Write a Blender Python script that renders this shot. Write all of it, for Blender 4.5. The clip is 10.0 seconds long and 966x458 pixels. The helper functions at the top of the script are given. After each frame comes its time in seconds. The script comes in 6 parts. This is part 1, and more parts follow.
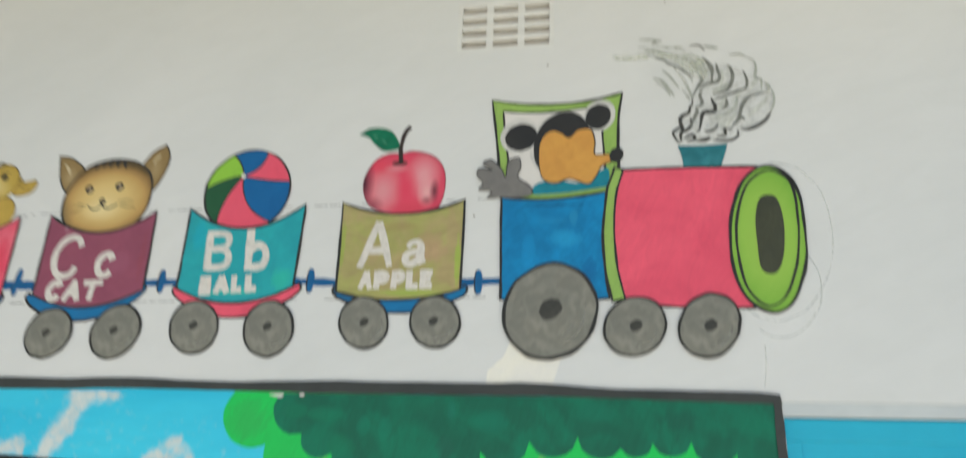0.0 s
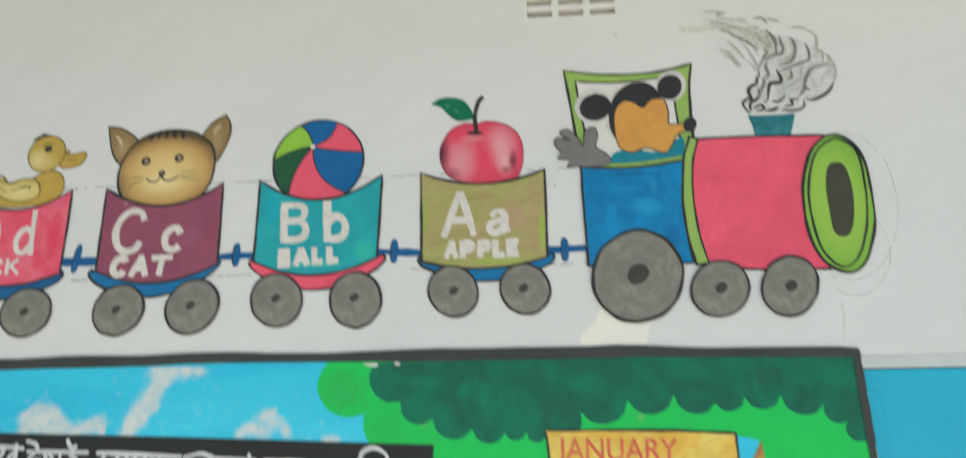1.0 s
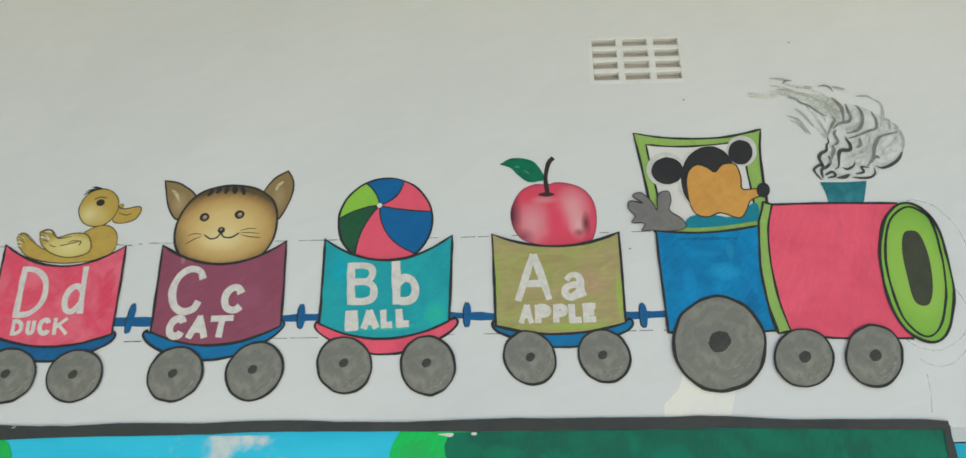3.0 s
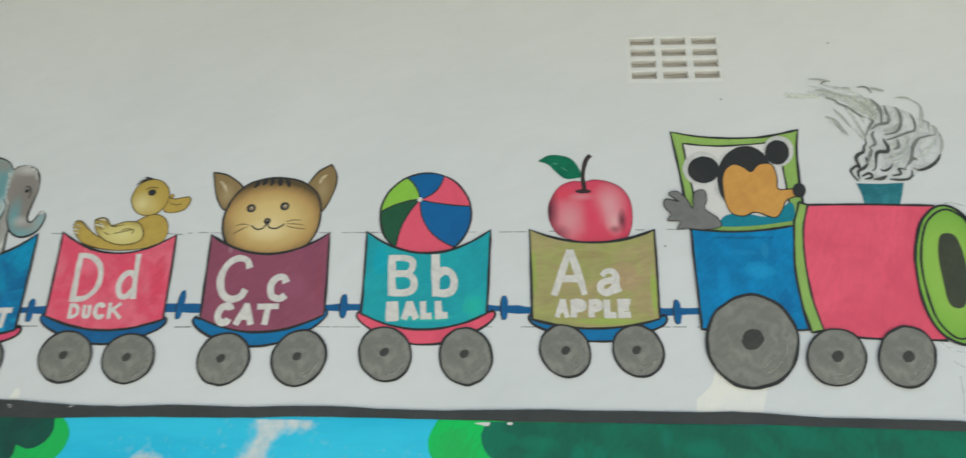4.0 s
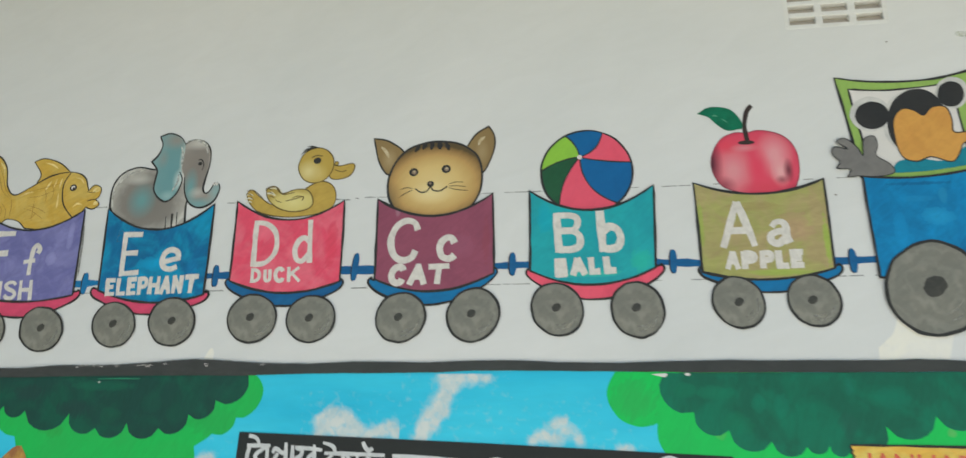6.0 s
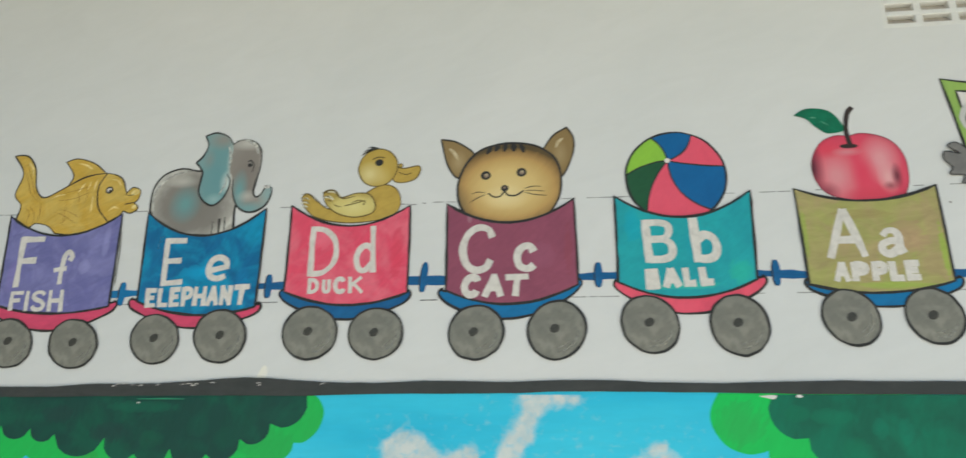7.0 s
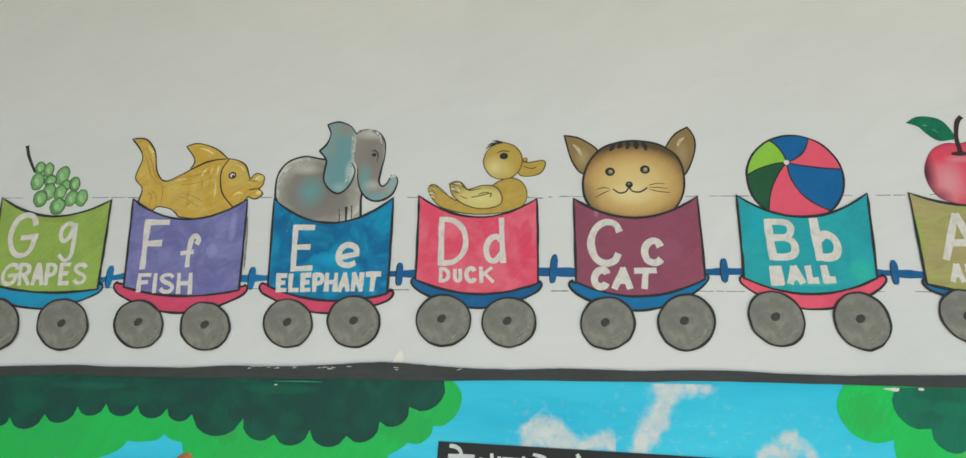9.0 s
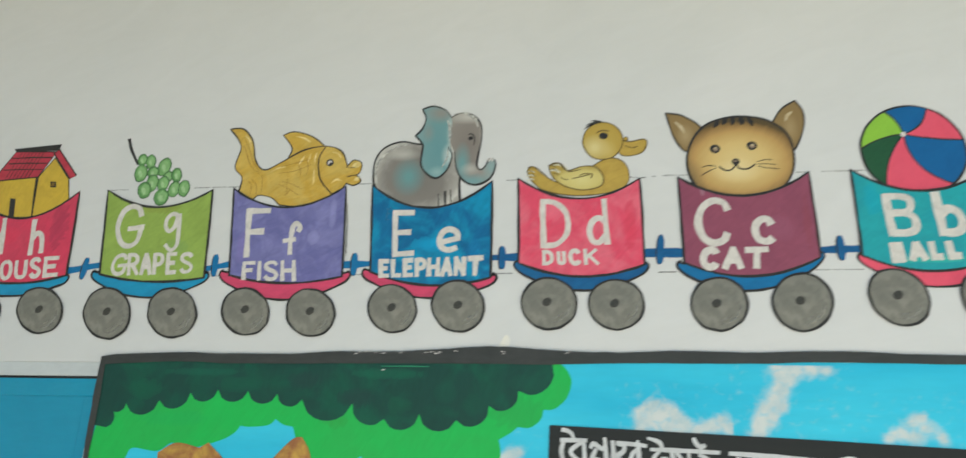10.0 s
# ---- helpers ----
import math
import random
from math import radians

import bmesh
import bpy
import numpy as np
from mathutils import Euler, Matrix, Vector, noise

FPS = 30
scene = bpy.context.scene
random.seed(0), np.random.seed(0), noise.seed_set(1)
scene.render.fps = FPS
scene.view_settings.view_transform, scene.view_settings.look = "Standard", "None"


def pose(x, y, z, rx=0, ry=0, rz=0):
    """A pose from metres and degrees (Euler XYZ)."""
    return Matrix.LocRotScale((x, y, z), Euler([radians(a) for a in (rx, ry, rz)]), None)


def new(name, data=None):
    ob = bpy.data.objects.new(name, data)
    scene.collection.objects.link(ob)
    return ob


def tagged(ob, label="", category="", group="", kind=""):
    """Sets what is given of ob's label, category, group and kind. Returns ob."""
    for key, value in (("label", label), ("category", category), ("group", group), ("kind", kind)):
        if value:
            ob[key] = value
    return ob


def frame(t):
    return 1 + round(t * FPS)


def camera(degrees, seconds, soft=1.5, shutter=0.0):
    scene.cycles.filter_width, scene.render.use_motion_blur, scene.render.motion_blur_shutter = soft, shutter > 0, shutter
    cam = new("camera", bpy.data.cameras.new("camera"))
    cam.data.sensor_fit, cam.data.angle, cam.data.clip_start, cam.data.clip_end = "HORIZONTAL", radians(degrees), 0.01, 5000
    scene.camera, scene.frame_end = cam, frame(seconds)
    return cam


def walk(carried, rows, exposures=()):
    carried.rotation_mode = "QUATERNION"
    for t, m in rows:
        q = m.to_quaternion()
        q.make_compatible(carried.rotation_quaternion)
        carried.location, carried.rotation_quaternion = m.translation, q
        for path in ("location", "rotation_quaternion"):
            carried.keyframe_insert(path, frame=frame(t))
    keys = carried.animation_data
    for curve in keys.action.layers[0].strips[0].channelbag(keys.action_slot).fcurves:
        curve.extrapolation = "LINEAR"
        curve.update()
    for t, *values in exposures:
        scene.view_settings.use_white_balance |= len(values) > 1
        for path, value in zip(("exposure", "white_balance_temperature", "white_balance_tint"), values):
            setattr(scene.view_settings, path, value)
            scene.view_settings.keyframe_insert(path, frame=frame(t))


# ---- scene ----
EXPOSURE = 1.0
cam = camera(66.44, 10.0, soft=1.4, shutter=0.8)
# seconds, place, yaw, pitch, roll
ROWS = [
    (0, 1.0864, -2.7602, 1.7055, 9.956, 20.762, 2.191),
    (0.2, 0.8950, -2.8121, 1.7063, 6.237, 18.206, 1.281),
    (0.5, 0.6617, -2.8987, 1.6782, 4.280, 17.151, 0.968),
    (0.7, 0.5726, -2.9025, 1.6834, 4.025, 16.379, 0.671),
    (1, 0.4549, -2.9017, 1.7016, 3.875, 17.919, -0.664),
    (1.2, 0.4034, -2.8771, 1.7258, 3.392, 20.048, -0.973),
    (1.5, 0.3680, -2.8358, 1.7593, 1.947, 21.882, -0.850),
    (1.7, 0.3445, -2.8158, 1.7816, 1.799, 21.882, -1.020),
    (1.8, 0.3317, -2.7765, 1.7596, 0.986, 22.299, -0.241),
    (2, 0.2857, -2.7591, 1.7584, -0.483, 21.947, -0.101),
    (2.1, 0.2506, -2.7848, 1.7558, 0.279, 21.823, -0.626),
    (2.2, 0.2161, -2.7822, 1.7533, -0.211, 21.709, -0.324),
    (2.5, 0.1264, -2.8300, 1.7574, 1.122, 21.889, -0.212),
    (2.7, 0.0600, -2.8473, 1.7781, 1.348, 21.918, -0.793),
    (3.8, 0.0017, -2.9449, 1.7790, 2.701, 21.014, 0.802),
    (4, -0.0249, -2.9538, 1.7772, 3.476, 20.882, 1.050),
    (4.2, -0.0655, -2.9841, 1.7859, 4.030, 20.609, 1.421),
    (4.5, -0.1367, -3.0348, 1.7715, 5.091, 20.534, 1.971),
    (4.7, -0.1911, -3.0646, 1.7476, 5.790, 20.220, 2.214),
    (5, -0.2641, -3.1003, 1.7202, 7.010, 19.346, 2.868),
    (5.2, -0.3099, -3.1129, 1.7170, 7.548, 18.691, 3.166),
    (5.5, -0.3618, -3.1175, 1.7058, 8.319, 17.814, 1.838),
    (5.7, -0.3835, -3.0938, 1.7229, 8.812, 17.446, 1.045),
    (6.8, -0.7981, -2.8465, 1.7372, 7.267, 20.175, 0.619),
    (7, -0.8779, -2.8127, 1.7272, 7.343, 20.160, 0.982),
    (7.2, -0.9822, -2.8149, 1.7389, 6.174, 19.336, 0.613),
    (7.5, -1.1560, -2.8357, 1.7137, 4.654, 18.493, 0.777),
    (7.7, -1.2796, -2.8696, 1.7073, 5.697, 18.313, 0.798),
    (8, -1.4155, -2.9038, 1.7134, 6.304, 18.221, 1.314),
    (8.2, -1.4631, -2.9273, 1.7085, 6.491, 18.719, 1.202),
    (8.5, -1.5035, -2.9595, 1.7157, 5.798, 19.033, 1.787),
    (9, -1.5136, -2.9872, 1.7097, 5.092, 19.033, 1.627),
    (9.3, -1.5496, -3.0011, 1.7062, 5.215, 18.844, 1.348),
    (9.5, -1.5854, -3.0124, 1.7055, 5.985, 18.613, 1.768),
    (9.6, -1.6109, -3.0133, 1.6849, 7.008, 18.956, 2.025),
    (9.7, -1.6517, -3.0227, 1.7060, 7.812, 18.265, 1.940),
    (10, -1.7595, -2.9714, 1.6960, 8.715, 17.960, 1.636),
]
# exposure and white balance drift along the way: seconds, stops, kelvin, tint
WHITE_BALANCE = [(0.0, 0.0, 6340, 5.5), (1.5, -0.01, 6260, 4.5), (2.5, -0.05, 6190, 3.5), (4.5, -0.06, 6070, 3.0), (5.5, -0.04, 6200, 3.0), (7.0, -0.02, 6310, 3.0), (8.5, 0.08, 6370, 4.0), (9.0, 0.04, 6370, 4.0), (10.0, 0.09, 6370, 3.0)]
walk(cam, [(t, pose(x, y, z, 90 + pitch, 0, yaw) @ pose(0, 0, 0, 0, 0, roll)) for t, x, y, z, yaw, pitch, roll in ROWS],
     exposures=[(t, EXPOSURE + stops, kelvin, tint) for t, stops, kelvin, tint in WHITE_BALANCE])

# ---- world and sun: an added, unseen roof shades the wall, which is lit by the open sky and by the sunlit floor and yard before it ----
SUN_UP, SUN_ROUND = 70.0, 212.0
world = bpy.data.worlds.new("sky")
scene.world = world
world.use_nodes = True
sky = world.node_tree.nodes.new("ShaderNodeTexSky")
sky.sky_type, sky.sun_disc = "NISHITA", False
sky.sun_elevation, sky.sun_rotation = radians(SUN_UP), radians(SUN_ROUND)
world.node_tree.links.new(sky.outputs[0], world.node_tree.nodes["Background"].inputs[0])
world.node_tree.nodes["Background"].inputs[1].default_value = 0.068
sun = new("sun", bpy.data.lights.new("sun", "SUN"))
sun.data.energy, sun.data.angle, sun.data.color = 5.0, radians(0.5), (1.0, 0.95, 0.87)
sun.matrix_world = pose(0, 6, 12, 0, 0, -SUN_ROUND) @ pose(0, 0, 0, SUN_UP - 90, 0, 0)


# ---- materials ----
def lin(c):
    """A base colour from the 0 to 255 values of a paint chart, a little greyed to put gloss haze into the colour."""
    raw = [((v / 255 + 0.055) / 1.055) ** 2.4 for v in c]
    grey = sum(raw) / 3
    return tuple(min(0.86, 1.2 * (0.965 * v + 0.035 * grey)) for v in raw)


def shade(c, k):
    return tuple(min(1.0, v * k) for v in c)


def start_material(name, rough=0.5, gloss=0.3):
    m = bpy.data.materials.new(name)
    m.use_nodes = True
    b = m.node_tree.nodes["Principled BSDF"]
    b.inputs["Roughness"].default_value = rough
    b.inputs["Specular IOR Level"].default_value = gloss
    return m, m.node_tree.nodes, m.node_tree.links, b


def noise_node(nodes, links, vector, scale, detail=4.0, rough=0.55, warp=0.0):
    n = nodes.new("ShaderNodeTexNoise")
    n.inputs["Scale"].default_value, n.inputs["Detail"].default_value = scale, detail
    n.inputs["Roughness"].default_value, n.inputs["Distortion"].default_value = rough, warp
    links.new(vector, n.inputs["Vector"])
    return n.outputs["Fac"]


def mapped(nodes, links, scale=(1, 1, 1), turn=0.0, move=(0, 0, 0), kind="Object"):
    co, mp = nodes.new("ShaderNodeTexCoord"), nodes.new("ShaderNodeMapping")
    mp.inputs["Scale"].default_value, mp.inputs["Location"].default_value = scale, move
    source = co.outputs[kind]
    if turn:
        first = nodes.new("ShaderNodeMapping")
        first.inputs["Rotation"].default_value = (0, radians(turn), 0)
        links.new(source, first.inputs["Vector"])
        source = first.outputs["Vector"]
    links.new(source, mp.inputs["Vector"])
    return mp.outputs["Vector"]


def ramp_node(nodes, links, fac, stops):
    r = nodes.new("ShaderNodeValToRGB")
    el = r.color_ramp.elements
    while len(el) < len(stops):
        el.new(0.5)
    for e, (p, c) in zip(el, stops):
        e.position, e.color = p, (*c, 1)
    links.new(fac, r.inputs["Fac"])
    return r.outputs["Color"]


def mix_node(nodes, links, fac, a, b, blend="MIX"):
    n = nodes.new("ShaderNodeMix")
    n.data_type, n.blend_type = "RGBA", blend
    for value, socket in ((fac, n.inputs[0]), (a, n.inputs[6]), (b, n.inputs[7])):
        if isinstance(value, (int, float)):
            socket.default_value = value
        elif isinstance(value, tuple):
            socket.default_value = (*value, 1)
        else:
            links.new(value, socket)
    return n.outputs[2]


def bump_node(nodes, links, b, height, strength, distance):
    n = nodes.new("ShaderNodeBump")
    n.inputs["Strength"].default_value, n.inputs["Distance"].default_value = strength, distance
    links.new(height, n.inputs["Height"])
    links.new(n.outputs["Normal"], b.inputs["Normal"])


def paint(name, colour, second=None, turn=35.0, contrast=0.16, patch=3.5, rough=0.42, share=0.5, spots=()):
    """Brushed enamel: streaks along the brush, patches of a second, thinner coat, and strokes of other mixes (place, size, colour, cover)."""
    m, nodes, links, b = start_material(name, rough)
    c = lin(colour)
    d = lin(second) if second else shade(c, 0.82)
    streak = noise_node(nodes, links, mapped(nodes, links, (8, 8, 26), turn), 1.0, 4, 0.6, 1.6)
    cloud = noise_node(nodes, links, mapped(nodes, links, (patch, patch, patch), turn), 1.0, 3, 0.6, 0.8)
    base = mix_node(nodes, links, ramp_node(nodes, links, cloud, [(0.42, (0, 0, 0)), (0.62, (share,) * 3)]), c, d)
    for cx, cz, rx, rz, other, cover in spots:
        far = nodes.new("ShaderNodeVectorMath")
        far.operation = "LENGTH"
        links.new(mapped(nodes, links, (1 / rx, 0.0, 1 / rz), 0, (-cx / rx, 0, -cz / rz)), far.inputs[0])
        ragged = nodes.new("ShaderNodeMath")
        ragged.operation, ragged.inputs[1].default_value = "MULTIPLY_ADD", 0.9
        links.new(streak, ragged.inputs[0])
        links.new(far.outputs["Value"], ragged.inputs[2])
        soft = ramp_node(nodes, links, ragged.outputs[0], [(0.7, (cover,) * 3), (1.1, (cover * 0.5,) * 3), (1.5, (0, 0, 0))])
        base = mix_node(nodes, links, soft, base, lin(other))
    tone = ramp_node(nodes, links, streak, [(0.28, (1 - contrast * 0.8,) * 3), (0.72, (1 + contrast * 0.5,) * 3)])
    links.new(mix_node(nodes, links, 1.0, base, tone, "MULTIPLY"), b.inputs["Base Color"])
    bump_node(nodes, links, b, streak, 0.25, 0.001)
    return m


def round_paint(name, colours, centre=(0, 0), size=(0.1, 0.1), rough=0.42, rag=0.25, stretch=40, spots=()):
    """Paint blended from a middle colour outwards, as the painter shaded round forms."""
    m, nodes, links, b = start_material(name, rough)
    v = mapped(nodes, links, (1 / size[0], 0.0, 1 / size[1]), 0, (-centre[0] / size[0], 0, -centre[1] / size[1]))
    length = nodes.new("ShaderNodeVectorMath")
    length.operation = "LENGTH"
    links.new(v, length.inputs[0])
    streak = noise_node(nodes, links, mapped(nodes, links, (9, 9, stretch), 50), 1.0, 4, 0.6, 0.6)
    add = nodes.new("ShaderNodeMath")
    add.operation, add.inputs[1].default_value = "MULTIPLY_ADD", rag
    links.new(streak, add.inputs[0])
    links.new(length.outputs["Value"], add.inputs[2])
    shift = nodes.new("ShaderNodeMath")
    shift.operation, shift.inputs[1].default_value = "SUBTRACT", rag / 2
    links.new(add.outputs[0], shift.inputs[0])
    colour = ramp_node(nodes, links, shift.outputs[0], [(p, lin(c)) for p, c in colours])
    for cx, cz, rx, rz, tone, cover in spots:
        far = nodes.new("ShaderNodeVectorMath")
        far.operation = "LENGTH"
        links.new(mapped(nodes, links, (1 / rx, 0.0, 1 / rz), 0, (-cx / rx, 0, -cz / rz)), far.inputs[0])
        soft = ramp_node(nodes, links, far.outputs["Value"], [(0.15, (cover,) * 3), (1.0, (0, 0, 0))])
        colour = mix_node(nodes, links, soft, colour, lin(tone))
    links.new(colour, b.inputs["Base Color"])
    bump_node(nodes, links, b, streak, 0.2, 0.001)
    return m


def wall_paint():
    m, nodes, links, b = start_material("wall_whitewash", 0.45, 0.5)
    big = noise_node(nodes, links, mapped(nodes, links), 0.7, 4, 0.6, 0.5)
    fine = noise_node(nodes, links, mapped(nodes, links), 38, 6, 0.65)
    trowel = noise_node(nodes, links, mapped(nodes, links, (3, 3, 9), 20), 1.0, 5, 0.6, 1.2)
    c = ramp_node(nodes, links, big, [(0.3, (0.683, 0.698, 0.682)), (0.7, (0.738, 0.744, 0.723))])
    c = mix_node(nodes, links, 1.0, c, ramp_node(nodes, links, trowel, [(0.25, (0.955, 0.955, 0.95)), (0.7, (1.0, 1.0, 1.0))]), "MULTIPLY")
    specks = noise_node(nodes, links, mapped(nodes, links), 9.0, 2, 0.4)
    c = mix_node(nodes, links, ramp_node(nodes, links, specks, [(0.80, (0, 0, 0)), (0.84, (0.5,) * 3)]), c, (0.45, 0.44, 0.42))
    links.new(c, b.inputs["Base Color"])
    h = nodes.new("ShaderNodeMath")
    h.operation = "ADD"
    links.new(fine, h.inputs[0])
    links.new(trowel, h.inputs[1])
    bump_node(nodes, links, b, h.outputs[0], 0.22, 0.004)
    return m


def sky_paint(name, clouded=False):
    """Sky-blue enamel; where clouded, white is dabbed over it by the sheet's cover value."""
    m, nodes, links, b = start_material(name, 0.32)
    where = nodes.new("ShaderNodeNewGeometry").outputs["Position"]

    def stretched(scale):
        mp = nodes.new("ShaderNodeMapping")
        mp.inputs["Scale"].default_value = scale
        links.new(where, mp.inputs["Vector"])
        return mp.outputs["Vector"]

    a = noise_node(nodes, links, stretched((1, 1, 3)), 1.3, 3, 0.5, 0.3)
    fine = noise_node(nodes, links, stretched((8, 8, 40)), 1.0, 4)
    c = ramp_node(nodes, links, a, [(0.3, lin((36, 176, 210))), (0.7, lin((60, 196, 224)))])
    c = mix_node(nodes, links, 1.0, c, ramp_node(nodes, links, fine, [(0.2, (0.94,) * 3), (0.8, (1.04,) * 3)]), "MULTIPLY")
    if clouded:
        edge = nodes.new("ShaderNodeAttribute")
        edge.attribute_name = "cover"
        dabs = noise_node(nodes, links, stretched((1, 1, 1)), 30, 6, 0.62, 0.5)
        add = nodes.new("ShaderNodeMath")
        add.operation, add.inputs[1].default_value = "MULTIPLY_ADD", 0.9
        links.new(dabs, add.inputs[0])
        links.new(edge.outputs["Fac"], add.inputs[2])
        soft = ramp_node(nodes, links, add.outputs[0], [(0.5, (0, 0, 0)), (0.82, (0.5,) * 3), (1.1, (0.9,) * 3)])
        puff = noise_node(nodes, links, stretched((1, 1, 1)), 14, 5, 0.6, 0.4)
        white = ramp_node(nodes, links, puff, [(0.3, lin((168, 188, 192))), (0.6, lin((206, 206, 200)))])
        c = mix_node(nodes, links, soft, c, white)
    links.new(c, b.inputs["Base Color"])
    bump_node(nodes, links, b, fine, 0.12, 0.001)
    return m


def ground_paint(name, colour, scale):
    m, nodes, links, b = start_material(name, 0.85, 0.2)
    a = noise_node(nodes, links, mapped(nodes, links), scale, 6, 0.6, 0.3)
    links.new(ramp_node(nodes, links, a, [(0.3, shade(colour, 0.8)), (0.7, shade(colour, 1.15))]), b.inputs["Base Color"])
    bump_node(nodes, links, b, a, 0.3, 0.01)
    return m


def line_paint(name, colour, cover=1.0, scale=60):
    """A dark brush or chalk line, in places worn thin."""
    m, nodes, links, b = start_material(name, 0.5)
    a = noise_node(nodes, links, mapped(nodes, links), scale, 4, 0.6)
    links.new(ramp_node(nodes, links, a, [(0.3, shade(lin(colour), 0.8)), (0.75, shade(lin(colour), 1.5))]), b.inputs["Base Color"])
    if cover < 1:
        links.new(ramp_node(nodes, links, a, [(0.5 - cover * 0.25, (cover * 0.15,) * 3), (0.62, (cover,) * 3)]), b.inputs["Alpha"])
    return m


def thin_coat(m, least, scale):
    """Lets the ground show through where the brush ran dry."""
    nodes, links = m.node_tree.nodes, m.node_tree.links
    dry = noise_node(nodes, links, mapped(nodes, links), scale, 3, 0.6, 0.5)
    links.new(ramp_node(nodes, links, dry, [(0.36, (least,) * 3), (0.6, (0.97,) * 3)]), nodes["Principled BSDF"].inputs["Alpha"])


WALL = wall_paint()
INK = line_paint("dark_outline", (42, 42, 40))
BORDER = paint("black_border", (60, 62, 60), (48, 52, 50), 0, 0.18)
WHITE = paint("white_lettering", (212, 207, 200), (188, 183, 176), 60, 0.14, 14, share=0.7)
LETTER = paint("thin_white_lettering", (212, 208, 200), (200, 196, 188), 60, 0.14, 22, share=0.7)
thin_coat(LETTER, 0.84, 22)
CHALK_FAINT = line_paint("faint_pencil", (186, 190, 184), 0.6, 30)
CHALK_PRESSED = line_paint("pressed_chalk", (66, 66, 62), 0.85, 40)
CHALK_DARK = line_paint("dark_speck", (120, 116, 108))
CHALK = line_paint("chalk_line", (112, 112, 106), 0.8, 35)
GREY = paint("grey_wheel_paint", (115, 115, 106), (126, 124, 113), 40, 0.14, 9)


def brush_rings(m, strength):
    """Faint rings where the brush was drawn round the wheel."""
    nodes, links = m.node_tree.nodes, m.node_tree.links
    b = nodes["Principled BSDF"]
    old = b.inputs["Base Color"].links[0].from_socket
    wave = nodes.new("ShaderNodeTexWave")
    wave.wave_type, wave.rings_direction = "RINGS", "Y"
    for key, value in (("Scale", 5.0), ("Distortion", 9.0), ("Detail", 3.0), ("Detail Scale", 2.5)):
        wave.inputs[key].default_value = value
    links.new(mapped(nodes, links), wave.inputs["Vector"])
    gate = noise_node(nodes, links, mapped(nodes, links), 11, 3)
    amount = nodes.new("ShaderNodeMath")
    amount.operation = "MULTIPLY"
    links.new(wave.outputs["Fac"], amount.inputs[0])
    links.new(gate, amount.inputs[1])
    tone = ramp_node(nodes, links, amount.outputs[0], [(0.2, (0.975,) * 3), (0.7, (1.0 + strength,) * 3)])
    links.new(mix_node(nodes, links, 1.0, old, tone, "MULTIPLY"), b.inputs["Base Color"])


brush_rings(GREY, 0.24)
RUBBED = line_paint("rubbed_pencil", (70, 140, 180), 0.6, 50)
DRY = line_paint("dry_brush", (60, 56, 50), 0.75, 70)
WHEEL_SHEEN = line_paint("wheel_sheen", (146, 146, 136), 0.55, 55)
HUB = paint("dark_hub_paint", (58, 58, 53), (72, 70, 63), 40, 0.2, 30)
PINK = paint("pink_red_paint", (219, 82, 104), (206, 70, 94), 65, 0.1, 3.5, share=0.7)
LIME = paint("lime_paint", (140, 172, 84), (128, 164, 78), 80, 0.14)
SKY = sky_paint("painted_sky")
CLOUD = sky_paint("painted_cloud", True)
LEAF_DARK = paint("dark_foliage_paint", (14, 92, 70), (10, 110, 82), 70, 0.16, 5.0, 0.45, 0.85, spots=((-0.834, 0.095, 0.1, 0.06, (10, 112, 80), 0.6), (-0.724, 0.085, 0.12, 0.05, (14, 122, 88), 0.45), (-0.560, 0.045, 0.05, 0.07, (12, 128, 98), 0.4), (-0.477, 0.030, 0.05, 0.09, (12, 130, 100), 0.4), (-0.644, -0.035, 0.1, 0.08, (10, 114, 80), 0.5), (-0.077, 0.065, 0.12, 0.07, (12, 120, 94), 0.4), (-0.224, 0.105, 0.03, 0.06, (24, 120, 100), 0.35), (-0.244, -0.035, 0.06, 0.09, (24, 90, 72), 0.6), (-0.344, 0.115, 0.2, 0.05, (16, 98, 74), 0.6), (0.056, 0.085, 0.12, 0.1, (16, 92, 70), 0.6), (0.306, 0.105, 0.12, 0.07, (12, 112, 86), 0.45), (0.606, 0.085, 0.12, 0.06, (18, 84, 66), 0.6)))
LEAF_DEEP = paint("deep_foliage_paint", (18, 66, 57), (14, 84, 64), 80, 0.14, 4.2, 0.45, 0.8, spots=((-0.767, 0.021, 0.14, 0.08, (12, 96, 68), 0.5), (-0.344, 0.045, 0.18, 0.06, (14, 92, 68), 0.5), (-0.506, 0.095, 0.3, 0.03, (18, 96, 74), 0.5), (-0.057, 0.065, 0.14, 0.06, (26, 60, 57), 0.7), (0.293, 0.095, 0.26, 0.04, (14, 104, 76), 0.4), (0.346, -0.031, 0.1, 0.06, (18, 92, 66), 0.4), (0.546, 0.025, 0.08, 0.09, (18, 88, 68), 0.35), (0.667, -0.025, 0.1, 0.08, (14, 84, 64), 0.4), (0.173, -0.005, 0.14, 0.07, (26, 62, 58), 0.7), (0.864, 0.065, 0.12, 0.06, (18, 84, 66), 0.35)))
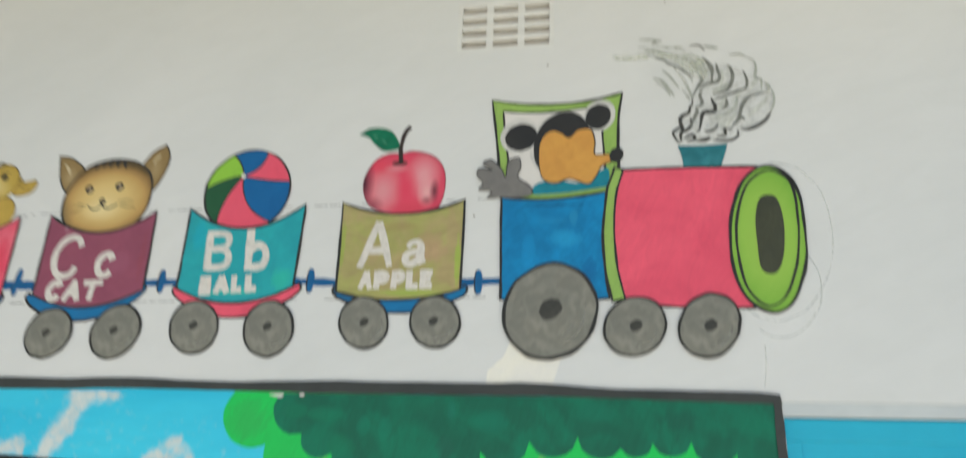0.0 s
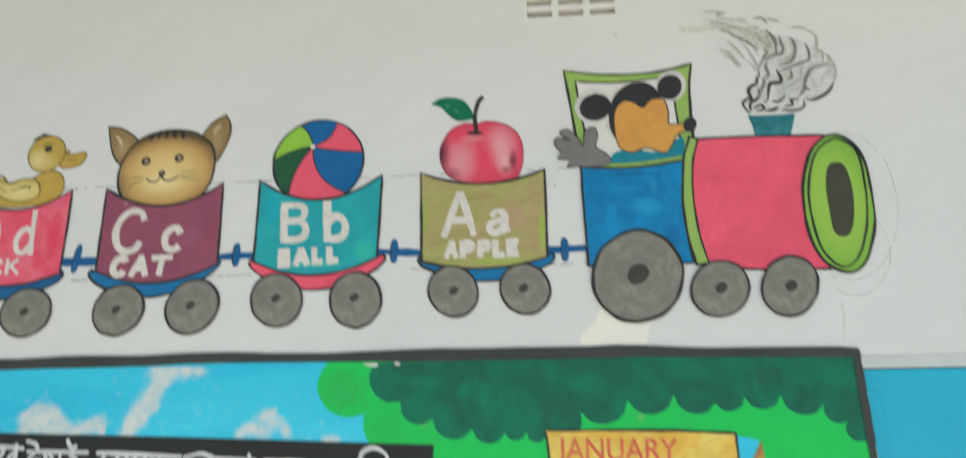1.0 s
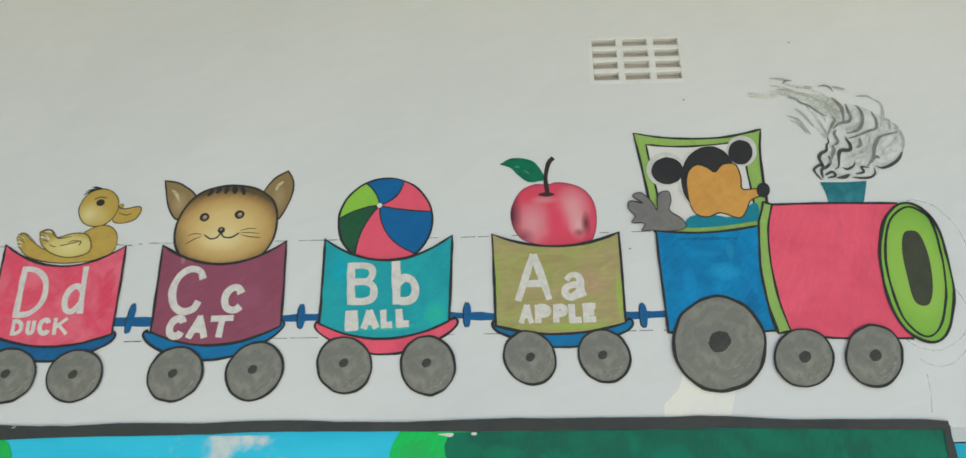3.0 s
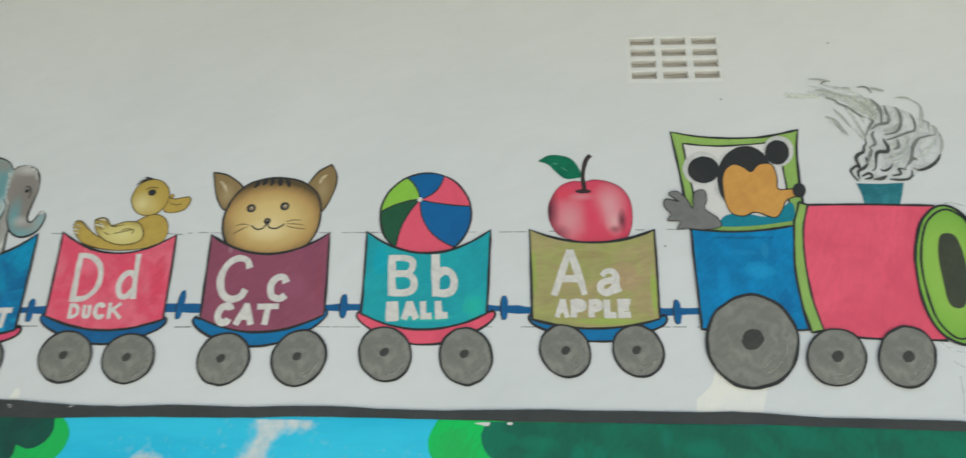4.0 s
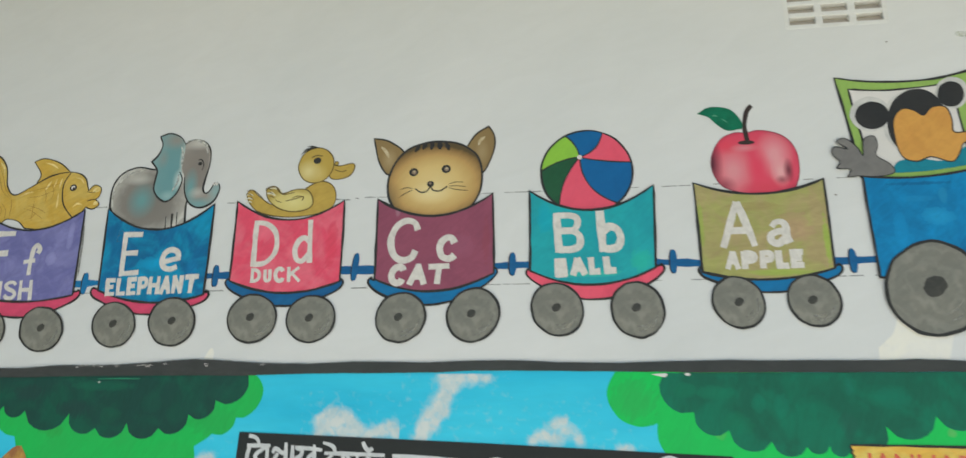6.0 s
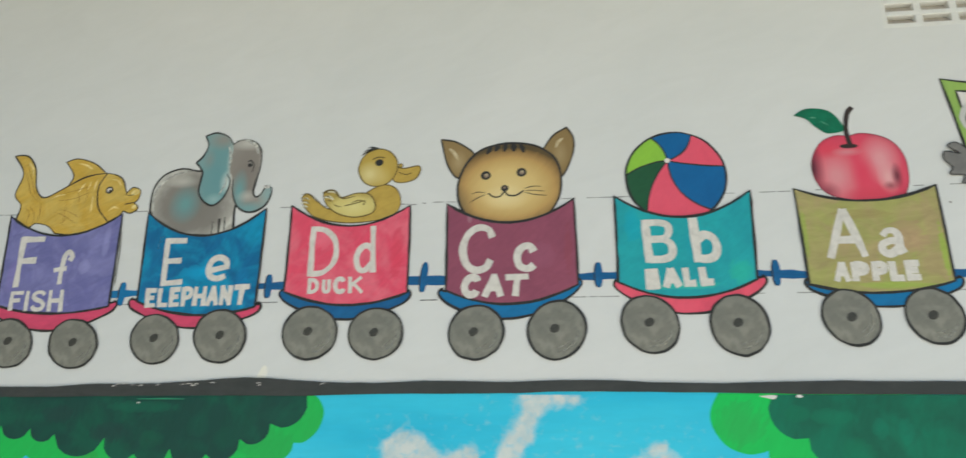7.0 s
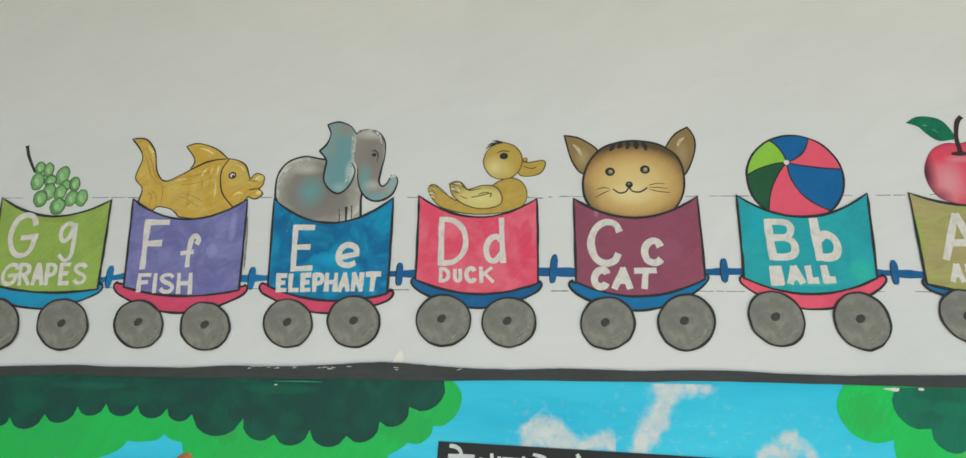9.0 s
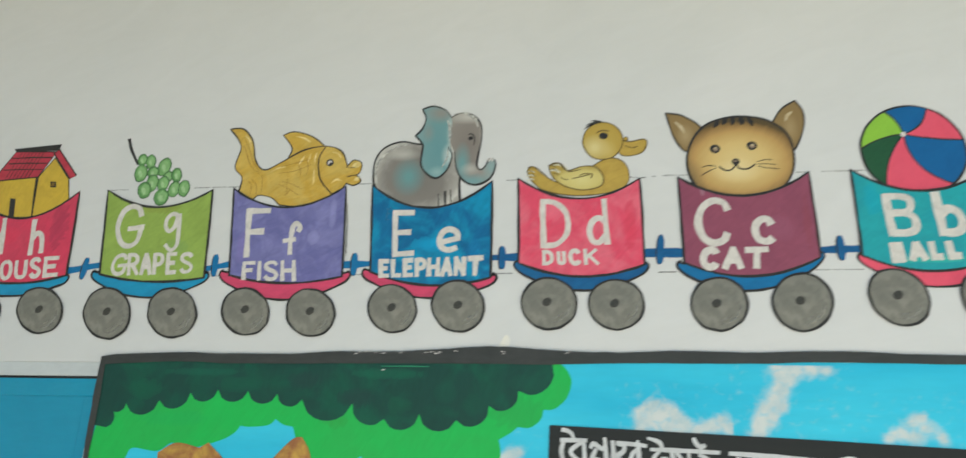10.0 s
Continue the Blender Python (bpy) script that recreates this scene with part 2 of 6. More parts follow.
LEAF_LIGHT = paint("light_foliage_paint", (34, 176, 76), (44, 166, 74), 60, 0.08, 2.5, 0.35, spots=((-0.651, -0.007, 0.3, 0.06, (30, 168, 80), 0.5), (0.799, 0.033, 0.2, 0.12, (40, 158, 72), 0.55), (0.049, -0.007, 0.1, 0.05, (48, 152, 64), 0.5), (-0.151, -0.067, 0.02, 0.07, (110, 150, 70), 0.4)))
LEAF_BRIGHT = paint("bright_foliage_paint", (30, 186, 80), (36, 178, 78), 60, 0.08, 2.5, 0.35, spots=((-0.932, 0.147, 0.15, 0.15, (44, 164, 76), 0.7), (-0.752, -0.013, 0.12, 0.09, (34, 174, 78), 0.5), (-0.612, 0.027, 0.04, 0.05, (110, 176, 84), 0.35), (0.218, 0.027, 0.03, 0.03, (120, 168, 96), 0.45)))
DARK = paint("black_paint", (44, 44, 42), (56, 54, 50), 0, 0.2)
TEAL = paint("teal_paint", (38, 106, 116), (62, 134, 140), 30, 0.25, 9)


CABWHITE = paint("cab_opening_white", (206, 203, 198), (198, 196, 190), 0, 0.04)
LEAF_SHEEN = paint("leaf_sheen_paint", (44, 132, 96), (36, 116, 86), 0, 0.1)


# ---- drawing helpers: coats of paint lie a fraction of a millimetre over one another ----
COAT = 0.0007


def spline(points, closed=True, steps=6):
    """A smooth line through the points; a third value marks a sharp corner."""
    n, out = len(points), []
    p = [Vector(q[:2]) for q in points]
    sharp = [len(q) > 2 for q in points]
    for i in range(n if closed else n - 1):
        a, b = p[i], p[(i + 1) % n]
        before = p[i - 1] if (closed or i > 0) and not sharp[i] else a
        after = p[(i + 2) % n] if (closed or i + 2 < n) and not sharp[(i + 1) % n] else b
        ta, tb = (b - before) * (0.5 if before != a else 0.8), (after - a) * (0.5 if after != b else 0.8)
        for k in range(steps):
            s = k / steps
            out.append(a * (2 * s**3 - 3 * s**2 + 1) + ta * (s**3 - 2 * s**2 + s) + b * (3 * s**2 - 2 * s**3) + tb * (s**3 - s**2))
    if not closed:
        out.append(p[-1])
    return [(v.x, v.y) for v in out]


def ellipse(c, rx, rz, lean=0.0, n=40, rag=0.012, power=2.0):
    """A hand-drawn ellipse."""
    out, seed = [], c[0] * 7 + c[1] * 3
    for k in range(n):
        a = 2 * math.pi * k / n
        r = 1 + rag * (noise.noise((3 * math.cos(a) + seed, 3 * math.sin(a), seed)) * 2)
        x = rx * r * math.copysign(abs(math.cos(a)) ** (2 / power), math.cos(a))
        z = rz * r * math.copysign(abs(math.sin(a)) ** (2 / power), math.sin(a))
        ca, sa = math.cos(radians(lean)), math.sin(radians(lean))
        out.append((c[0] + x * ca - z * sa, c[1] + x * sa + z * ca))
    return out


def oval(c, rx, rz, lean=0.0, tilt=0.0, n=48, rag=0.014):
    """A hand-drawn oval that leans with its upright axis and tilts with its level one."""
    return [(c[0] + (x - c[0]) + lean * (z - c[1]), c[1] + (z - c[1]) + tilt * (x - c[0])) for x, z in ellipse(c, rx, rz, 0, n, rag)]


def add_area(bm, pts, coat, slot=0):
    """A coat of paint inside an outline."""
    area = sum(a[0] * b[1] - b[0] * a[1] for a, b in zip(pts, pts[1:] + pts[:1]))
    order = pts if area > 0 else pts[::-1]
    face = bm.faces.new([bm.verts.new((x, -coat * COAT, z)) for x, z in order])
    face.material_index = slot
    face.normal_update()
    made = bmesh.ops.triangulate(bm, faces=[face])
    for f in made["faces"]:
        f.material_index = slot


def add_line(bm, pts, width, coat, slot=0, closed=False, taper=0.0, rag=0.32):
    """A brush line along points; taper thins its ends."""
    n = len(pts)
    sway = 0.0016 if width >= 0.006 else 0.0006
    p = [Vector((x + sway * noise.noise((x * 17, z * 17, 2.0)), z + sway * noise.noise((x * 17, z * 17, 7.0)))) for x, z, *_ in pts]
    rows = []
    for i in range(n):
        a = p[i - 1] if closed or i > 0 else p[i]
        b = p[(i + 1) % n] if closed or i < n - 1 else p[i]
        d = b - a
        if d.length < 1e-9:
            d = Vector((1, 0))
        d.normalize()
        s = i / max(1, n - 1)
        w = width / 2 * (1 + rag * 1.6 * noise.noise((p[i].x * 14, p[i].y * 14, width * 50)))
        if taper:
            w *= 1 - taper * abs(2 * s - 1) ** 2
        rows.append((bm.verts.new((p[i].x - d.y * w, -coat * COAT, p[i].y + d.x * w)), bm.verts.new((p[i].x + d.y * w, -coat * COAT, p[i].y - d.x * w))))
    for i in range(n if closed else n - 1):
        (a, b), (c, d) = rows[i], rows[(i + 1) % n]
        f = bm.faces.new((a, b, d, c))
        f.material_index = slot


def finish(name, bm, materials, parent=None, label="", at=None):
    """Links a bmesh as one object with its origin in its middle."""
    bmesh.ops.recalc_face_normals(bm, faces=[f for f in bm.faces if abs(f.normal.y) < 0.9])
    for f in bm.faces:
        if abs(f.normal.y) > 0.999 and f.normal.y > 0 and min(v.co.y for v in f.verts) <= 0 and f.calc_center_median().y > -0.02:
            f.normal_flip()
    if at is None:
        lo = [min(v.co[k] for v in bm.verts) for k in range(3)]
        hi = [max(v.co[k] for v in bm.verts) for k in range(3)]
        at = Vector([(a + b) / 2 for a, b in zip(lo, hi)])
    at = Vector(at)
    for v in bm.verts:
        v.co -= at
    mesh = bpy.data.meshes.new(name)
    bm.to_mesh(mesh)
    bm.free()
    for m in materials if isinstance(materials, (list, tuple)) else [materials]:
        mesh.materials.append(m)
    ob = new(name, mesh)
    ob.location = at
    if parent:
        hold = Vector(parent.location)
        up = parent.parent
        while up:
            hold += Vector(up.location)
            up = up.parent
        ob.parent, ob.location = parent, at - hold
    if label:
        ob["label"] = label
    return ob


def area_part(name, pts, coat, material, parent, label=""):
    bm = bmesh.new()
    add_area(bm, pts, coat)
    return finish(name, bm, material, parent, label)


def line_part(name, pts, width, coat, material, parent, closed=False, taper=0.0, label=""):
    bm = bmesh.new()
    add_line(bm, pts, width, coat, 0, closed, taper)
    return finish(name, bm, material, parent, label)


def empty(name, x, z, label, category, group="", kind=""):
    e = new(name)
    e.location = (x, 0, z)
    return tagged(e, label, category, group, kind)


def box(bm, lo, hi, slot=0):
    v = [bm.verts.new((x, y, z)) for x in (lo[0], hi[0]) for y in (lo[1], hi[1]) for z in (lo[2], hi[2])]
    for q in ((0, 1, 3, 2), (4, 6, 7, 5), (0, 4, 5, 1), (2, 3, 7, 6), (0, 2, 6, 4), (1, 5, 7, 3)):
        bm.faces.new([v[k] for k in q]).material_index = slot


def solid(name, boxes, material, parent=None, bevel=0.0, label=""):
    bm = bmesh.new()
    for lo, hi in boxes:
        box(bm, lo, hi)
    if bevel:
        bmesh.ops.bevel(bm, geom=list(bm.edges), offset=bevel, segments=2, affect="EDGES", profile=0.6)
    lo = [min(v.co[k] for v in bm.verts) for k in range(3)]
    hi = [max(v.co[k] for v in bm.verts) for k in range(3)]
    at = Vector([(a + b) / 2 for a, b in zip(lo, hi)])
    for v in bm.verts:
        v.co -= at
    bmesh.ops.recalc_face_normals(bm, faces=list(bm.faces))
    mesh = bpy.data.meshes.new(name)
    bm.to_mesh(mesh)
    bm.free()
    mesh.materials.append(material)
    ob = new(name, mesh)
    ob.location = at
    if parent:
        ob.parent, ob.location = parent, at - Vector(parent.location)
    if label:
        ob["label"] = label
    return ob


def lettering(name, text, corner, width, height, coat, material, parent, slant=0.0, weight=0.02, tilt=0.0):
    """Painted letters that fill a box from its lower left corner."""
    curve = bpy.data.curves.new(name, "FONT")
    curve.body, curve.offset, curve.shear, curve.resolution_u = text, weight, slant, 8
    holder = bpy.data.objects.new(name, curve)
    scene.collection.objects.link(holder)
    bpy.context.view_layer.update()
    mesh = bpy.data.meshes.new_from_object(holder.evaluated_get(bpy.context.evaluated_depsgraph_get()))
    bpy.data.objects.remove(holder)
    bm = bmesh.new()
    bm.from_mesh(mesh)
    bpy.data.meshes.remove(mesh)
    lo = [min(v.co[k] for v in bm.verts) for k in range(2)]
    hi = [max(v.co[k] for v in bm.verts) for k in range(2)]
    for v in bm.verts:
        x = (v.co.x - lo[0]) / (hi[0] - lo[0]) * width
        z = (v.co.y - lo[1]) / (hi[1] - lo[1]) * height
        wob = noise.noise_vector((x * 9 + corner[0] * 5, z * 9, 2.0)) * 0.0016
        v.co = (corner[0] + x + wob.x, -coat * COAT, corner[1] + z + math.tan(radians(tilt)) * x + wob.y)
    return finish(name, bm, material, parent)


# ---- the building: wall with openings, and the unseen sunshade, wing wall, plinth and yard ----
WIN_R, WIN_L, VENT = (1.688, 3.35), (-5.70, -3.890), (0.462, 0.876, 3.634, 3.872)
WIN_TOP, WIN_SILL = 2.092, 0.85
WALL_X, WALL_TOP = (-9.0, 4.0), 4.6


def wall_with_openings():
    xs = sorted({*WALL_X, *WIN_R, *WIN_L, VENT[0], VENT[1]})
    zs = [0.0, WIN_SILL, WIN_TOP, VENT[2], VENT[3], WALL_TOP]

    def is_open(i, k):
        if not (0 <= i < len(xs) - 1 and 0 <= k < len(zs) - 1):
            return True
        x, z = (xs[i] + xs[i + 1]) / 2, (zs[k] + zs[k + 1]) / 2
        window = WIN_SILL < z < WIN_TOP and (WIN_R[0] < x < WIN_R[1] or WIN_L[0] < x < WIN_L[1])
        return window or (VENT[0] < x < VENT[1] and VENT[2] < z < VENT[3])

    bm, deep = bmesh.new(), 0.25
    for i in range(len(xs) - 1):
        for k in range(len(zs) - 1):
            if is_open(i, k):
                continue
            a, b, c, d = xs[i], xs[i + 1], zs[k], zs[k + 1]
            faces = [((a, 0, c), (b, 0, c), (b, 0, d), (a, 0, d)), ((b, deep, c), (a, deep, c), (a, deep, d), (b, deep, d))]
            if is_open(i - 1, k):
                faces.append(((a, deep, c), (a, 0, c), (a, 0, d), (a, deep, d)))
            if is_open(i + 1, k):
                faces.append(((b, 0, c), (b, deep, c), (b, deep, d), (b, 0, d)))
            if is_open(i, k - 1):
                faces.append(((a, 0, c), (a, deep, c), (b, deep, c), (b, 0, c)))
            if is_open(i, k + 1):
                faces.append(((a, 0, d), (b, 0, d), (b, deep, d), (a, deep, d)))
            for f in faces:
                bm.faces.new([bm.verts.new(v) for v in f])
    bmesh.ops.remove_doubles(bm, verts=list(bm.verts), dist=1e-5)
    mesh = bpy.data.meshes.new("wall_north")
    bm.to_mesh(mesh)
    bm.free()
    mesh.materials.append(WALL)
    return tagged(new("wall_north", mesh), "whitewashed plaster wall of a school building", "wall", kind="structure")


wall_with_openings()
YARD = ground_paint("dusty_yard", (0.40, 0.366, 0.305), 0.6)
# slab tone kept low so that little light bounces off it
SLAB = ground_paint("bare_concrete", (0.30, 0.292, 0.292), 2.0)
CEMENT = ground_paint("grey_cement", (0.50, 0.467, 0.425), 3.0)
tagged(solid("ground", [((-300, -300, -0.75), (300, 300, -0.45))], YARD), "dusty pale earth of the sunlit school yard", "ground", kind="structure")
tagged(solid("floor", [((-9, -3.6, -0.45), (7, 0.0, 0.0))], CEMENT), "grey cement veranda floor before the wall", "floor", kind="structure")
# unseen slab, its overhang set to keep direct sun off the wall
tagged(solid("ceiling", [((-9, -1.9, 4.6), (4.0, 4.0, 4.75))], SLAB), "unseen grey concrete roof slab, added to shade the wall", "ceiling", kind="structure")
tagged(solid("wall_south", [((-9, 3.75, 0.0), (4.0, 4.0, 4.6))], WALL), "plain plastered rear wall of the classroom", "wall", kind="structure")
tagged(solid("wall_east", [((3.75, 0.25, 0.0), (4.0, 3.75, 4.6))], WALL), "plain plastered end wall of the classroom", "wall", kind="structure")
# unseen wall, made tall and long to darken the left of the painted wall
tagged(solid("wall_west_added", [((-6.6, -9.0, -0.45), (-6.35, -0.002, 7.0))], WALL), "unseen two-storey plastered wing wall, added to dim the left side", "wall", kind="structure")
tagged(solid("wall_rear_west", [((-9, 0.25, 0.0), (-8.75, 3.75, 4.6))], WALL), "plain plastered end wall of the classroom", "wall", kind="structure")

# ---- blue window shutters in grey frames ----
FRAME_GREY = paint("grey_frame_paint", (186, 192, 192), (172, 178, 180), 0, 0.06, 3)
SHUTTER = paint("blue_shutter_enamel", (40, 164, 192), (34, 152, 182), 0, 0.05, 1.2, 0.16)
SHUTTER_DEEP = paint("deep_blue_shutter_enamel", (28, 140, 172), (24, 128, 162), 0, 0.05, 1.2, 0.14)
# shade in the slit under each frame head, put in as a dark strip
GAP = line_paint("painted_gap_shade", (30, 32, 34))


def shutter_window(name, x0, x1, label, leaves, head=0.05, slit=0.0055, mat=None):
    e = empty(name, (x0 + x1) / 2, WIN_SILL, label, "window", kind="structure")
    solid("window_frame", [((x0, 0.004, WIN_TOP - head), (x1, 0.10, WIN_TOP)), ((x0, 0.004, WIN_SILL), (x1, 0.10, WIN_SILL + 0.05))], FRAME_GREY, e, 0.003)
    solid("gap", [((x0, 0.012, WIN_TOP - head - slit), (x1, 0.09, WIN_TOP - head - 0.0005))], GAP, e)
    step = (x1 - x0) / leaves
    for k in range(leaves):
        a, b = x0 + k * step + 0.002, x0 + (k + 1) * step - 0.002
        lo, hi = WIN_SILL + 0.053, WIN_TOP - head - slit - 0.0005
        leaf = solid("shutter_leaf", [((a, 0.022, lo), (b, 0.034, hi))], mat or SHUTTER, e, 0.002)
        rail = [((a, 0.012, hi - 0.075), (b, 0.0215, hi)), ((a, 0.012, lo), (b, 0.0215, lo + 0.075)),
                ((a, 0.012, lo + 0.0755), (a + 0.05, 0.0215, hi - 0.0755)), ((b - 0.05, 0.012, lo + 0.0755), (b, 0.0215, hi - 0.0755))]
        for r in rail:
            piece = solid("rail", [r], mat or SHUTTER, None, 0.003)
            piece.parent, piece.location = leaf, Vector(piece.location) - Vector(leaf.location) - Vector(e.location)
    return e


shutter_window("window_1", *WIN_R, "closed blue sheet-metal window shutters in a grey frame", 2, 0.05, 0.0035)
shutter_window("window_2", *WIN_L, "closed glossy blue metal window shutters in a grey frame", 2, 0.060, 0.010, SHUTTER_DEEP)

# ---- cement ventilator with twelve slots ----
VENT_WHITE = paint("ventilator_whitewash", (205, 206, 202), (196, 195, 190), 0, 0.04, 8, 0.8)

# louvres in a darker, warmer beige than the rim and bars
VENT_DEEP = paint("beige_louvre", (176, 168, 156), (160, 150, 138), 0, 0.1, 14, 0.85)


def ventilator():
    x0, x1, z0, z1 = VENT
    e = empty("ventilator", (x0 + x1) / 2, z0, "whitewashed cement ventilator with twelve louvred slots in the wall", "ventilator", kind="structure")
    cols, rows, rim = 3, 4, 0.009
    bar_x, bar_z = 0.031, 0.024
    slot_w = (x1 - x0 - 2 * rim - (cols - 1) * bar_x) / cols
    slot_h = (z1 - z0 - 2 * rim - (rows - 1) * bar_z) / rows
    solid("rim", [((x0 - 0.012, -0.0008, z1 - rim), (x1 + 0.012, 0.06, z1 + 0.010)), ((x0 - 0.012, -0.0008, z0 - 0.012), (x1 + 0.012, 0.06, z0 + rim)),
                  ((x0 - 0.012, -0.0008, z0 + rim + 0.0005), (x0 + rim, 0.06, z1 - rim - 0.0005)), ((x1 - rim, -0.0008, z0 + rim + 0.0005), (x1 + 0.012, 0.06, z1 - rim - 0.0005))], VENT_WHITE, e, 0.003)
    for k in range(rows - 1):
        z = z0 + rim + (k + 1) * slot_h + k * bar_z
        solid("bar", [((x0 + rim, -0.001, z), (x1 - rim, 0.05, z + bar_z))], VENT_WHITE, e, 0.004)
    for k in range(cols - 1):
        x = x0 + rim + (k + 1) * slot_w + k * bar_x
        for r in range(rows):
            z = z0 + rim + r * (slot_h + bar_z)
            solid("post", [((x, -0.0005, z - 0.002), (x + bar_x, 0.05, z + slot_h + 0.002))], VENT_WHITE, e, 0.003)
    for c in range(cols):
        for r in range(rows):
            x, z = x0 + rim + c * (slot_w + bar_x), z0 + rim + r * (slot_h + bar_z)
            bm = bmesh.new()
            v = [bm.verts.new(p) for p in ((x - 0.004, 0.004, z - 0.004), (x + slot_w + 0.004, 0.004, z - 0.004), (x + slot_w + 0.004, 0.036, z + slot_h + 0.006), (x - 0.004, 0.036, z + slot_h + 0.006),
                                           (x - 0.004, 0.016, z - 0.004), (x + slot_w + 0.004, 0.016, z - 0.004), (x + slot_w + 0.004, 0.048, z + slot_h + 0.006), (x - 0.004, 0.048, z + slot_h + 0.006))]
            for q in ((0, 1, 2, 3), (7, 6, 5, 4), (0, 4, 5, 1), (1, 5, 6, 2), (2, 6, 7, 3), (3, 7, 4, 0)):
                bm.faces.new([v[i] for i in q])
            mesh = bpy.data.meshes.new("louvre")
            bm.to_mesh(mesh)
            bm.free()
            mesh.materials.append(VENT_DEEP)
            o = new("louvre", mesh)
            o.parent, o.location = e, -Vector(e.location)
    return e


ventilator()

# ---- the framed mural below the train ----
MURAL = (-3.885, 1.683)
MURAL_LOW = 0.95
mural = empty("mural", -1.1, MURAL_LOW, "framed wall painting of trees under a blue sky", "mural")


def part_area(name, pts, coat, mat, label=""):
    return area_part(name, pts, coat, mat, mural, label)


def scallops(cusps, sag=0.42, steps=7):
    """Round lobes hanging between neighbouring cusps."""
    out = []
    for (ax, az), (bx, bz) in zip(cusps, cusps[1:]):
        for k in range(steps):
            s = k / steps
            d = math.hypot(bx - ax, bz - az)
            nx, nz = (bz - az) / d, -(bx - ax) / d
            h = sag * d * (4 * s * (1 - s)) ** 0.6
            out.append((ax + (bx - ax) * s + nx * h, az + (bz - az) * s + nz * h))
    out.append(cusps[-1])
    return out


TOP = 2.112
part_area("painted_sky", [(MURAL[0] + 0.02, MURAL_LOW), (MURAL[1] - 0.02, MURAL_LOW), (MURAL[1] - 0.02, TOP), (MURAL[0] + 0.02, TOP)], 1, SKY, "bright sky-blue painted ground of the mural")


def cloud(puffs, seed):
    """A cloud dabbed over the sky: a sheet whose cover is highest at its puffs (place, radius)."""
    pad, cell = 0.09, 0.011
    x0, x1 = min(p[0] for p, r in puffs) - pad, max(p[0] for p, r in puffs) + pad
    z0, z1 = min(p[1] for p, r in puffs) - pad, min(2.10, max(p[1] for p, r in puffs) + pad)
    nx, nz = int((x1 - x0) / cell) + 1, int((z1 - z0) / cell) + 1
    bm = bmesh.new()
    layer, rows = bm.verts.layers.float.new("cover"), []
    for k in range(nz + 1):
        row = []
        for i in range(nx + 1):
            x, z = x0 + (x1 - x0) * i / nx, z0 + (z1 - z0) * k / nz
            v = bm.verts.new((x, -(1.5 + 0.1 * seed) * COAT, z))
            v[layer] = max(0.0, min(1.0, 1.15 * sum(math.exp(-((x - p[0]) ** 2 + 1.2 * (z - p[1]) ** 2) / (0.42 * r * r)) for p, r in puffs))) * 0.56
            row.append(v)
        rows.append(row)
    for a, b in zip(rows, rows[1:]):
        for i in range(nx):
            bm.faces.new((a[i], a[i + 1], b[i + 1], b[i]))
    return finish("cloud", bm, CLOUD, mural, "dabbed soft white cloud")


def puffs(line, sizes):
    return list(zip(line, sizes))


cloud(puffs([(-1.583, 1.857), (-1.576, 1.908), (-1.531, 1.941), (-1.475, 1.923), (-1.429, 1.880), (-1.511, 1.878), (-1.373, 1.853), (-1.321, 1.869), (-1.276, 1.889), (-1.247, 1.856), (-1.454, 1.851)], (0.05, 0.055, 0.055, 0.055, 0.05, 0.065, 0.045, 0.05, 0.045, 0.04, 0.06)), 1)
cloud(puffs([(-1.063, 2.085), (-1.003, 2.089), (-0.937, 2.086), (-0.884, 2.081), (-1.034, 2.046), (-1.058, 2.008), (-1.089, 1.969), (-1.068, 1.944), (-1.113, 1.930), (-1.138, 1.905), (-1.148, 1.867), (-1.110, 1.893), (-1.153, 1.836)], (0.055, 0.055, 0.05, 0.035, 0.055, 0.05, 0.055, 0.045, 0.05, 0.05, 0.045, 0.045, 0.04)), 2)
cloud(puffs([(-0.660, 1.856), (-0.609, 1.901), (-0.558, 1.877), (-0.514, 1.842), (-0.697, 1.837), (-0.609, 1.839), (-0.572, 1.918)], (0.045, 0.042, 0.042, 0.035, 0.03, 0.045, 0.025)), 3)
cloud(puffs([(-2.114, 1.724), (-2.083, 1.750), (-2.049, 1.757), (-2.136, 1.691), (-2.089, 1.705)], (0.045, 0.04, 0.03, 0.045, 0.045)), 4)
cloud(puffs([(-0.349, 1.803), (-0.319, 1.803)], (0.04, 0.03)), 5)

# left tree
LOW = 1.60
left_light = [(-1.920, 2.104, 1), (-1.875, 2.089), (-1.845, 2.034), (-1.864, 1.967), (-1.912, 1.924), (-1.955, 1.920, 1), (-1.966, 1.882), (-2.007, 1.851), (-2.055, 1.853, 1), (-2.081, 1.831), (-2.129, 1.803, 1), (-2.121, 1.749), (-2.133, 1.673), (-2.183, 1.633), (-2.258, 1.656), (-2.313, 1.724, 1), (-2.363, 1.681), (-2.465, 1.688), (-2.483, 1.720, 1), (-2.548, 1.667), (-2.647, 1.683), (-2.679, 1.728, 1), (-2.774, 1.686), (-2.865, 1.690), (-2.944, 1.767), (-2.976, 1.836, 1)]
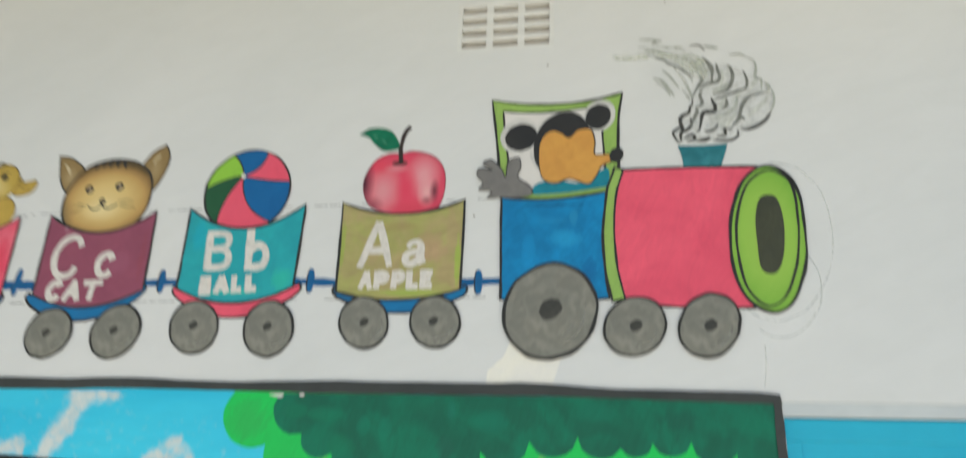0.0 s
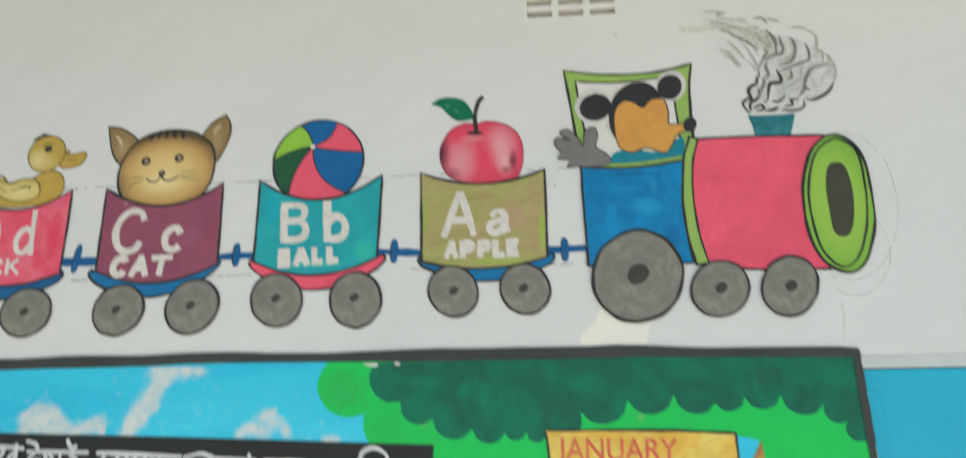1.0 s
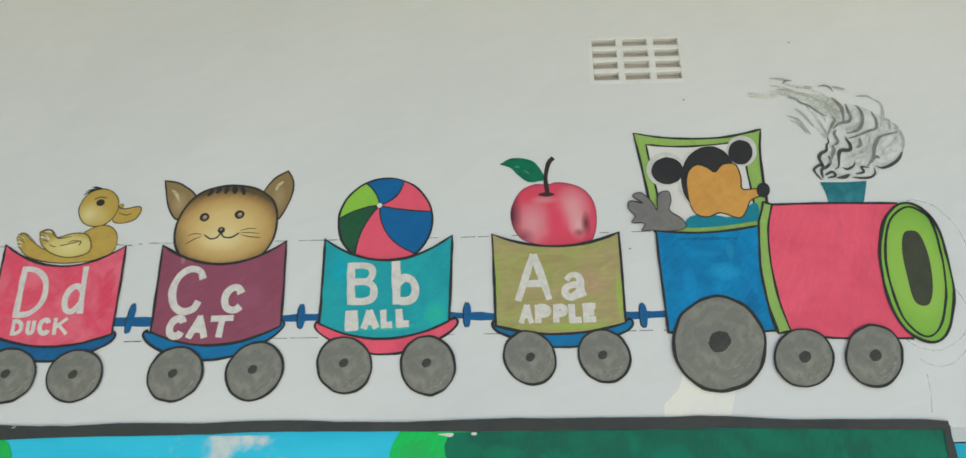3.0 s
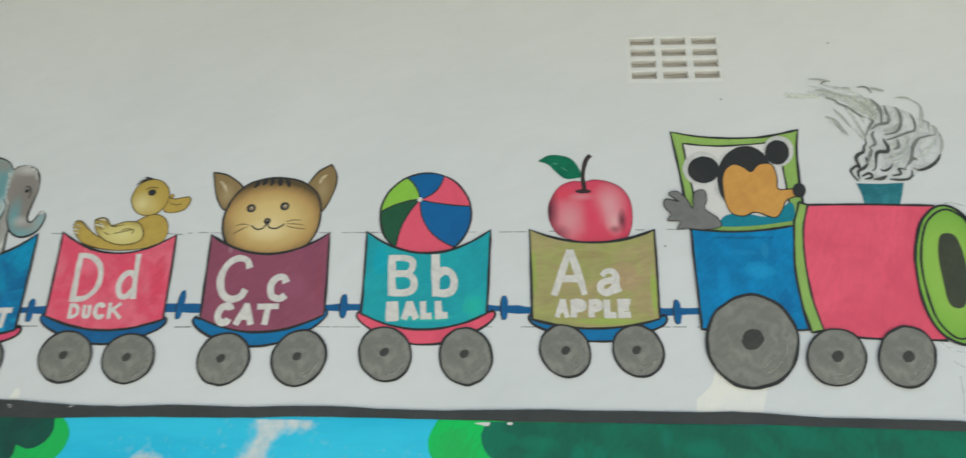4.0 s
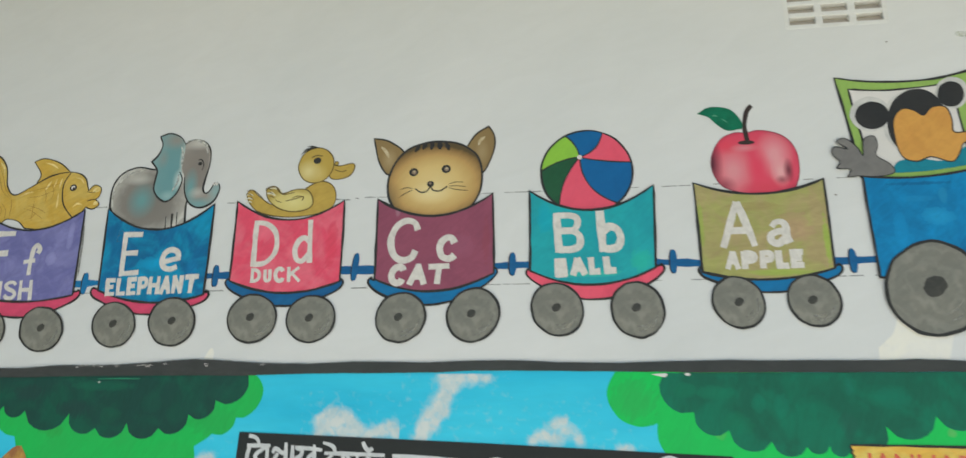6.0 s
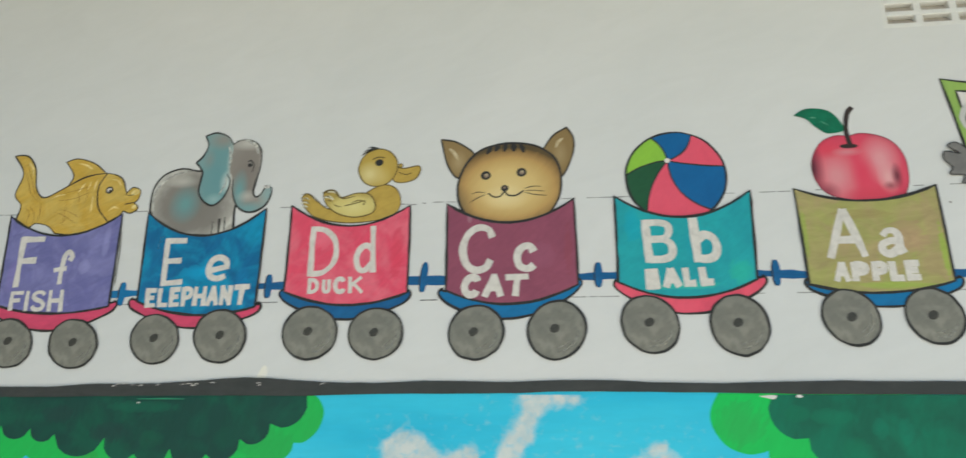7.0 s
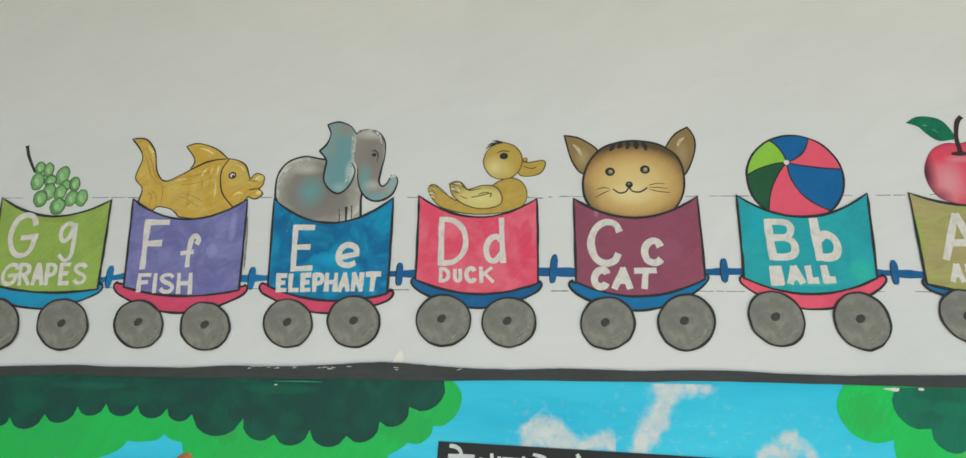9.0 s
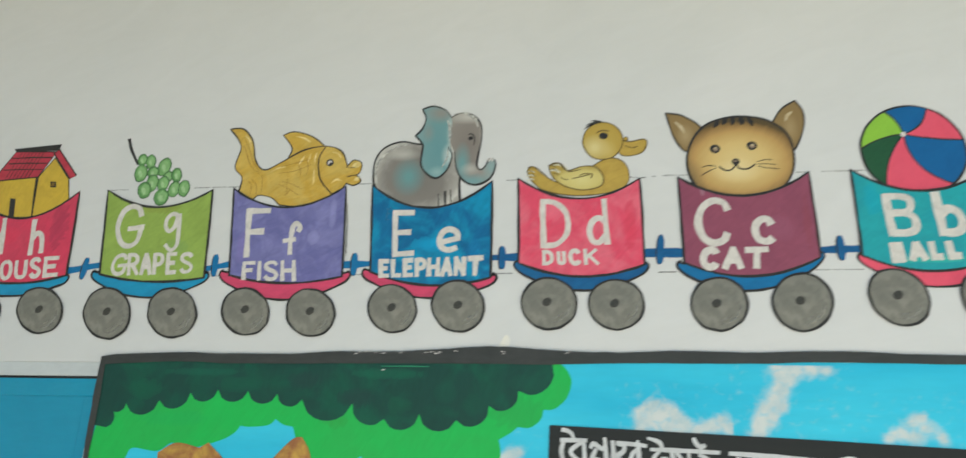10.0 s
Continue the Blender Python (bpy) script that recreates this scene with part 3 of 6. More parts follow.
part_area("light_foliage", spline(left_light + [(-3.019, 1.844), (-3.053, 1.865, 1), (-3.085, 1.840), (-3.163, 1.832), (-3.204, 1.836, 1), (-3.225, 1.808), (-3.273, 1.780), (-3.371, 1.750), (-3.438, 1.742), (-3.496, 1.762), (-3.559, 1.727), (-3.671, 1.737), (-3.710, 1.687), (-3.855, 1.677), (-3.852, 1.864)] + [(-3.85, 2.09, 1)], True, 5), 3, LEAF_LIGHT, "bright green scalloped tree crown")
left_cusps = [(-3.806, 1.817), (-3.801, 1.897), (-3.731, 1.918), (-3.581, 1.933), (-3.444, 1.967), (-3.322, 1.981), (-3.187, 1.977), (-3.058, 1.966), (-2.949, 1.945), (-2.731, 1.934)] + [(-2.596, 1.873), (-2.452, 1.895), (-2.301, 1.874), (-2.171, 1.932), (-2.055, 1.991), (-1.919, 2.099)]
part_area("dark_foliage", [(-3.868, 2.10), (-3.868, left_cusps[0][1] + 0.01)] + scallops(left_cusps, 0.36) + [(left_cusps[-1][0], 2.10)], 4, LEAF_DEEP, "dark green foliage lobes along the top")
TRUNK = paint("brown_trunk_paint", (148, 98, 58), (192, 156, 66), 80, 0.25, 8, share=0.85)
part_area("branch", spline([(-3.551, 1.721, 1), (-3.475, 1.762), (-3.370, 1.744, 1), (-3.333, 1.766, 1), (-3.257, 1.702, 1), (-3.262, 1.645, 1), (-3.368, 1.642), (-3.479, 1.663), (-3.547, 1.661, 1)], True, 5), 5, TRUNK, "brown painted branch")
part_area("branch", spline([(-3.081, 1.674, 1), (-2.977, 1.783), (-2.932, 1.796, 1), (-2.894, 1.738), (-2.878, 1.656, 1), (-3.051, 1.639, 1)], True, 5), 5, TRUNK, "brown painted branch")

# right tree
right_light = [(-0.366, 2.106, 1), (-0.393, 2.059), (-0.402, 2.017), (-0.390, 1.970), (-0.350, 1.918), (-0.284, 1.893), (-0.232, 1.899), (-0.211, 1.907, 1), (-0.213, 1.869), (-0.206, 1.829), (-0.176, 1.780), (-0.107, 1.716)] + [(0.35, LOW), (MURAL[1] - 0.018, LOW, 1), (MURAL[1] - 0.018, 2.09, 1)]
part_area("light_foliage", spline(right_light, True, 5), 3, LEAF_BRIGHT, "bright green scalloped tree crown")
right_cusps = [(-0.177, 2.099), (-0.070, 1.949), (0.056, 1.882), (0.209, 1.842), (0.334, 1.824), (0.415, 1.829)] + [(0.485, 1.804), (0.622, 1.900), (0.802, 1.938), (0.976, 1.958), (1.127, 1.923), (1.238, 1.942), (1.371, 1.949), (1.524, 1.914), (1.601, 1.850), (1.643, 1.778)]
part_area("dark_foliage", [(right_cusps[0][0], 2.10)] + scallops(right_cusps, 0.36) + [(MURAL[1] - 0.018, right_cusps[-1][1]), (MURAL[1] - 0.018, 2.10)], 4, LEAF_DARK, "dark green foliage lobes along the top")
part_area("branch", spline([(1.281, 1.785, 1), (1.254, 1.740), (1.215, 1.682), (1.182, 1.624, 1), (1.311, 1.626, 1), (1.287, 1.706)], True, 5), 5, TRUNK, "brown painted branch")
part_area("branch", spline([(0.874, 1.665, 1), (0.923, 1.691), (0.989, 1.688), (1.078, 1.677, 1), (1.086, 1.600, 1), (0.861, 1.596, 1)], True, 4), 5, TRUNK, "brown painted branch")
part_area("sky_gap", spline([(1.193, 1.804, 1), (1.275, 1.787, 1), (1.241, 1.717), (1.193, 1.624, 1), (1.187, 1.704)], True, 4), 4.5, SKY)

# black board with month names
BOARD = paint("black_board_paint", (36, 39, 38), (32, 35, 34), 0, 0.12, 4)
bl, br = (-1.931, 1.862), (0.062, 1.785)
board = empty("month_board", bl[0], bl[1] - 0.34, "painted black board with white Bengali month names", "sign")
area_part("panel", [(bl[0] - 0.012, bl[1] - 0.34), (br[0] - 0.02, br[1] - 0.34), (br[0], br[1]), (-0.95, (bl[1] + br[1]) / 2 + 0.004), (bl[0], bl[1])], 6, BOARD, board)
SILVER = paint("silver_lettering", (196, 198, 198), (168, 170, 170), 70, 0.15, 9)


def brushed_word(lines, width=0.0175):
    """A word of the board, each bar, stem and bow of its letters one stroke of the brush."""
    bm = bmesh.new()
    for k, line in enumerate(lines):
        a, b = Vector(line[0]), Vector(line[-1])
        pts = spline(line, False, 6) if len(line) > 2 else [tuple(a.lerp(b, i / 8)) for i in range(9)]
        add_line(bm, pts, width, 8 + 0.06 * k, 0, rag=0.25, taper=0.25)
    return finish("lettering", bm, SILVER, board)


# the six month names, stroke by stroke
for month in (
    [[(-1.891, 1.808), (-1.788, 1.807)], [(-1.886, 1.846), (-1.862, 1.843), (-1.845, 1.832), (-1.837, 1.811)], [(-1.877, 1.806), (-1.886, 1.768), (-1.876, 1.730), (-1.862, 1.705)], [(-1.802, 1.804), (-1.850, 1.764), (-1.795, 1.715)], [(-1.801, 1.806), (-1.794, 1.694)], [(-1.776, 1.778), (-1.764, 1.796), (-1.730, 1.778), (-1.718, 1.795)], [(-1.753, 1.778), (-1.767, 1.744), (-1.739, 1.737)], [(-1.720, 1.821), (-1.713, 1.691)], [(-1.691, 1.811), (-1.685, 1.692)], [(-1.679, 1.803), (-1.562, 1.792)], [(-1.674, 1.798), (-1.649, 1.793), (-1.652, 1.771), (-1.672, 1.753), (-1.653, 1.728), (-1.629, 1.738), (-1.617, 1.765), (-1.597, 1.780)], [(-1.597, 1.812), (-1.593, 1.691)]],
    [[(-1.552, 1.781), (-1.297, 1.775)], [(-1.561, 1.822), (-1.537, 1.816), (-1.515, 1.805), (-1.506, 1.783)], [(-1.391, 1.826), (-1.379, 1.804), (-1.365, 1.793), (-1.349, 1.802)], [(-1.517, 1.775), (-1.538, 1.750), (-1.528, 1.720), (-1.504, 1.709), (-1.482, 1.721), (-1.489, 1.744), (-1.513, 1.748)], [(-1.473, 1.775), (-1.463, 1.708)], [(-1.457, 1.774), (-1.435, 1.741), (-1.441, 1.705), (-1.470, 1.693)], [(-1.412, 1.773), (-1.407, 1.730), (-1.391, 1.697), (-1.354, 1.702), (-1.333, 1.723), (-1.342, 1.751), (-1.376, 1.764)], [(-1.407, 1.730), (-1.347, 1.744)], [(-1.394, 1.713), (-1.357, 1.720)], [(-1.334, 1.693), (-1.318, 1.682), (-1.339, 1.662)]],
    [[(-1.266, 1.773), (-0.920, 1.754)], [(-1.231, 1.761), (-1.240, 1.719), (-1.223, 1.679), (-1.192, 1.680), (-1.199, 1.711), (-1.234, 1.727)], [(-1.178, 1.761), (-1.164, 1.663)], [(-1.140, 1.759), (-1.129, 1.657)], [(-1.104, 1.756), (-1.109, 1.716), (-1.067, 1.702)], [(-1.071, 1.728), (-1.099, 1.696)], [(-1.064, 1.752), (-1.056, 1.655)], [(-1.036, 1.750), (-1.028, 1.648)], [(-1.006, 1.750), (-1.003, 1.703), (-0.982, 1.656), (-0.949, 1.666), (-0.967, 1.694)], [(-0.995, 1.637), (-0.980, 1.635)], [(-0.942, 1.674), (-0.924, 1.666), (-0.945, 1.637)]],
    [[(-0.914, 1.749), (-0.841, 1.764), (-0.777, 1.745), (-0.623, 1.739)], [(-0.891, 1.742), (-0.902, 1.704), (-0.885, 1.669), (-0.850, 1.676)], [(-0.870, 1.737), (-0.840, 1.711), (-0.810, 1.728)], [(-0.806, 1.764), (-0.802, 1.640)], [(-0.780, 1.750), (-0.777, 1.635)], [(-0.740, 1.743), (-0.773, 1.703), (-0.731, 1.672)], [(-0.738, 1.745), (-0.731, 1.633)], [(-0.705, 1.739), (-0.712, 1.703), (-0.677, 1.696), (-0.669, 1.732)], [(-0.651, 1.763), (-0.666, 1.629)], [(-0.638, 1.645), (-0.627, 1.634)]],
    [[(-0.596, 1.737), (-0.383, 1.729)], [(-0.569, 1.728), (-0.589, 1.695), (-0.573, 1.653), (-0.534, 1.646), (-0.512, 1.679), (-0.541, 1.707), (-0.560, 1.695)], [(-0.494, 1.731), (-0.492, 1.635)], [(-0.462, 1.729), (-0.479, 1.693), (-0.443, 1.684), (-0.425, 1.638)], [(-0.456, 1.661), (-0.409, 1.632)], [(-0.399, 1.648), (-0.392, 1.636)]],
    [[(-0.343, 1.726), (-0.023, 1.715)], [(-0.222, 1.724), (-0.212, 1.761), (-0.170, 1.778), (-0.126, 1.757), (-0.109, 1.725)], [(-0.314, 1.718), (-0.327, 1.676), (-0.308, 1.640), (-0.285, 1.649), (-0.291, 1.674)], [(-0.264, 1.719), (-0.262, 1.631)], [(-0.238, 1.719), (-0.239, 1.631)], [(-0.206, 1.715), (-0.219, 1.682), (-0.187, 1.657), (-0.174, 1.687), (-0.196, 1.701)], [(-0.154, 1.715), (-0.156, 1.632)], [(-0.127, 1.711), (-0.130, 1.632)], [(-0.103, 1.702), (-0.093, 1.674), (-0.070, 1.683)], [(-0.054, 1.716), (-0.059, 1.631)]],
):
    brushed_word(month)

# JANUARY plank
PLANK = paint("yellow_plank_paint", (212, 170, 66), (216, 196, 98), 10, 0.2, 6, share=0.85)
RED = paint("red_lettering", (202, 88, 66), (206, 128, 84), 60, 0.2, 14, share=0.7)
pl = [(0.491, 1.832), (0.720, 1.830), (0.964, 1.826), (1.187, 1.812), (1.187, 1.679), (0.959, 1.683), (0.718, 1.684), (0.505, 1.671)]
plank = empty("month_plank", pl[0][0], pl[7][1], "yellow painted wooden plank sign reading JANUARY", "sign")


def ragged_plank():
    pts = []
    for i, (a, b) in enumerate(zip(pl, pl[1:] + pl[:1])):
        steps = 16 if i in (3, 7) else 6
        for k in range(steps):
            s = k / steps
            out = 0.006 * (k % 2) if i in (3, 7) else 0.0
            pts.append((a[0] + (b[0] - a[0]) * s + (out if i == 3 else -out), a[1] + (b[1] - a[1]) * s))
    return pts


rim = ragged_plank()
area_part("board", rim, 6, PLANK, plank)
line_part("outline", rim, 0.009, 7, INK, plank, True)
word = [(0.526, 1.697), (0.974, 1.699)]
lettering("lettering", "JANUARY", (word[0][0], word[0][1]), word[1][0] - word[0][0], 0.108, 8, RED, plank, 0.03, 0.008, -1.0)

# black border of the mural, its upper edge drawn by hand
def border():
    top, low = [], []
    for k in range(221):
        x = MURAL[0] + (MURAL[1] - MURAL[0]) * k / 220
        hump = math.exp(-((x + 2.25) / 0.45) ** 2)
        z = float(np.interp(x, (-3.885, -3.828, -3.691, -3.472, -3.361, -3.280, -3.011, -2.817, -2.661, -2.508, -2.387, -2.269, -2.180, -2.090, -2.002, -1.914, -1.769, -1.627, -1.459, -1.321, -1.130, -0.970, -0.811, -0.707, -0.604, -0.350, -0.186, 0.068, 0.187, 0.422, 0.651, 0.765, 0.876, 1.100, 1.600, 1.683),
                            (2.116, 2.125, 2.131, 2.137, 2.132, 2.132, 2.132, 2.144, 2.143, 2.147, 2.154, 2.163, 2.167, 2.164, 2.158, 2.152, 2.146, 2.145, 2.152, 2.151, 2.147, 2.153, 2.154, 2.151, 2.145, 2.141, 2.145, 2.150, 2.147, 2.147, 2.145, 2.149, 2.145, 2.130, 2.124, 2.116)))
        rough = (0.0012 + 0.004 * hump) * noise.noise((x * 60, 0, 9))
        top.append((x, z + rough))
        low.append((x, float(np.interp(x, (-3.885, -3.818, -3.545, -3.409, -3.326, -3.138, -3.004, -2.806, -2.348, -2.111, -1.935, -1.850, -1.623, -1.236, -1.102, -0.969, -0.811, -0.553, -0.302, -0.057, 0.646, 0.869, 1.683),
                                       (2.080, 2.085, 2.097, 2.096, 2.090, 2.091, 2.091, 2.094, 2.097, 2.097, 2.094, 2.098, 2.103, 2.104, 2.105, 2.111, 2.112, 2.109, 2.106, 2.101, 2.100, 2.101, 2.083))) + 0.0015 * noise.noise((x * 9, 3, 1))))
    area_part("border", low + top[::-1], 9, BORDER, mural, label="hand-painted black border line")
    for x in (MURAL[0] + 0.012, MURAL[1] - 0.012):
        side = [(x + 0.003 * noise.noise((k * 0.4, x, 2)), MURAL_LOW + (2.10 - MURAL_LOW) * k / 30) for k in range(31)]
        line_part("border", side, 0.03, 8.4, BORDER, mural, label="hand-painted black border line")
    line_part("border", [(MURAL[0], MURAL_LOW), (MURAL[1], MURAL_LOW)], 0.03, 8.0, BORDER, mural)


border()
for line, wide in (([(-2.62, 2.083), (-2.5, 2.084), (-2.42, 2.083)], 0.005), ([(-2.618, 2.068), (-2.606, 2.069)], 0.011)):
    line_part("paint_chip", line, wide, 9.7, CABWHITE if wide > 0.01 else LEAF_SHEEN, mural, taper=0.5)
part_area("paint_chip", spline([(-0.222, 2.095), (-0.165, 2.098), (-0.172, 2.084), (-0.196, 2.088)], True, 4), 4.4, CABWHITE)
part_area("paint_chip", ellipse((-0.085, 2.094), 0.011, 0.006, 0, 12, 0.2), 9.7, CABWHITE)
flecks = random.Random(12)
for k in range(18):
    x = flecks.uniform(-2.75, -1.85)
    z = 2.150 - 0.02 * abs(x + 2.25) + flecks.uniform(-0.012, 0.002)
    line_part("dry_fleck", [(x, z), (x + 0.008, z + 0.002), (x + flecks.uniform(0.012, 0.03), z + 0.001)], flecks.uniform(0.002, 0.004), 9.6, WHITE, mural, taper=0.8)

# ---- the painted train ----
def bowed(a, b, sag, n=14):
    return [(a[0] + (b[0] - a[0]) * k / n, a[1] + (b[1] - a[1]) * k / n + sag * 4 * (k / n) * (1 - k / n)) for k in range(n + 1)]


def sag_to(a, b, m):
    """How far the middle of a bowed edge hangs from its chord."""
    s = (m[0] - a[0]) / (b[0] - a[0])
    return m[1] - (a[1] + (b[1] - a[1]) * s)


def wheel(parent, disc, hub, hub_r, coat=6, line=0.009):
    w = area_part("wheel", disc, coat, GREY, parent, "grey painted wheel")
    line_part("rim_line", disc, line, coat + 1, INK, w, True)
    mid = Vector((sum(p[0] for p in disc) / len(disc), sum(p[1] for p in disc) / len(disc)))
    first = 34 + int(5 * abs(math.sin(37.0 * mid.x)))
    for reach, long, wide in ((0.76, 13, 0.010), (0.60, 8, 0.007)):
        arc = [tuple(mid.lerp(Vector(disc[k % len(disc)]), reach)) for k in range(first, first + long)]
        line_part("sheen", arc, wide, coat + 0.5, WHEEL_SHEEN, w, taper=0.85)
    area_part("hub", ellipse(hub, hub_r * 1.1, hub_r * 0.9, 40, 28, 0.06), coat + 1, HUB, w)


# brush strokes of the letters in a unit box; a stroke of more than three points is rounded
STROKES = {
    "A": [[(0, 0), (0.46, 1)], [(0.54, 1), (1, 0)], [(0.2, 0.34), (0.8, 0.34)]],
    "B": [[(0, 0), (0, 1)], [(0, 1), (0.55, 1), (0.9, 0.93), (0.94, 0.74), (0.7, 0.57), (0, 0.54)], [(0, 0.54), (0.65, 0.54), (0.97, 0.42), (0.98, 0.14), (0.65, 0.01), (0, 0)]],
    "C": [[(1, 0.76), (0.86, 0.95), (0.5, 1), (0.16, 0.84), (0, 0.5), (0.12, 0.17), (0.46, 0), (0.84, 0.06), (0.98, 0.24)]],
    "D": [[(0, 0), (0, 1)], [(0, 1), (0.5, 0.96), (0.9, 0.76), (1, 0.5), (0.9, 0.22), (0.5, 0.03), (0, 0)]],
    "E": [[(0, 0), (0, 1)], [(0, 1), (1, 1)], [(0, 0.51), (0.78, 0.52)], [(0, 0), (0.98, 0.01)]],
    "F": [[(0, 0), (0, 1)], [(0, 1), (1, 1)], [(0, 0.51), (0.74, 0.53)]],
    "G": [[(0.98, 0.74), (0.88, 0.95), (0.58, 1), (0.22, 0.84), (0, 0.46), (0.1, 0.12), (0.42, 0), (0.78, 0.12), (0.95, 0.44)], [(0.5, 0.44), (1, 0.47)]],
    "H": [[(0, 0), (0, 1)], [(1, 0), (1, 1)], [(0, 0.5), (1, 0.52)]],
    "I": [[(0.5, 0), (0.5, 1)]],
    "K": [[(0, 0), (0, 1)], [(0.95, 1), (0.05, 0.45)], [(0.35, 0.6), (1, 0)]],
    "L": [[(0, 1), (0, 0)], [(0, 0), (1, 0)]],
    "N": [[(0, 0), (0, 1)], [(0, 1), (1, 0)], [(1, 0), (1, 1)]],
    "O": [[(0.5, 1), (0.12, 0.84), (0, 0.5), (0.12, 0.16), (0.5, 0), (0.88, 0.16), (1, 0.5), (0.88, 0.84), (0.5, 1)]],
    "P": [[(0, 0), (0, 1)], [(0, 1), (0.6, 1), (0.98, 0.88), (0.98, 0.6), (0.6, 0.46), (0, 0.46)]],
    "R": [[(0, 0), (0, 1)], [(0, 1), (0.6, 1), (0.95, 0.88), (0.95, 0.64), (0.6, 0.5), (0, 0.48)], [(0.4, 0.48), (1, 0)]],
    "S": [[(0.98, 0.82), (0.75, 0.98), (0.3, 0.97), (0.05, 0.78), (0.3, 0.57), (0.75, 0.44), (0.98, 0.24), (0.7, 0.02), (0.25, 0.01), (0, 0.18)]],
    "T": [[(0, 0.98), (1, 1)], [(0.53, 1), (0.5, 0)]],
    "U": [[(0, 1), (0, 0.35), (0.12, 0.08), (0.5, 0), (0.88, 0.08), (1, 0.35), (1, 1)]],
    "a": [[(0.08, 0.76), (0.3, 0.98), (0.66, 0.98), (0.86, 0.74), (0.86, 0.3), (1, 0)], [(0.86, 0.56), (0.4, 0.54), (0.04, 0.38), (0.06, 0.1), (0.42, 0), (0.86, 0.26)]],
    "b": [[(0, 0), (0, 1)], [(0, 0.46), (0.42, 0.62), (0.84, 0.55), (1, 0.3), (0.84, 0.07), (0.42, 0), (0, 0.03)]],
    "c": [[(0.95, 0.72), (0.75, 0.97), (0.42, 1), (0.1, 0.8), (0, 0.46), (0.16, 0.12), (0.5, 0), (0.8, 0.03), (1, 0.16)]],
    "d": [[(0.93, 1), (0.95, 0)], [(0.95, 0.46), (0.6, 0.58), (0.2, 0.5), (0, 0.27), (0.14, 0.05), (0.5, 0.01), (0.93, 0.2)]],
    "e": [[(0.04, 0.36), (0.97, 0.56)], [(0.99, 0.56), (0.92, 0.86), (0.55, 1), (0.18, 0.84), (0, 0.45), (0.14, 0.1), (0.5, 0), (0.92, 0.13)]],
    "f": [[(0.85, 0.72), (1, 0.86), (0.78, 1), (0.52, 0.86), (0.4, 0.5), (0.34, 0)], [(0, 0.44), (0.6, 0.48)]],
    "g": [[(0.95, 0.92), (0.6, 1), (0.18, 0.88), (0.06, 0.66), (0.3, 0.52), (0.7, 0.66), (0.95, 0.95)], [(1, 1), (0.95, 0.5), (0.8, 0.14), (0.4, 0), (0, 0.16)]],
    "h": [[(0, 0), (0, 1)], [(0, 0.42), (0.4, 0.62), (0.85, 0.55), (0.98, 0.3), (1, 0)]],
}


# small letters whose eyes have nearly closed under the wide brush
SQUAT = {"B": [[(0, 0), (0, 1)], [(1, 0), (1, 0.46)], [(0.95, 0.54), (0.95, 1)], [(0, 1), (0.95, 1)], [(0, 0.5), (0.9, 0.5)], [(0, 0), (1, 0)]]}


def brushed_letter(letter, corners, u0, u1, width, parent):
    """One letter laid with a flat brush between the corners of its word: lower left, lower right, upper left, upper right."""
    bl, br, tl, tr = [Vector(c) for c in corners]
    long, tall = (br - bl).length, (tl - bl).length
    inset_u, inset_v = min(width / 2 / long, 0.45 * (u1 - u0)), width / 2 / tall

    def place(p):
        u = u0 + inset_u + p[0] * (u1 - u0 - 2 * inset_u)
        v = inset_v + p[1] * (1 - 2 * inset_v)
        q = bl.lerp(br, u).lerp(tl.lerp(tr, u), v)
        return q.x, q.y

    bm = bmesh.new()
    lines = SQUAT.get(letter, STROKES[letter]) if tall < 0.1 else STROKES[letter]
    for k, line in enumerate(lines):
        pts = [place(p) for p in line]
        if len(pts) > 3:
            pts = spline(pts, False, 6)
        else:
            # straight strokes run a little past their ends, as a loaded brush does
            a, b = Vector(pts[0]), Vector(pts[-1])
            reach = (b - a).normalized() * width * 0.42
            a, b = a - reach, b + reach
            pts = [tuple(a.lerp(b, i / 8)) for i in range(9)]
        add_line(bm, pts, width, 5.8 + 0.06 * k, 0, rag=0.2)
    return finish("lettering", bm, LETTER, parent)


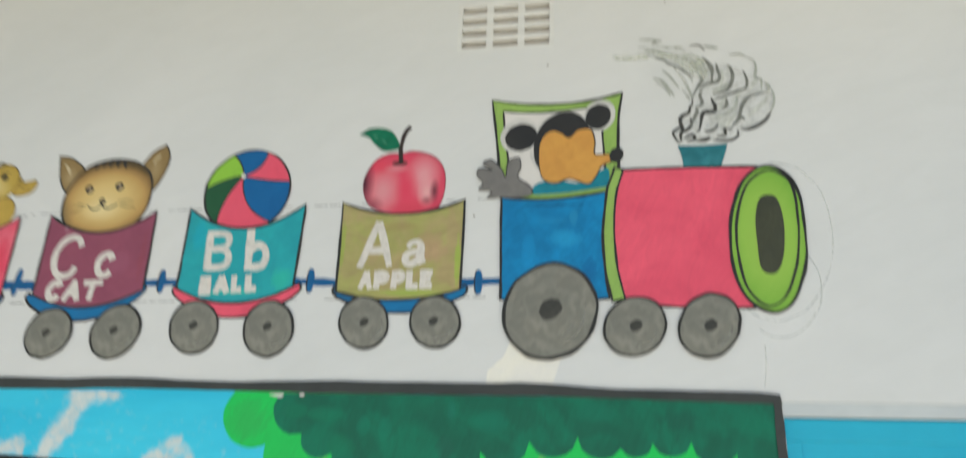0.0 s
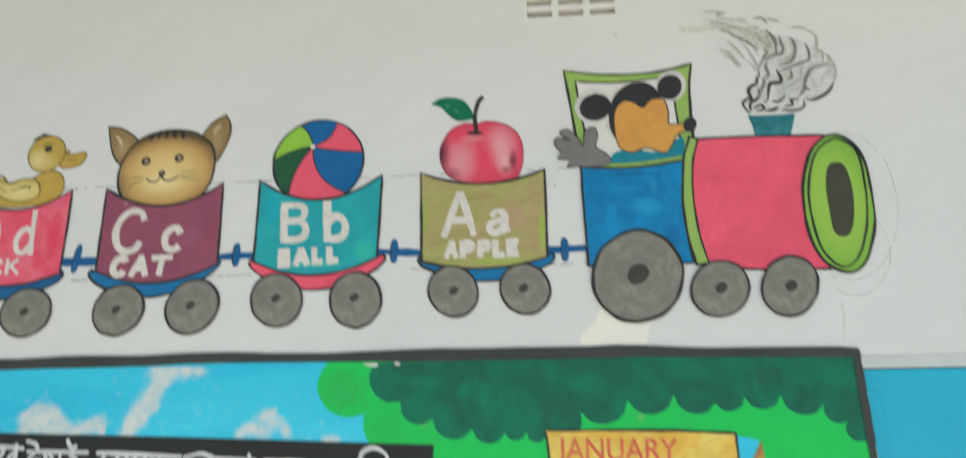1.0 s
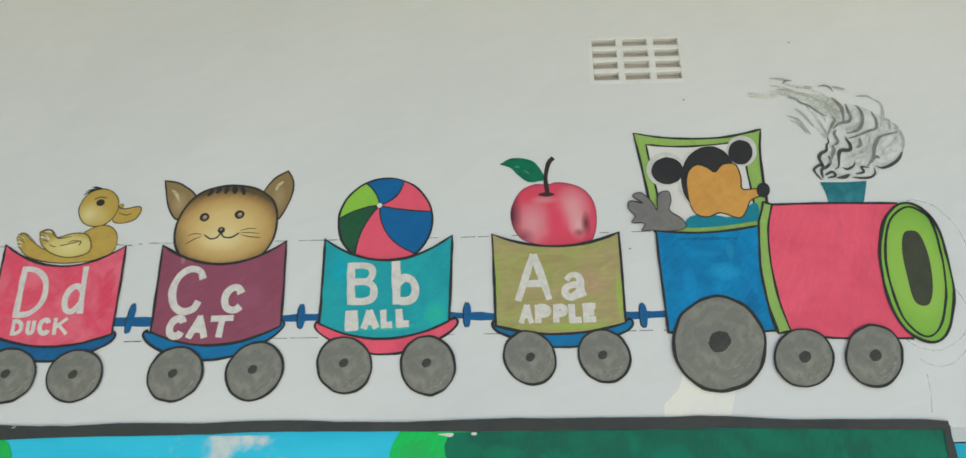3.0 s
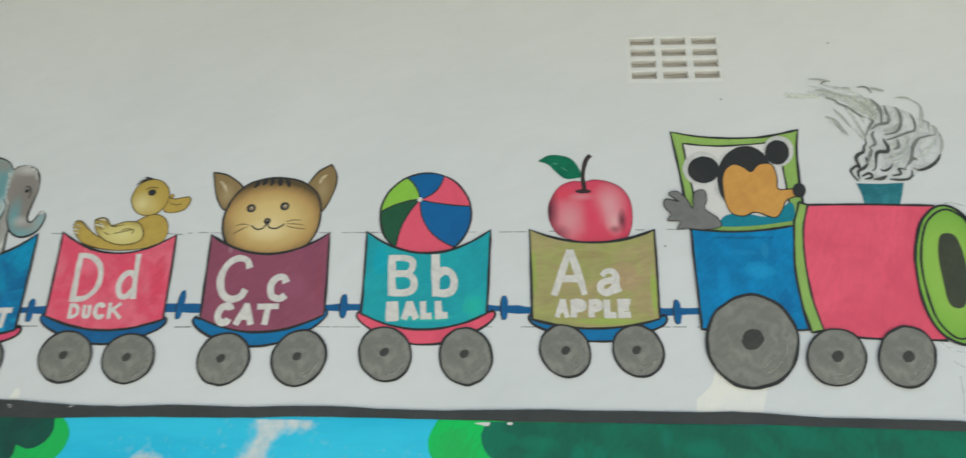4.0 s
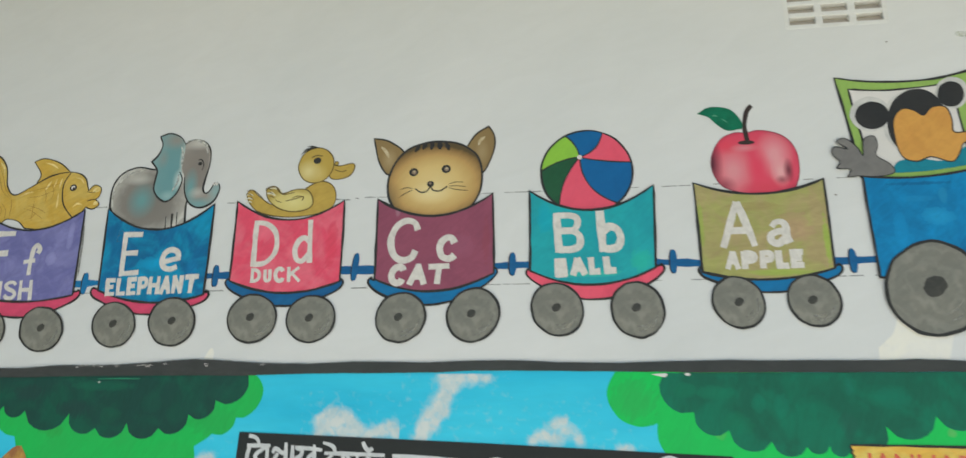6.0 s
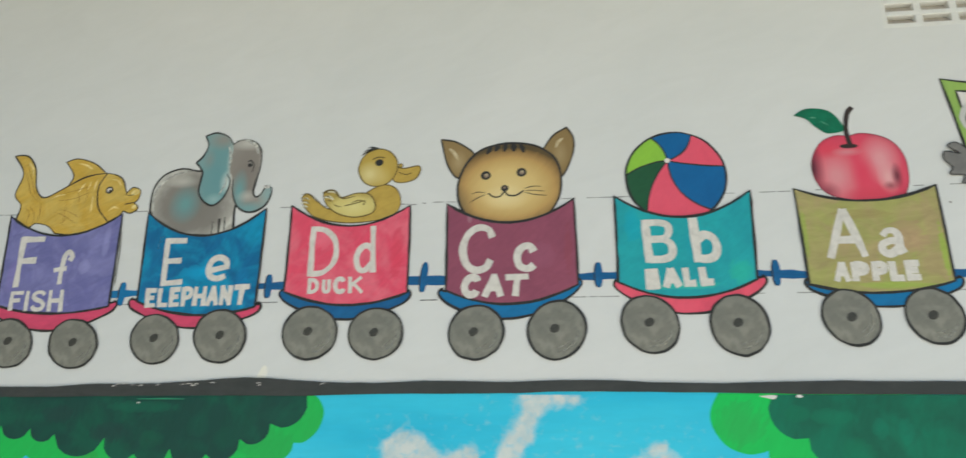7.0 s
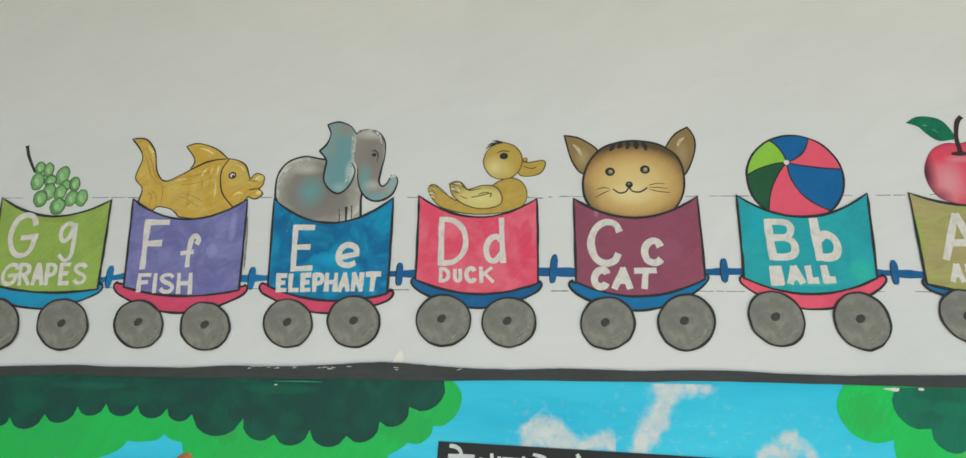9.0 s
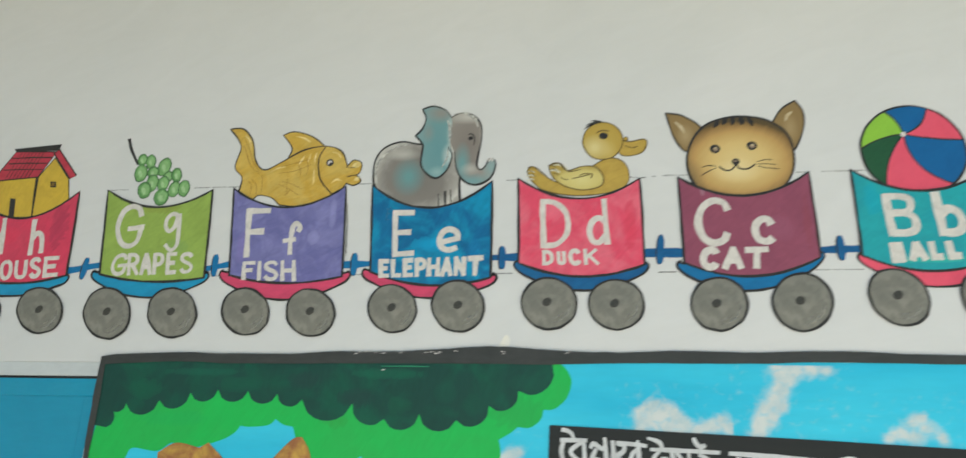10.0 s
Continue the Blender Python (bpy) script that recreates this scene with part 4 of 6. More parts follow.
def wagon(label, tl, tr, br, bl, top_mid, low_mid, tray, body_mat, tray_mat, wheels, words):
    e = empty("painted_wagon", low_mid[0], low_mid[1], label, "wagon", "wagons of the painted train")
    tray_l, tray_r, (low_x, low_z) = tray
    tray_low = (low_x, low_z - 0.014)
    # tray under the body
    (lx, lz), (rx, rz) = tray_l, tray_r
    w, drop = rx - lx, sag_to(tray_l, tray_r, tray_low)
    lower = [(lx + w * s, lz + (rz - lz) * s + drop * (1 - (2 * s - 1) ** 2) ** 0.75) for s in (0.1, 0.25, 0.4, 0.5, 0.6, 0.75, 0.9)]
    ring = spline([(lx + 0.012, lz + 0.022), (lx - 0.004, lz + 0.004), (lx + 0.012, lz - 0.022)] + lower + [(rx - 0.012, rz - 0.022), (rx + 0.004, rz + 0.004), (rx - 0.012, rz + 0.022), (rx - 0.06, rz + 0.012), (lx + 0.06, lz + 0.012)], True, 4)
    area_part("tray", ring, 3, tray_mat, e)
    line_part("tray_line", ring, 0.0095, 4, INK, e, True)
    # body
    top, low = bowed(tl, tr, sag_to(tl, tr, top_mid) - 0.006), bowed(bl, br, sag_to(bl, br, low_mid))
    right, left = bowed(tr, br, 0.0, 8), bowed(bl, tl, 0.0, 8)
    bend = -0.004
    right = [(x - bend * 4 * (k / 8) * (1 - k / 8) * 0.4, z) for k, (x, z) in enumerate(right)]
    left = [(x - bend * (k / 8) * (1 - k / 8), z) for k, (x, z) in enumerate(left)]
    edge = top[:-1] + right[:-1] + low[::-1][:-1] + left[:-1]
    area_part("body", edge, 4.8, body_mat, e)
    line_part("body_line", edge, 0.0105, 5.4, INK, e, True)
    for disc, hub in wheels:
        wheel(e, disc, hub, 0.018)
    for text, *corners, width, spans in words:
        for k, letter in enumerate(text):
            brushed_letter(letter, corners, spans[2 * k], spans[2 * k + 1], width, e)
    return e


OLIVE = paint("olive_paint", (154, 153, 88), (162, 144, 102), 5, 0.18, 7, share=0.8, spots=((0.13, 0.0, 0.13, 0.11, (170, 140, 108), 0.75), (-0.02, 0.10, 0.2, 0.04, (150, 136, 84), 0.6), (0.245, -0.06, 0.022, 0.2, (150, 172, 70), 0.9), (0.05, -0.185, 0.25, 0.025, (150, 172, 72), 0.8), (-0.245, 0.03, 0.02, 0.2, (146, 164, 70), 0.8)))
TURQ = paint("turquoise_paint", (36, 156, 162), (30, 136, 150), 40, 0.12, 6, spots=((-0.2, 0.08, 0.06, 0.14, (16, 158, 178), 0.7), (0.2, -0.12, 0.08, 0.1, (44, 174, 154), 0.8), (0.0, -0.17, 0.22, 0.03, (60, 178, 162), 0.7), (0.05, 0.0, 0.14, 0.08, (26, 144, 158), 0.6)))
PLUM = paint("plum_paint", (138, 72, 92), (124, 64, 84), 40, 0.12, 7, spots=((0.12, -0.02, 0.11, 0.1, (146, 82, 104), 0.6), (-0.17, 0.15, 0.02, 0.05, (158, 120, 132), 0.6), (-0.05, -0.12, 0.18, 0.04, (140, 78, 98), 0.5), (0.23, 0.0, 0.03, 0.18, (138, 66, 80), 0.6)))
ROSE = paint("rose_paint", (212, 70, 96), (214, 108, 124), 50, 0.12, 6, share=0.65, spots=((-0.12, 0.07, 0.1, 0.09, (226, 106, 126), 0.7), (0.21, 0.0, 0.05, 0.2, (208, 56, 82), 0.7), (0.02, -0.15, 0.2, 0.035, (222, 92, 114), 0.6), (0.05, 0.13, 0.14, 0.03, (206, 62, 88), 0.5)))
DEEPBLUE = paint("ocean_blue_paint", (4, 97, 144), (8, 138, 178), 60, 0.22, 6, share=0.9, spots=((0.02, -0.05, 0.17, 0.06, (2, 146, 192), 0.9), (0.2, -0.08, 0.05, 0.1, (8, 118, 172), 0.6), (0.1, 0.12, 0.12, 0.05, (4, 108, 154), 0.6), (-0.2, 0.02, 0.05, 0.16, (6, 106, 152), 0.6)))
VIOLET = paint("violet_paint", (102, 102, 156), (122, 122, 172), 25, 0.16, 9, share=0.8, spots=((0.13, -0.02, 0.05, 0.06, (146, 146, 194), 0.6), (0.21, 0.09, 0.03, 0.12, (140, 140, 190), 0.6), (-0.2, -0.05, 0.05, 0.14, (122, 112, 172), 0.6), (0.0, 0.14, 0.16, 0.03, (92, 90, 150), 0.5)))
APPLEGREEN = paint("apple_green_paint", (142, 168, 76), (128, 152, 66), 40, 0.14, 7, spots=((0.0, 0.13, 0.22, 0.05, (130, 142, 58), 0.6), (0.12, -0.06, 0.1, 0.06, (124, 158, 84), 0.6), (-0.12, -0.15, 0.12, 0.03, (156, 182, 76), 0.7)))
CRIMSON = paint("crimson_paint", (202, 56, 86), (186, 62, 84), 60, 0.14, 7, spots=((0.21, 0.05, 0.08, 0.2, (168, 50, 78), 0.8), (-0.05, 0.0, 0.12, 0.08, (212, 54, 84), 0.6)))
TRAYBLUE = paint("tray_blue_paint", (12, 108, 160), (18, 98, 148), 0, 0.15)
TRAYNAVY = paint("tray_navy_paint", (18, 84, 134), (22, 100, 148), 0, 0.18)
TRAYPINK = paint("tray_pink_paint", (200, 66, 100), (186, 60, 94), 0, 0.18)
TRAYCYAN = paint("tray_cyan_paint", (24, 140, 180), (20, 124, 168), 0, 0.15)

wagon("olive green painted wagon lettered Aa APPLE with grey wheels", (-0.005, 2.901), (0.521, 2.898), (0.519, 2.514), (0.004, 2.509), (0.261, 2.848), (0.262, 2.472), ((-0.006, 2.512), (0.544, 2.509), (0.268, 2.433)),
      OLIVE, TRAYBLUE, [(oval((0.135, 2.381), 0.1007, 0.1052, -0.094, -0.004), (0.137, 2.382)), (oval((0.425, 2.383), 0.1001, 0.1036, -0.058, -0.005), (0.419, 2.385))],
      [("A", (0.085, 2.607), (0.232, 2.611), (0.088, 2.813), (0.239, 2.811), 0.027, (0, 1)),
       ("a", (0.269, 2.609), (0.372, 2.608), (0.275, 2.731), (0.377, 2.730), 0.029, (0, 1)),
       ("APPLE", (0.095, 2.516), (0.407, 2.516), (0.099, 2.595), (0.406, 2.596), 0.025, (0, 0.2, 0.21, 0.415, 0.44, 0.625, 0.645, 0.81, 0.825, 1))])
wagon("turquoise painted wagon lettered Bb BALL with a pink tray", (-0.705, 2.893), (-0.172, 2.900), (-0.183, 2.533), (-0.705, 2.531), (-0.435, 2.801), (-0.440, 2.465), ((-0.718, 2.520), (-0.151, 2.525), (-0.430, 2.417)),
      TURQ, PINK, [(oval((-0.593, 2.364), 0.1068, 0.1109, -0.081, -0.009), (-0.596, 2.371)), (oval((-0.264, 2.357), 0.1062, 0.1153, -0.038, -0.009), (-0.270, 2.366))],
      [("B", (-0.596, 2.605), (-0.473, 2.604), (-0.606, 2.790), (-0.480, 2.788), 0.031, (0, 1)),
       ("b", (-0.411, 2.603), (-0.302, 2.602), (-0.420, 2.793), (-0.308, 2.791), 0.031, (0, 1)),
       ("BALL", (-0.598, 2.499), (-0.340, 2.514), (-0.602, 2.583), (-0.348, 2.587), 0.027, (0, 0.2, 0.25, 0.52, 0.55, 0.74, 0.8, 1))])
wagon("plum painted wagon lettered Cc CAT with a blue tray", (-1.392, 2.883), (-0.869, 2.889), (-0.860, 2.525), (-1.386, 2.510), (-1.130, 2.798), (-1.107, 2.451), ((-1.410, 2.495), (-0.849, 2.528), (-1.114, 2.407)),
      PLUM, TRAYBLUE, [(oval((-1.261, 2.339), 0.1091, 0.1068, 0.027, 0.010), (-1.271, 2.341)), (oval((-0.947, 2.346), 0.1122, 0.1136, 0.060, 0.010), (-0.955, 2.351))],
      [("C", (-1.339, 2.575), (-1.191, 2.576), (-1.335, 2.789), (-1.181, 2.788), 0.032, (0, 1)),
       ("c", (-1.116, 2.580), (-1.019, 2.580), (-1.111, 2.704), (-1.015, 2.704), 0.029, (0, 1)),
       ("CAT", (-1.326, 2.476), (-1.059, 2.481), (-1.321, 2.575), (-1.051, 2.575), 0.028, (0, 0.29, 0.325, 0.64, 0.64, 1))])
wagon("bright rose painted wagon lettered Dd DUCK with a navy tray", (-2.066, 2.897), (-1.549, 2.882), (-1.543, 2.504), (-2.060, 2.517), (-1.797, 2.803), (-1.795, 2.456), ((-2.075, 2.505), (-1.532, 2.493), (-1.790, 2.411)),
      ROSE, TRAYNAVY, [(oval((-1.933, 2.344), 0.1132, 0.1063, -0.045, 0.010), (-1.941, 2.350)), (oval((-1.662, 2.339), 0.1102, 0.1028, -0.016, 0.010), (-1.669, 2.343))],
      [("D", (-1.967, 2.577), (-1.838, 2.578), (-1.973, 2.801), (-1.843, 2.801), 0.025, (0, 1)),
       ("d", (-1.772, 2.589), (-1.675, 2.589), (-1.782, 2.798), (-1.685, 2.797), 0.023, (0, 1)),
       ("DUCK", (-1.961, 2.504), (-1.725, 2.502), (-1.963, 2.573), (-1.732, 2.577), 0.017, (0, 0.215, 0.26, 0.43, 0.47, 0.69, 0.735, 1))])
wagon("ocean blue painted wagon lettered Ee ELEPHANT with a pink tray", (-2.720, 2.885), (-2.180, 2.889), (-2.177, 2.456), (-2.699, 2.485), (-2.443, 2.777), (-2.431, 2.423), ((-2.731, 2.477), (-2.156, 2.451), (-2.432, 2.383)),
      DEEPBLUE, TRAYPINK, [(oval((-2.592, 2.325), 0.1044, 0.1024, -0.114, 0.001), (-2.595, 2.329)), (oval((-2.311, 2.335), 0.1103, 0.1081, -0.084, 0.000), (-2.311, 2.339))],
      [("E", (-2.608, 2.548), (-2.506, 2.551), (-2.618, 2.765), (-2.516, 2.763), 0.026, (0, 1)),
       ("e", (-2.411, 2.565), (-2.304, 2.565), (-2.420, 2.684), (-2.311, 2.684), 0.026, (0, 1)),
       ("ELEPHANT", (-2.661, 2.457), (-2.211, 2.462), (-2.667, 2.541), (-2.207, 2.552), 0.020, (0, 0.11, 0.12, 0.225, 0.235, 0.34, 0.35, 0.465, 0.465, 0.595, 0.595, 0.715, 0.72, 0.84, 0.85, 1))])
wagon("violet painted wagon lettered Ff FISH with a pink tray", (-3.378, 2.888), (-2.842, 2.884), (-2.824, 2.466), (-3.344, 2.477), (-3.087, 2.795), (-3.072, 2.438), ((-3.386, 2.477), (-2.792, 2.469), (-3.076, 2.379)),
      VIOLET, TRAYPINK, [(oval((-3.245, 2.314), 0.1075, 0.1031, -0.182, 0.001), (-3.248, 2.323)), (oval((-2.950, 2.309), 0.1081, 0.1020, -0.151, 0.001), (-2.952, 2.315))],
      [("F", (-3.287, 2.555), (-3.174, 2.556), (-3.302, 2.789), (-3.182, 2.788), 0.026, (0, 1)),
       ("f", (-3.105, 2.556), (-3.013, 2.556), (-3.122, 2.724), (-3.031, 2.724), 0.021, (0, 1)),
       ("FISH", (-3.283, 2.453), (-3.030, 2.442), (-3.288, 2.540), (-3.042, 2.546), 0.018, (0, 0.25, 0.285, 0.365, 0.395, 0.685, 0.72, 1))])
wagon("apple green painted wagon lettered Gg GRAPES with a cyan tray", (-4.011, 2.898), (-3.481, 2.884), (-3.462, 2.467), (-3.972, 2.488), (-3.726, 2.811), (-3.698, 2.449), ((-4.008, 2.483), (-3.445, 2.472), (-3.703, 2.392)),
      APPLEGREEN, TRAYCYAN, [(oval((-3.899, 2.308), 0.1125, 0.1144, -0.202, -0.001), (-3.901, 2.315)), (oval((-3.587, 2.310), 0.1153, 0.1102, -0.170, -0.001), (-3.592, 2.314))],
      [("G", (-3.915, 2.606), (-3.771, 2.606), (-3.962, 2.824), (-3.808, 2.823), 0.025, (0, 1)),
       ("g", (-3.679, 2.586), (-3.589, 2.587), (-3.712, 2.781), (-3.617, 2.781), 0.021, (0, 1)),
       ("GRAPES", (-3.917, 2.477), (-3.516, 2.486), (-3.930, 2.584), (-3.526, 2.587), 0.018, (0, 0.21, 0.2, 0.345, 0.355, 0.505, 0.51, 0.645, 0.67, 0.8, 0.83, 1))])
wagon("crimson painted wagon lettered Hh HOUSE with a cyan tray", (-4.738, 2.911), (-4.158, 2.895), (-4.138, 2.484), (-4.673, 2.489), (-4.421, 2.771), (-4.405, 2.448), ((-4.710, 2.483), (-4.128, 2.469), (-4.409, 2.402)),
      CRIMSON, TRAYCYAN, [(oval((-4.550, 2.322), 0.1144, 0.1065, -0.268, -0.002), (-4.554, 2.324)), (oval((-4.234, 2.322), 0.1129, 0.1051, -0.236, -0.002), (-4.238, 2.326))],
      [("H", (-4.597, 2.588), (-4.490, 2.587), (-4.613, 2.773), (-4.510, 2.771), 0.025, (0, 1)),
       ("h", (-4.359, 2.579), (-4.279, 2.578), (-4.374, 2.762), (-4.293, 2.760), 0.025, (0, 1)),
       ("HOUSE", (-4.574, 2.454), (-4.178, 2.478), (-4.589, 2.558), (-4.191, 2.578), 0.020, (0, 0.21, 0.24, 0.41, 0.43, 0.6, 0.62, 0.78, 0.8, 1))])

# a first try at the E, rubbed out, and a dry second stroke along an edge
rubbed = empty("rubbed_out_letter", -2.62, 2.72, "faint rubbed-out pencil letter on the blue wagon", "pencil mark")
for line in ([(-2.641, 2.772), (-2.646, 2.718)], [(-2.641, 2.769), (-2.622, 2.772)], [(-2.647, 2.746), (-2.625, 2.749)], [(-2.649, 2.718), (-2.630, 2.721)]):
    line_part("pencil_stroke", line, 0.004, 5.6, RUBBED, rubbed)
edge_mark = empty("dry_brush_mark", -2.82, 2.56, "dry dark brush mark beside the violet wagon", "brush mark")
line_part("dry_stroke", [(-2.830, 2.802), (-2.822, 2.721), (-2.819, 2.636), (-2.814, 2.558)], 0.009, 4.6, DRY, edge_mark, taper=0.5)


# couplings
def coupling(a, b, mat, cross, tilt=0.0, tall=0.052):
    e = empty("painted_coupling", (a[0] + b[0]) / 2, min(a[1], b[1]) - 0.04, "blue painted coupling bar between two wagons", "coupling", "couplings of the painted train")
    line_part("bar", bowed(a, b, 0.0, 6), 0.031, 2, mat, e)
    peg = [(x + tilt * (z - cross[1]) / 0.05, z) for x, z in ellipse(cross, 0.0155, tall, 0, 28, 0.05, 2.6)]
    area_part("cross_piece", peg, 3, mat, e)
    line_part("peg_line", peg[8:22], 0.005, 3.3, INK, e, taper=0.6)
    return e


coupling((0.522, 2.541), (0.690, 2.547), TRAYNAVY, (0.592, 2.543))
coupling((-0.185, 2.557), (0.012, 2.547), TRAYNAVY, (-0.110, 2.558))
coupling((-0.862, 2.556), (-0.698, 2.559), TRAYNAVY, (-0.780, 2.563))
coupling((-1.553, 2.555), (-1.383, 2.552), TRAYNAVY, (-1.478, 2.568), 0.004, 0.064)
coupling((-2.196, 2.541), (-2.059, 2.544), TRAYNAVY, (-2.130, 2.542))
coupling((-2.845, 2.518), (-2.693, 2.522), TRAYBLUE, (-2.774, 2.520))
coupling((-3.468, 2.505), (-3.342, 2.529), TRAYBLUE, (-3.418, 2.524))
coupling((-4.142, 2.505), (-3.975, 2.532), TRAYBLUE, (-4.054, 2.515), 0.006)

# ---- locomotive ----
CABBLUE = paint("cab_blue_paint", (4, 112, 164), (8, 128, 182), 40, 0.2, 6, share=0.8, spots=((0.05, 0.03, 0.11, 0.07, (30, 146, 196), 0.7), (-0.1, -0.02, 0.05, 0.14, (14, 134, 190), 0.7), (0.0, 0.175, 0.2, 0.016, (6, 78, 120), 0.6), (0.14, -0.1, 0.05, 0.1, (4, 96, 150), 0.7), (-0.02, 0.11, 0.12, 0.025, (24, 128, 178), 0.6), (0.08, 0.12, 0.03, 0.06, (40, 140, 184), 0.5)))
loco = empty("painted_locomotive", 1.1, 2.3, "painted steam locomotive with blue cab, pink boiler and lime front", "locomotive")
cab = spline([(0.623, 3.364, 1), (0.754, 3.338), (0.913, 3.329), (1.046, 3.339), (1.177, 3.368, 1), (1.158, 3.256), (1.153, 3.124), (1.151, 3.008, 1), (1.096, 2.900, 1), (0.868, 2.884), (0.672, 2.898, 1), (0.659, 3.060), (0.643, 3.205)], True, 4)
cab_hole = spline([(0.672, 3.306, 1), (0.803, 3.292), (0.962, 3.298), (1.123, 3.317, 1), (1.092, 3.213), (1.094, 3.082), (1.103, 2.955, 1), (0.923, 2.933), (0.711, 2.941, 1), (0.700, 3.054), (0.686, 3.175)], True, 4)
bm = bmesh.new()
add_area(bm, cab, 3)
finish("cab_frame", bm, LIME, loco)
area_part("cab_opening", cab_hole, 4, CABWHITE, loco)
line_part("cab_line", cab, 0.011, 4, INK, loco, True)
line_part("cab_line", cab_hole, 0.0085, 5, INK, loco, True)
cab_box = spline([(0.675, 2.900, 1), (0.818, 2.888), (0.969, 2.894), (1.100, 2.914, 1), (1.082, 2.753), (1.085, 2.610), (1.102, 2.470, 1), (0.896, 2.460), (0.801, 2.460), (0.682, 2.471, 1), (0.681, 2.602), (0.676, 2.758)], True, 4)
area_part("cab_panel", cab_box, 9, CABBLUE, loco, "brushed blue cab panel")
line_part("cab_panel_line", cab_box, 0.010, 10, INK, loco, True)
boiler = spline([(1.166, 3.009, 1), (1.412, 3.010), (1.689, 3.003, 1), (1.611, 2.917), (1.575, 2.783), (1.567, 2.627), (1.582, 2.526), (1.630, 2.431, 1), (1.396, 2.434), (1.256, 2.445), (1.152, 2.470, 1), (1.131, 2.588), (1.124, 2.743), (1.137, 2.891)], True, 4)
area_part("boiler", boiler, 5, PINK, loco, "smooth pink-red boiler")
line_part("boiler_line", boiler, 0.010, 6, INK, loco, True)
band = spline([(1.134, 3.021, 1), (1.169, 3.009, 1), (1.137, 2.891), (1.126, 2.743), (1.136, 2.588), (1.160, 2.470, 1), (1.113, 2.459, 1), (1.088, 2.589), (1.084, 2.744), (1.104, 2.933, 1), (1.125, 2.988)], True, 4)
area_part("green_band", band, 7, LIME, loco)
line_part("band_line", band, 0.009, 8, INK, loco, True)
front_edge = spline([(1.714, 3.003), (1.634, 2.949), (1.575, 2.810), (1.561, 2.679), (1.570, 2.551), (1.612, 2.458), (1.692, 2.413), (1.764, 2.454), (1.822, 2.595), (1.834, 2.723), (1.828, 2.883), (1.784, 2.972)], True, 6)
front_ring = spline([(1.716, 2.983), (1.640, 2.924), (1.592, 2.783), (1.586, 2.639), (1.609, 2.505), (1.674, 2.437), (1.737, 2.472), (1.791, 2.595), (1.813, 2.750), (1.809, 2.911), (1.770, 2.967)], True, 6)
hole = spline([(1.711, 2.879), (1.680, 2.860), (1.660, 2.781), (1.658, 2.676), (1.662, 2.586), (1.691, 2.560), (1.725, 2.575), (1.751, 2.648), (1.762, 2.764), (1.747, 2.861)], True, 5)
RINGGREEN = round_paint("front_green_paint", [(0.0, (142, 178, 72)), (0.55, (138, 178, 68)), (0.85, (122, 168, 58)), (1.0, (114, 160, 56))], (0, 0), (0.16, 0.30))
front = area_part("boiler_front", front_edge, 8, RINGGREEN, loco, "lime green boiler front")
line_part("rim_line", front_edge, 0.011, 9, INK, front, True)
line_part("inner_line", front_ring, 0.009, 9, INK, front, True)
area_part("opening", hole, 9, paint("dark_olive_paint", (66, 68, 50), (56, 58, 46), 80, 0.25, 12), front)
chimney = spline([(1.388, 3.108, 1), (1.485, 3.105), (1.584, 3.109, 1), (1.569, 3.059), (1.551, 3.008, 1), (1.479, 3.008), (1.407, 3.010, 1), (1.403, 3.058)], True, 4)
area_part("chimney", chimney, 4, TEAL, loco, "teal chimney")
wheel(loco, oval((0.875, 2.425), 0.1778, 0.1871, 0.094, -0.025), (0.877, 2.430), 0.043, 12, 0.0125)
wheel(loco, oval((1.192, 2.361), 0.1121, 0.1120, 0.136, -0.024), (1.197, 2.364), 0.023, 12)
wheel(loco, oval((1.461, 2.365), 0.1080, 0.1190, 0.171, -0.024), (1.466, 2.365), 0.023, 12)

# smoke: wavy brush strokes that rise from the chimney and trail off
SMOKE_DARK = line_paint("smoke_dark", (66, 66, 62), 1.0, 40)
SMOKE_GREY = line_paint("smoke_grey", (112, 114, 108), 1.0, 40)
SMOKE_PALE = line_paint("smoke_pale", (152, 156, 148), 1.0, 40)
SMOKE_FAINT = line_paint("smoke_faint", (172, 175, 168), 1.0, 40)
SMOKE_YELLOW = line_paint("smoke_yellow", (188, 192, 168), 0.5, 22)
SMOKE_WISP = line_paint("smoke_wisp", (150, 154, 140), 0.5, 30)
SMOKE_WASH = line_paint("smoke_wash", (176, 180, 164), 0.6, 22)
smoke = empty("painted_smoke", (1.483, 3.108)[0], (1.483, 3.108)[1], "grey and black painted smoke curls over the chimney", "smoke")
rng = random.Random(4)


def strokes(mat, width, coat, lines):
    for k, line in enumerate(lines):
        line_part("stroke", spline(line, False, 6), width * rng.uniform(0.85, 1.15), coat + 0.03 * k, mat, smoke, taper=0.75)


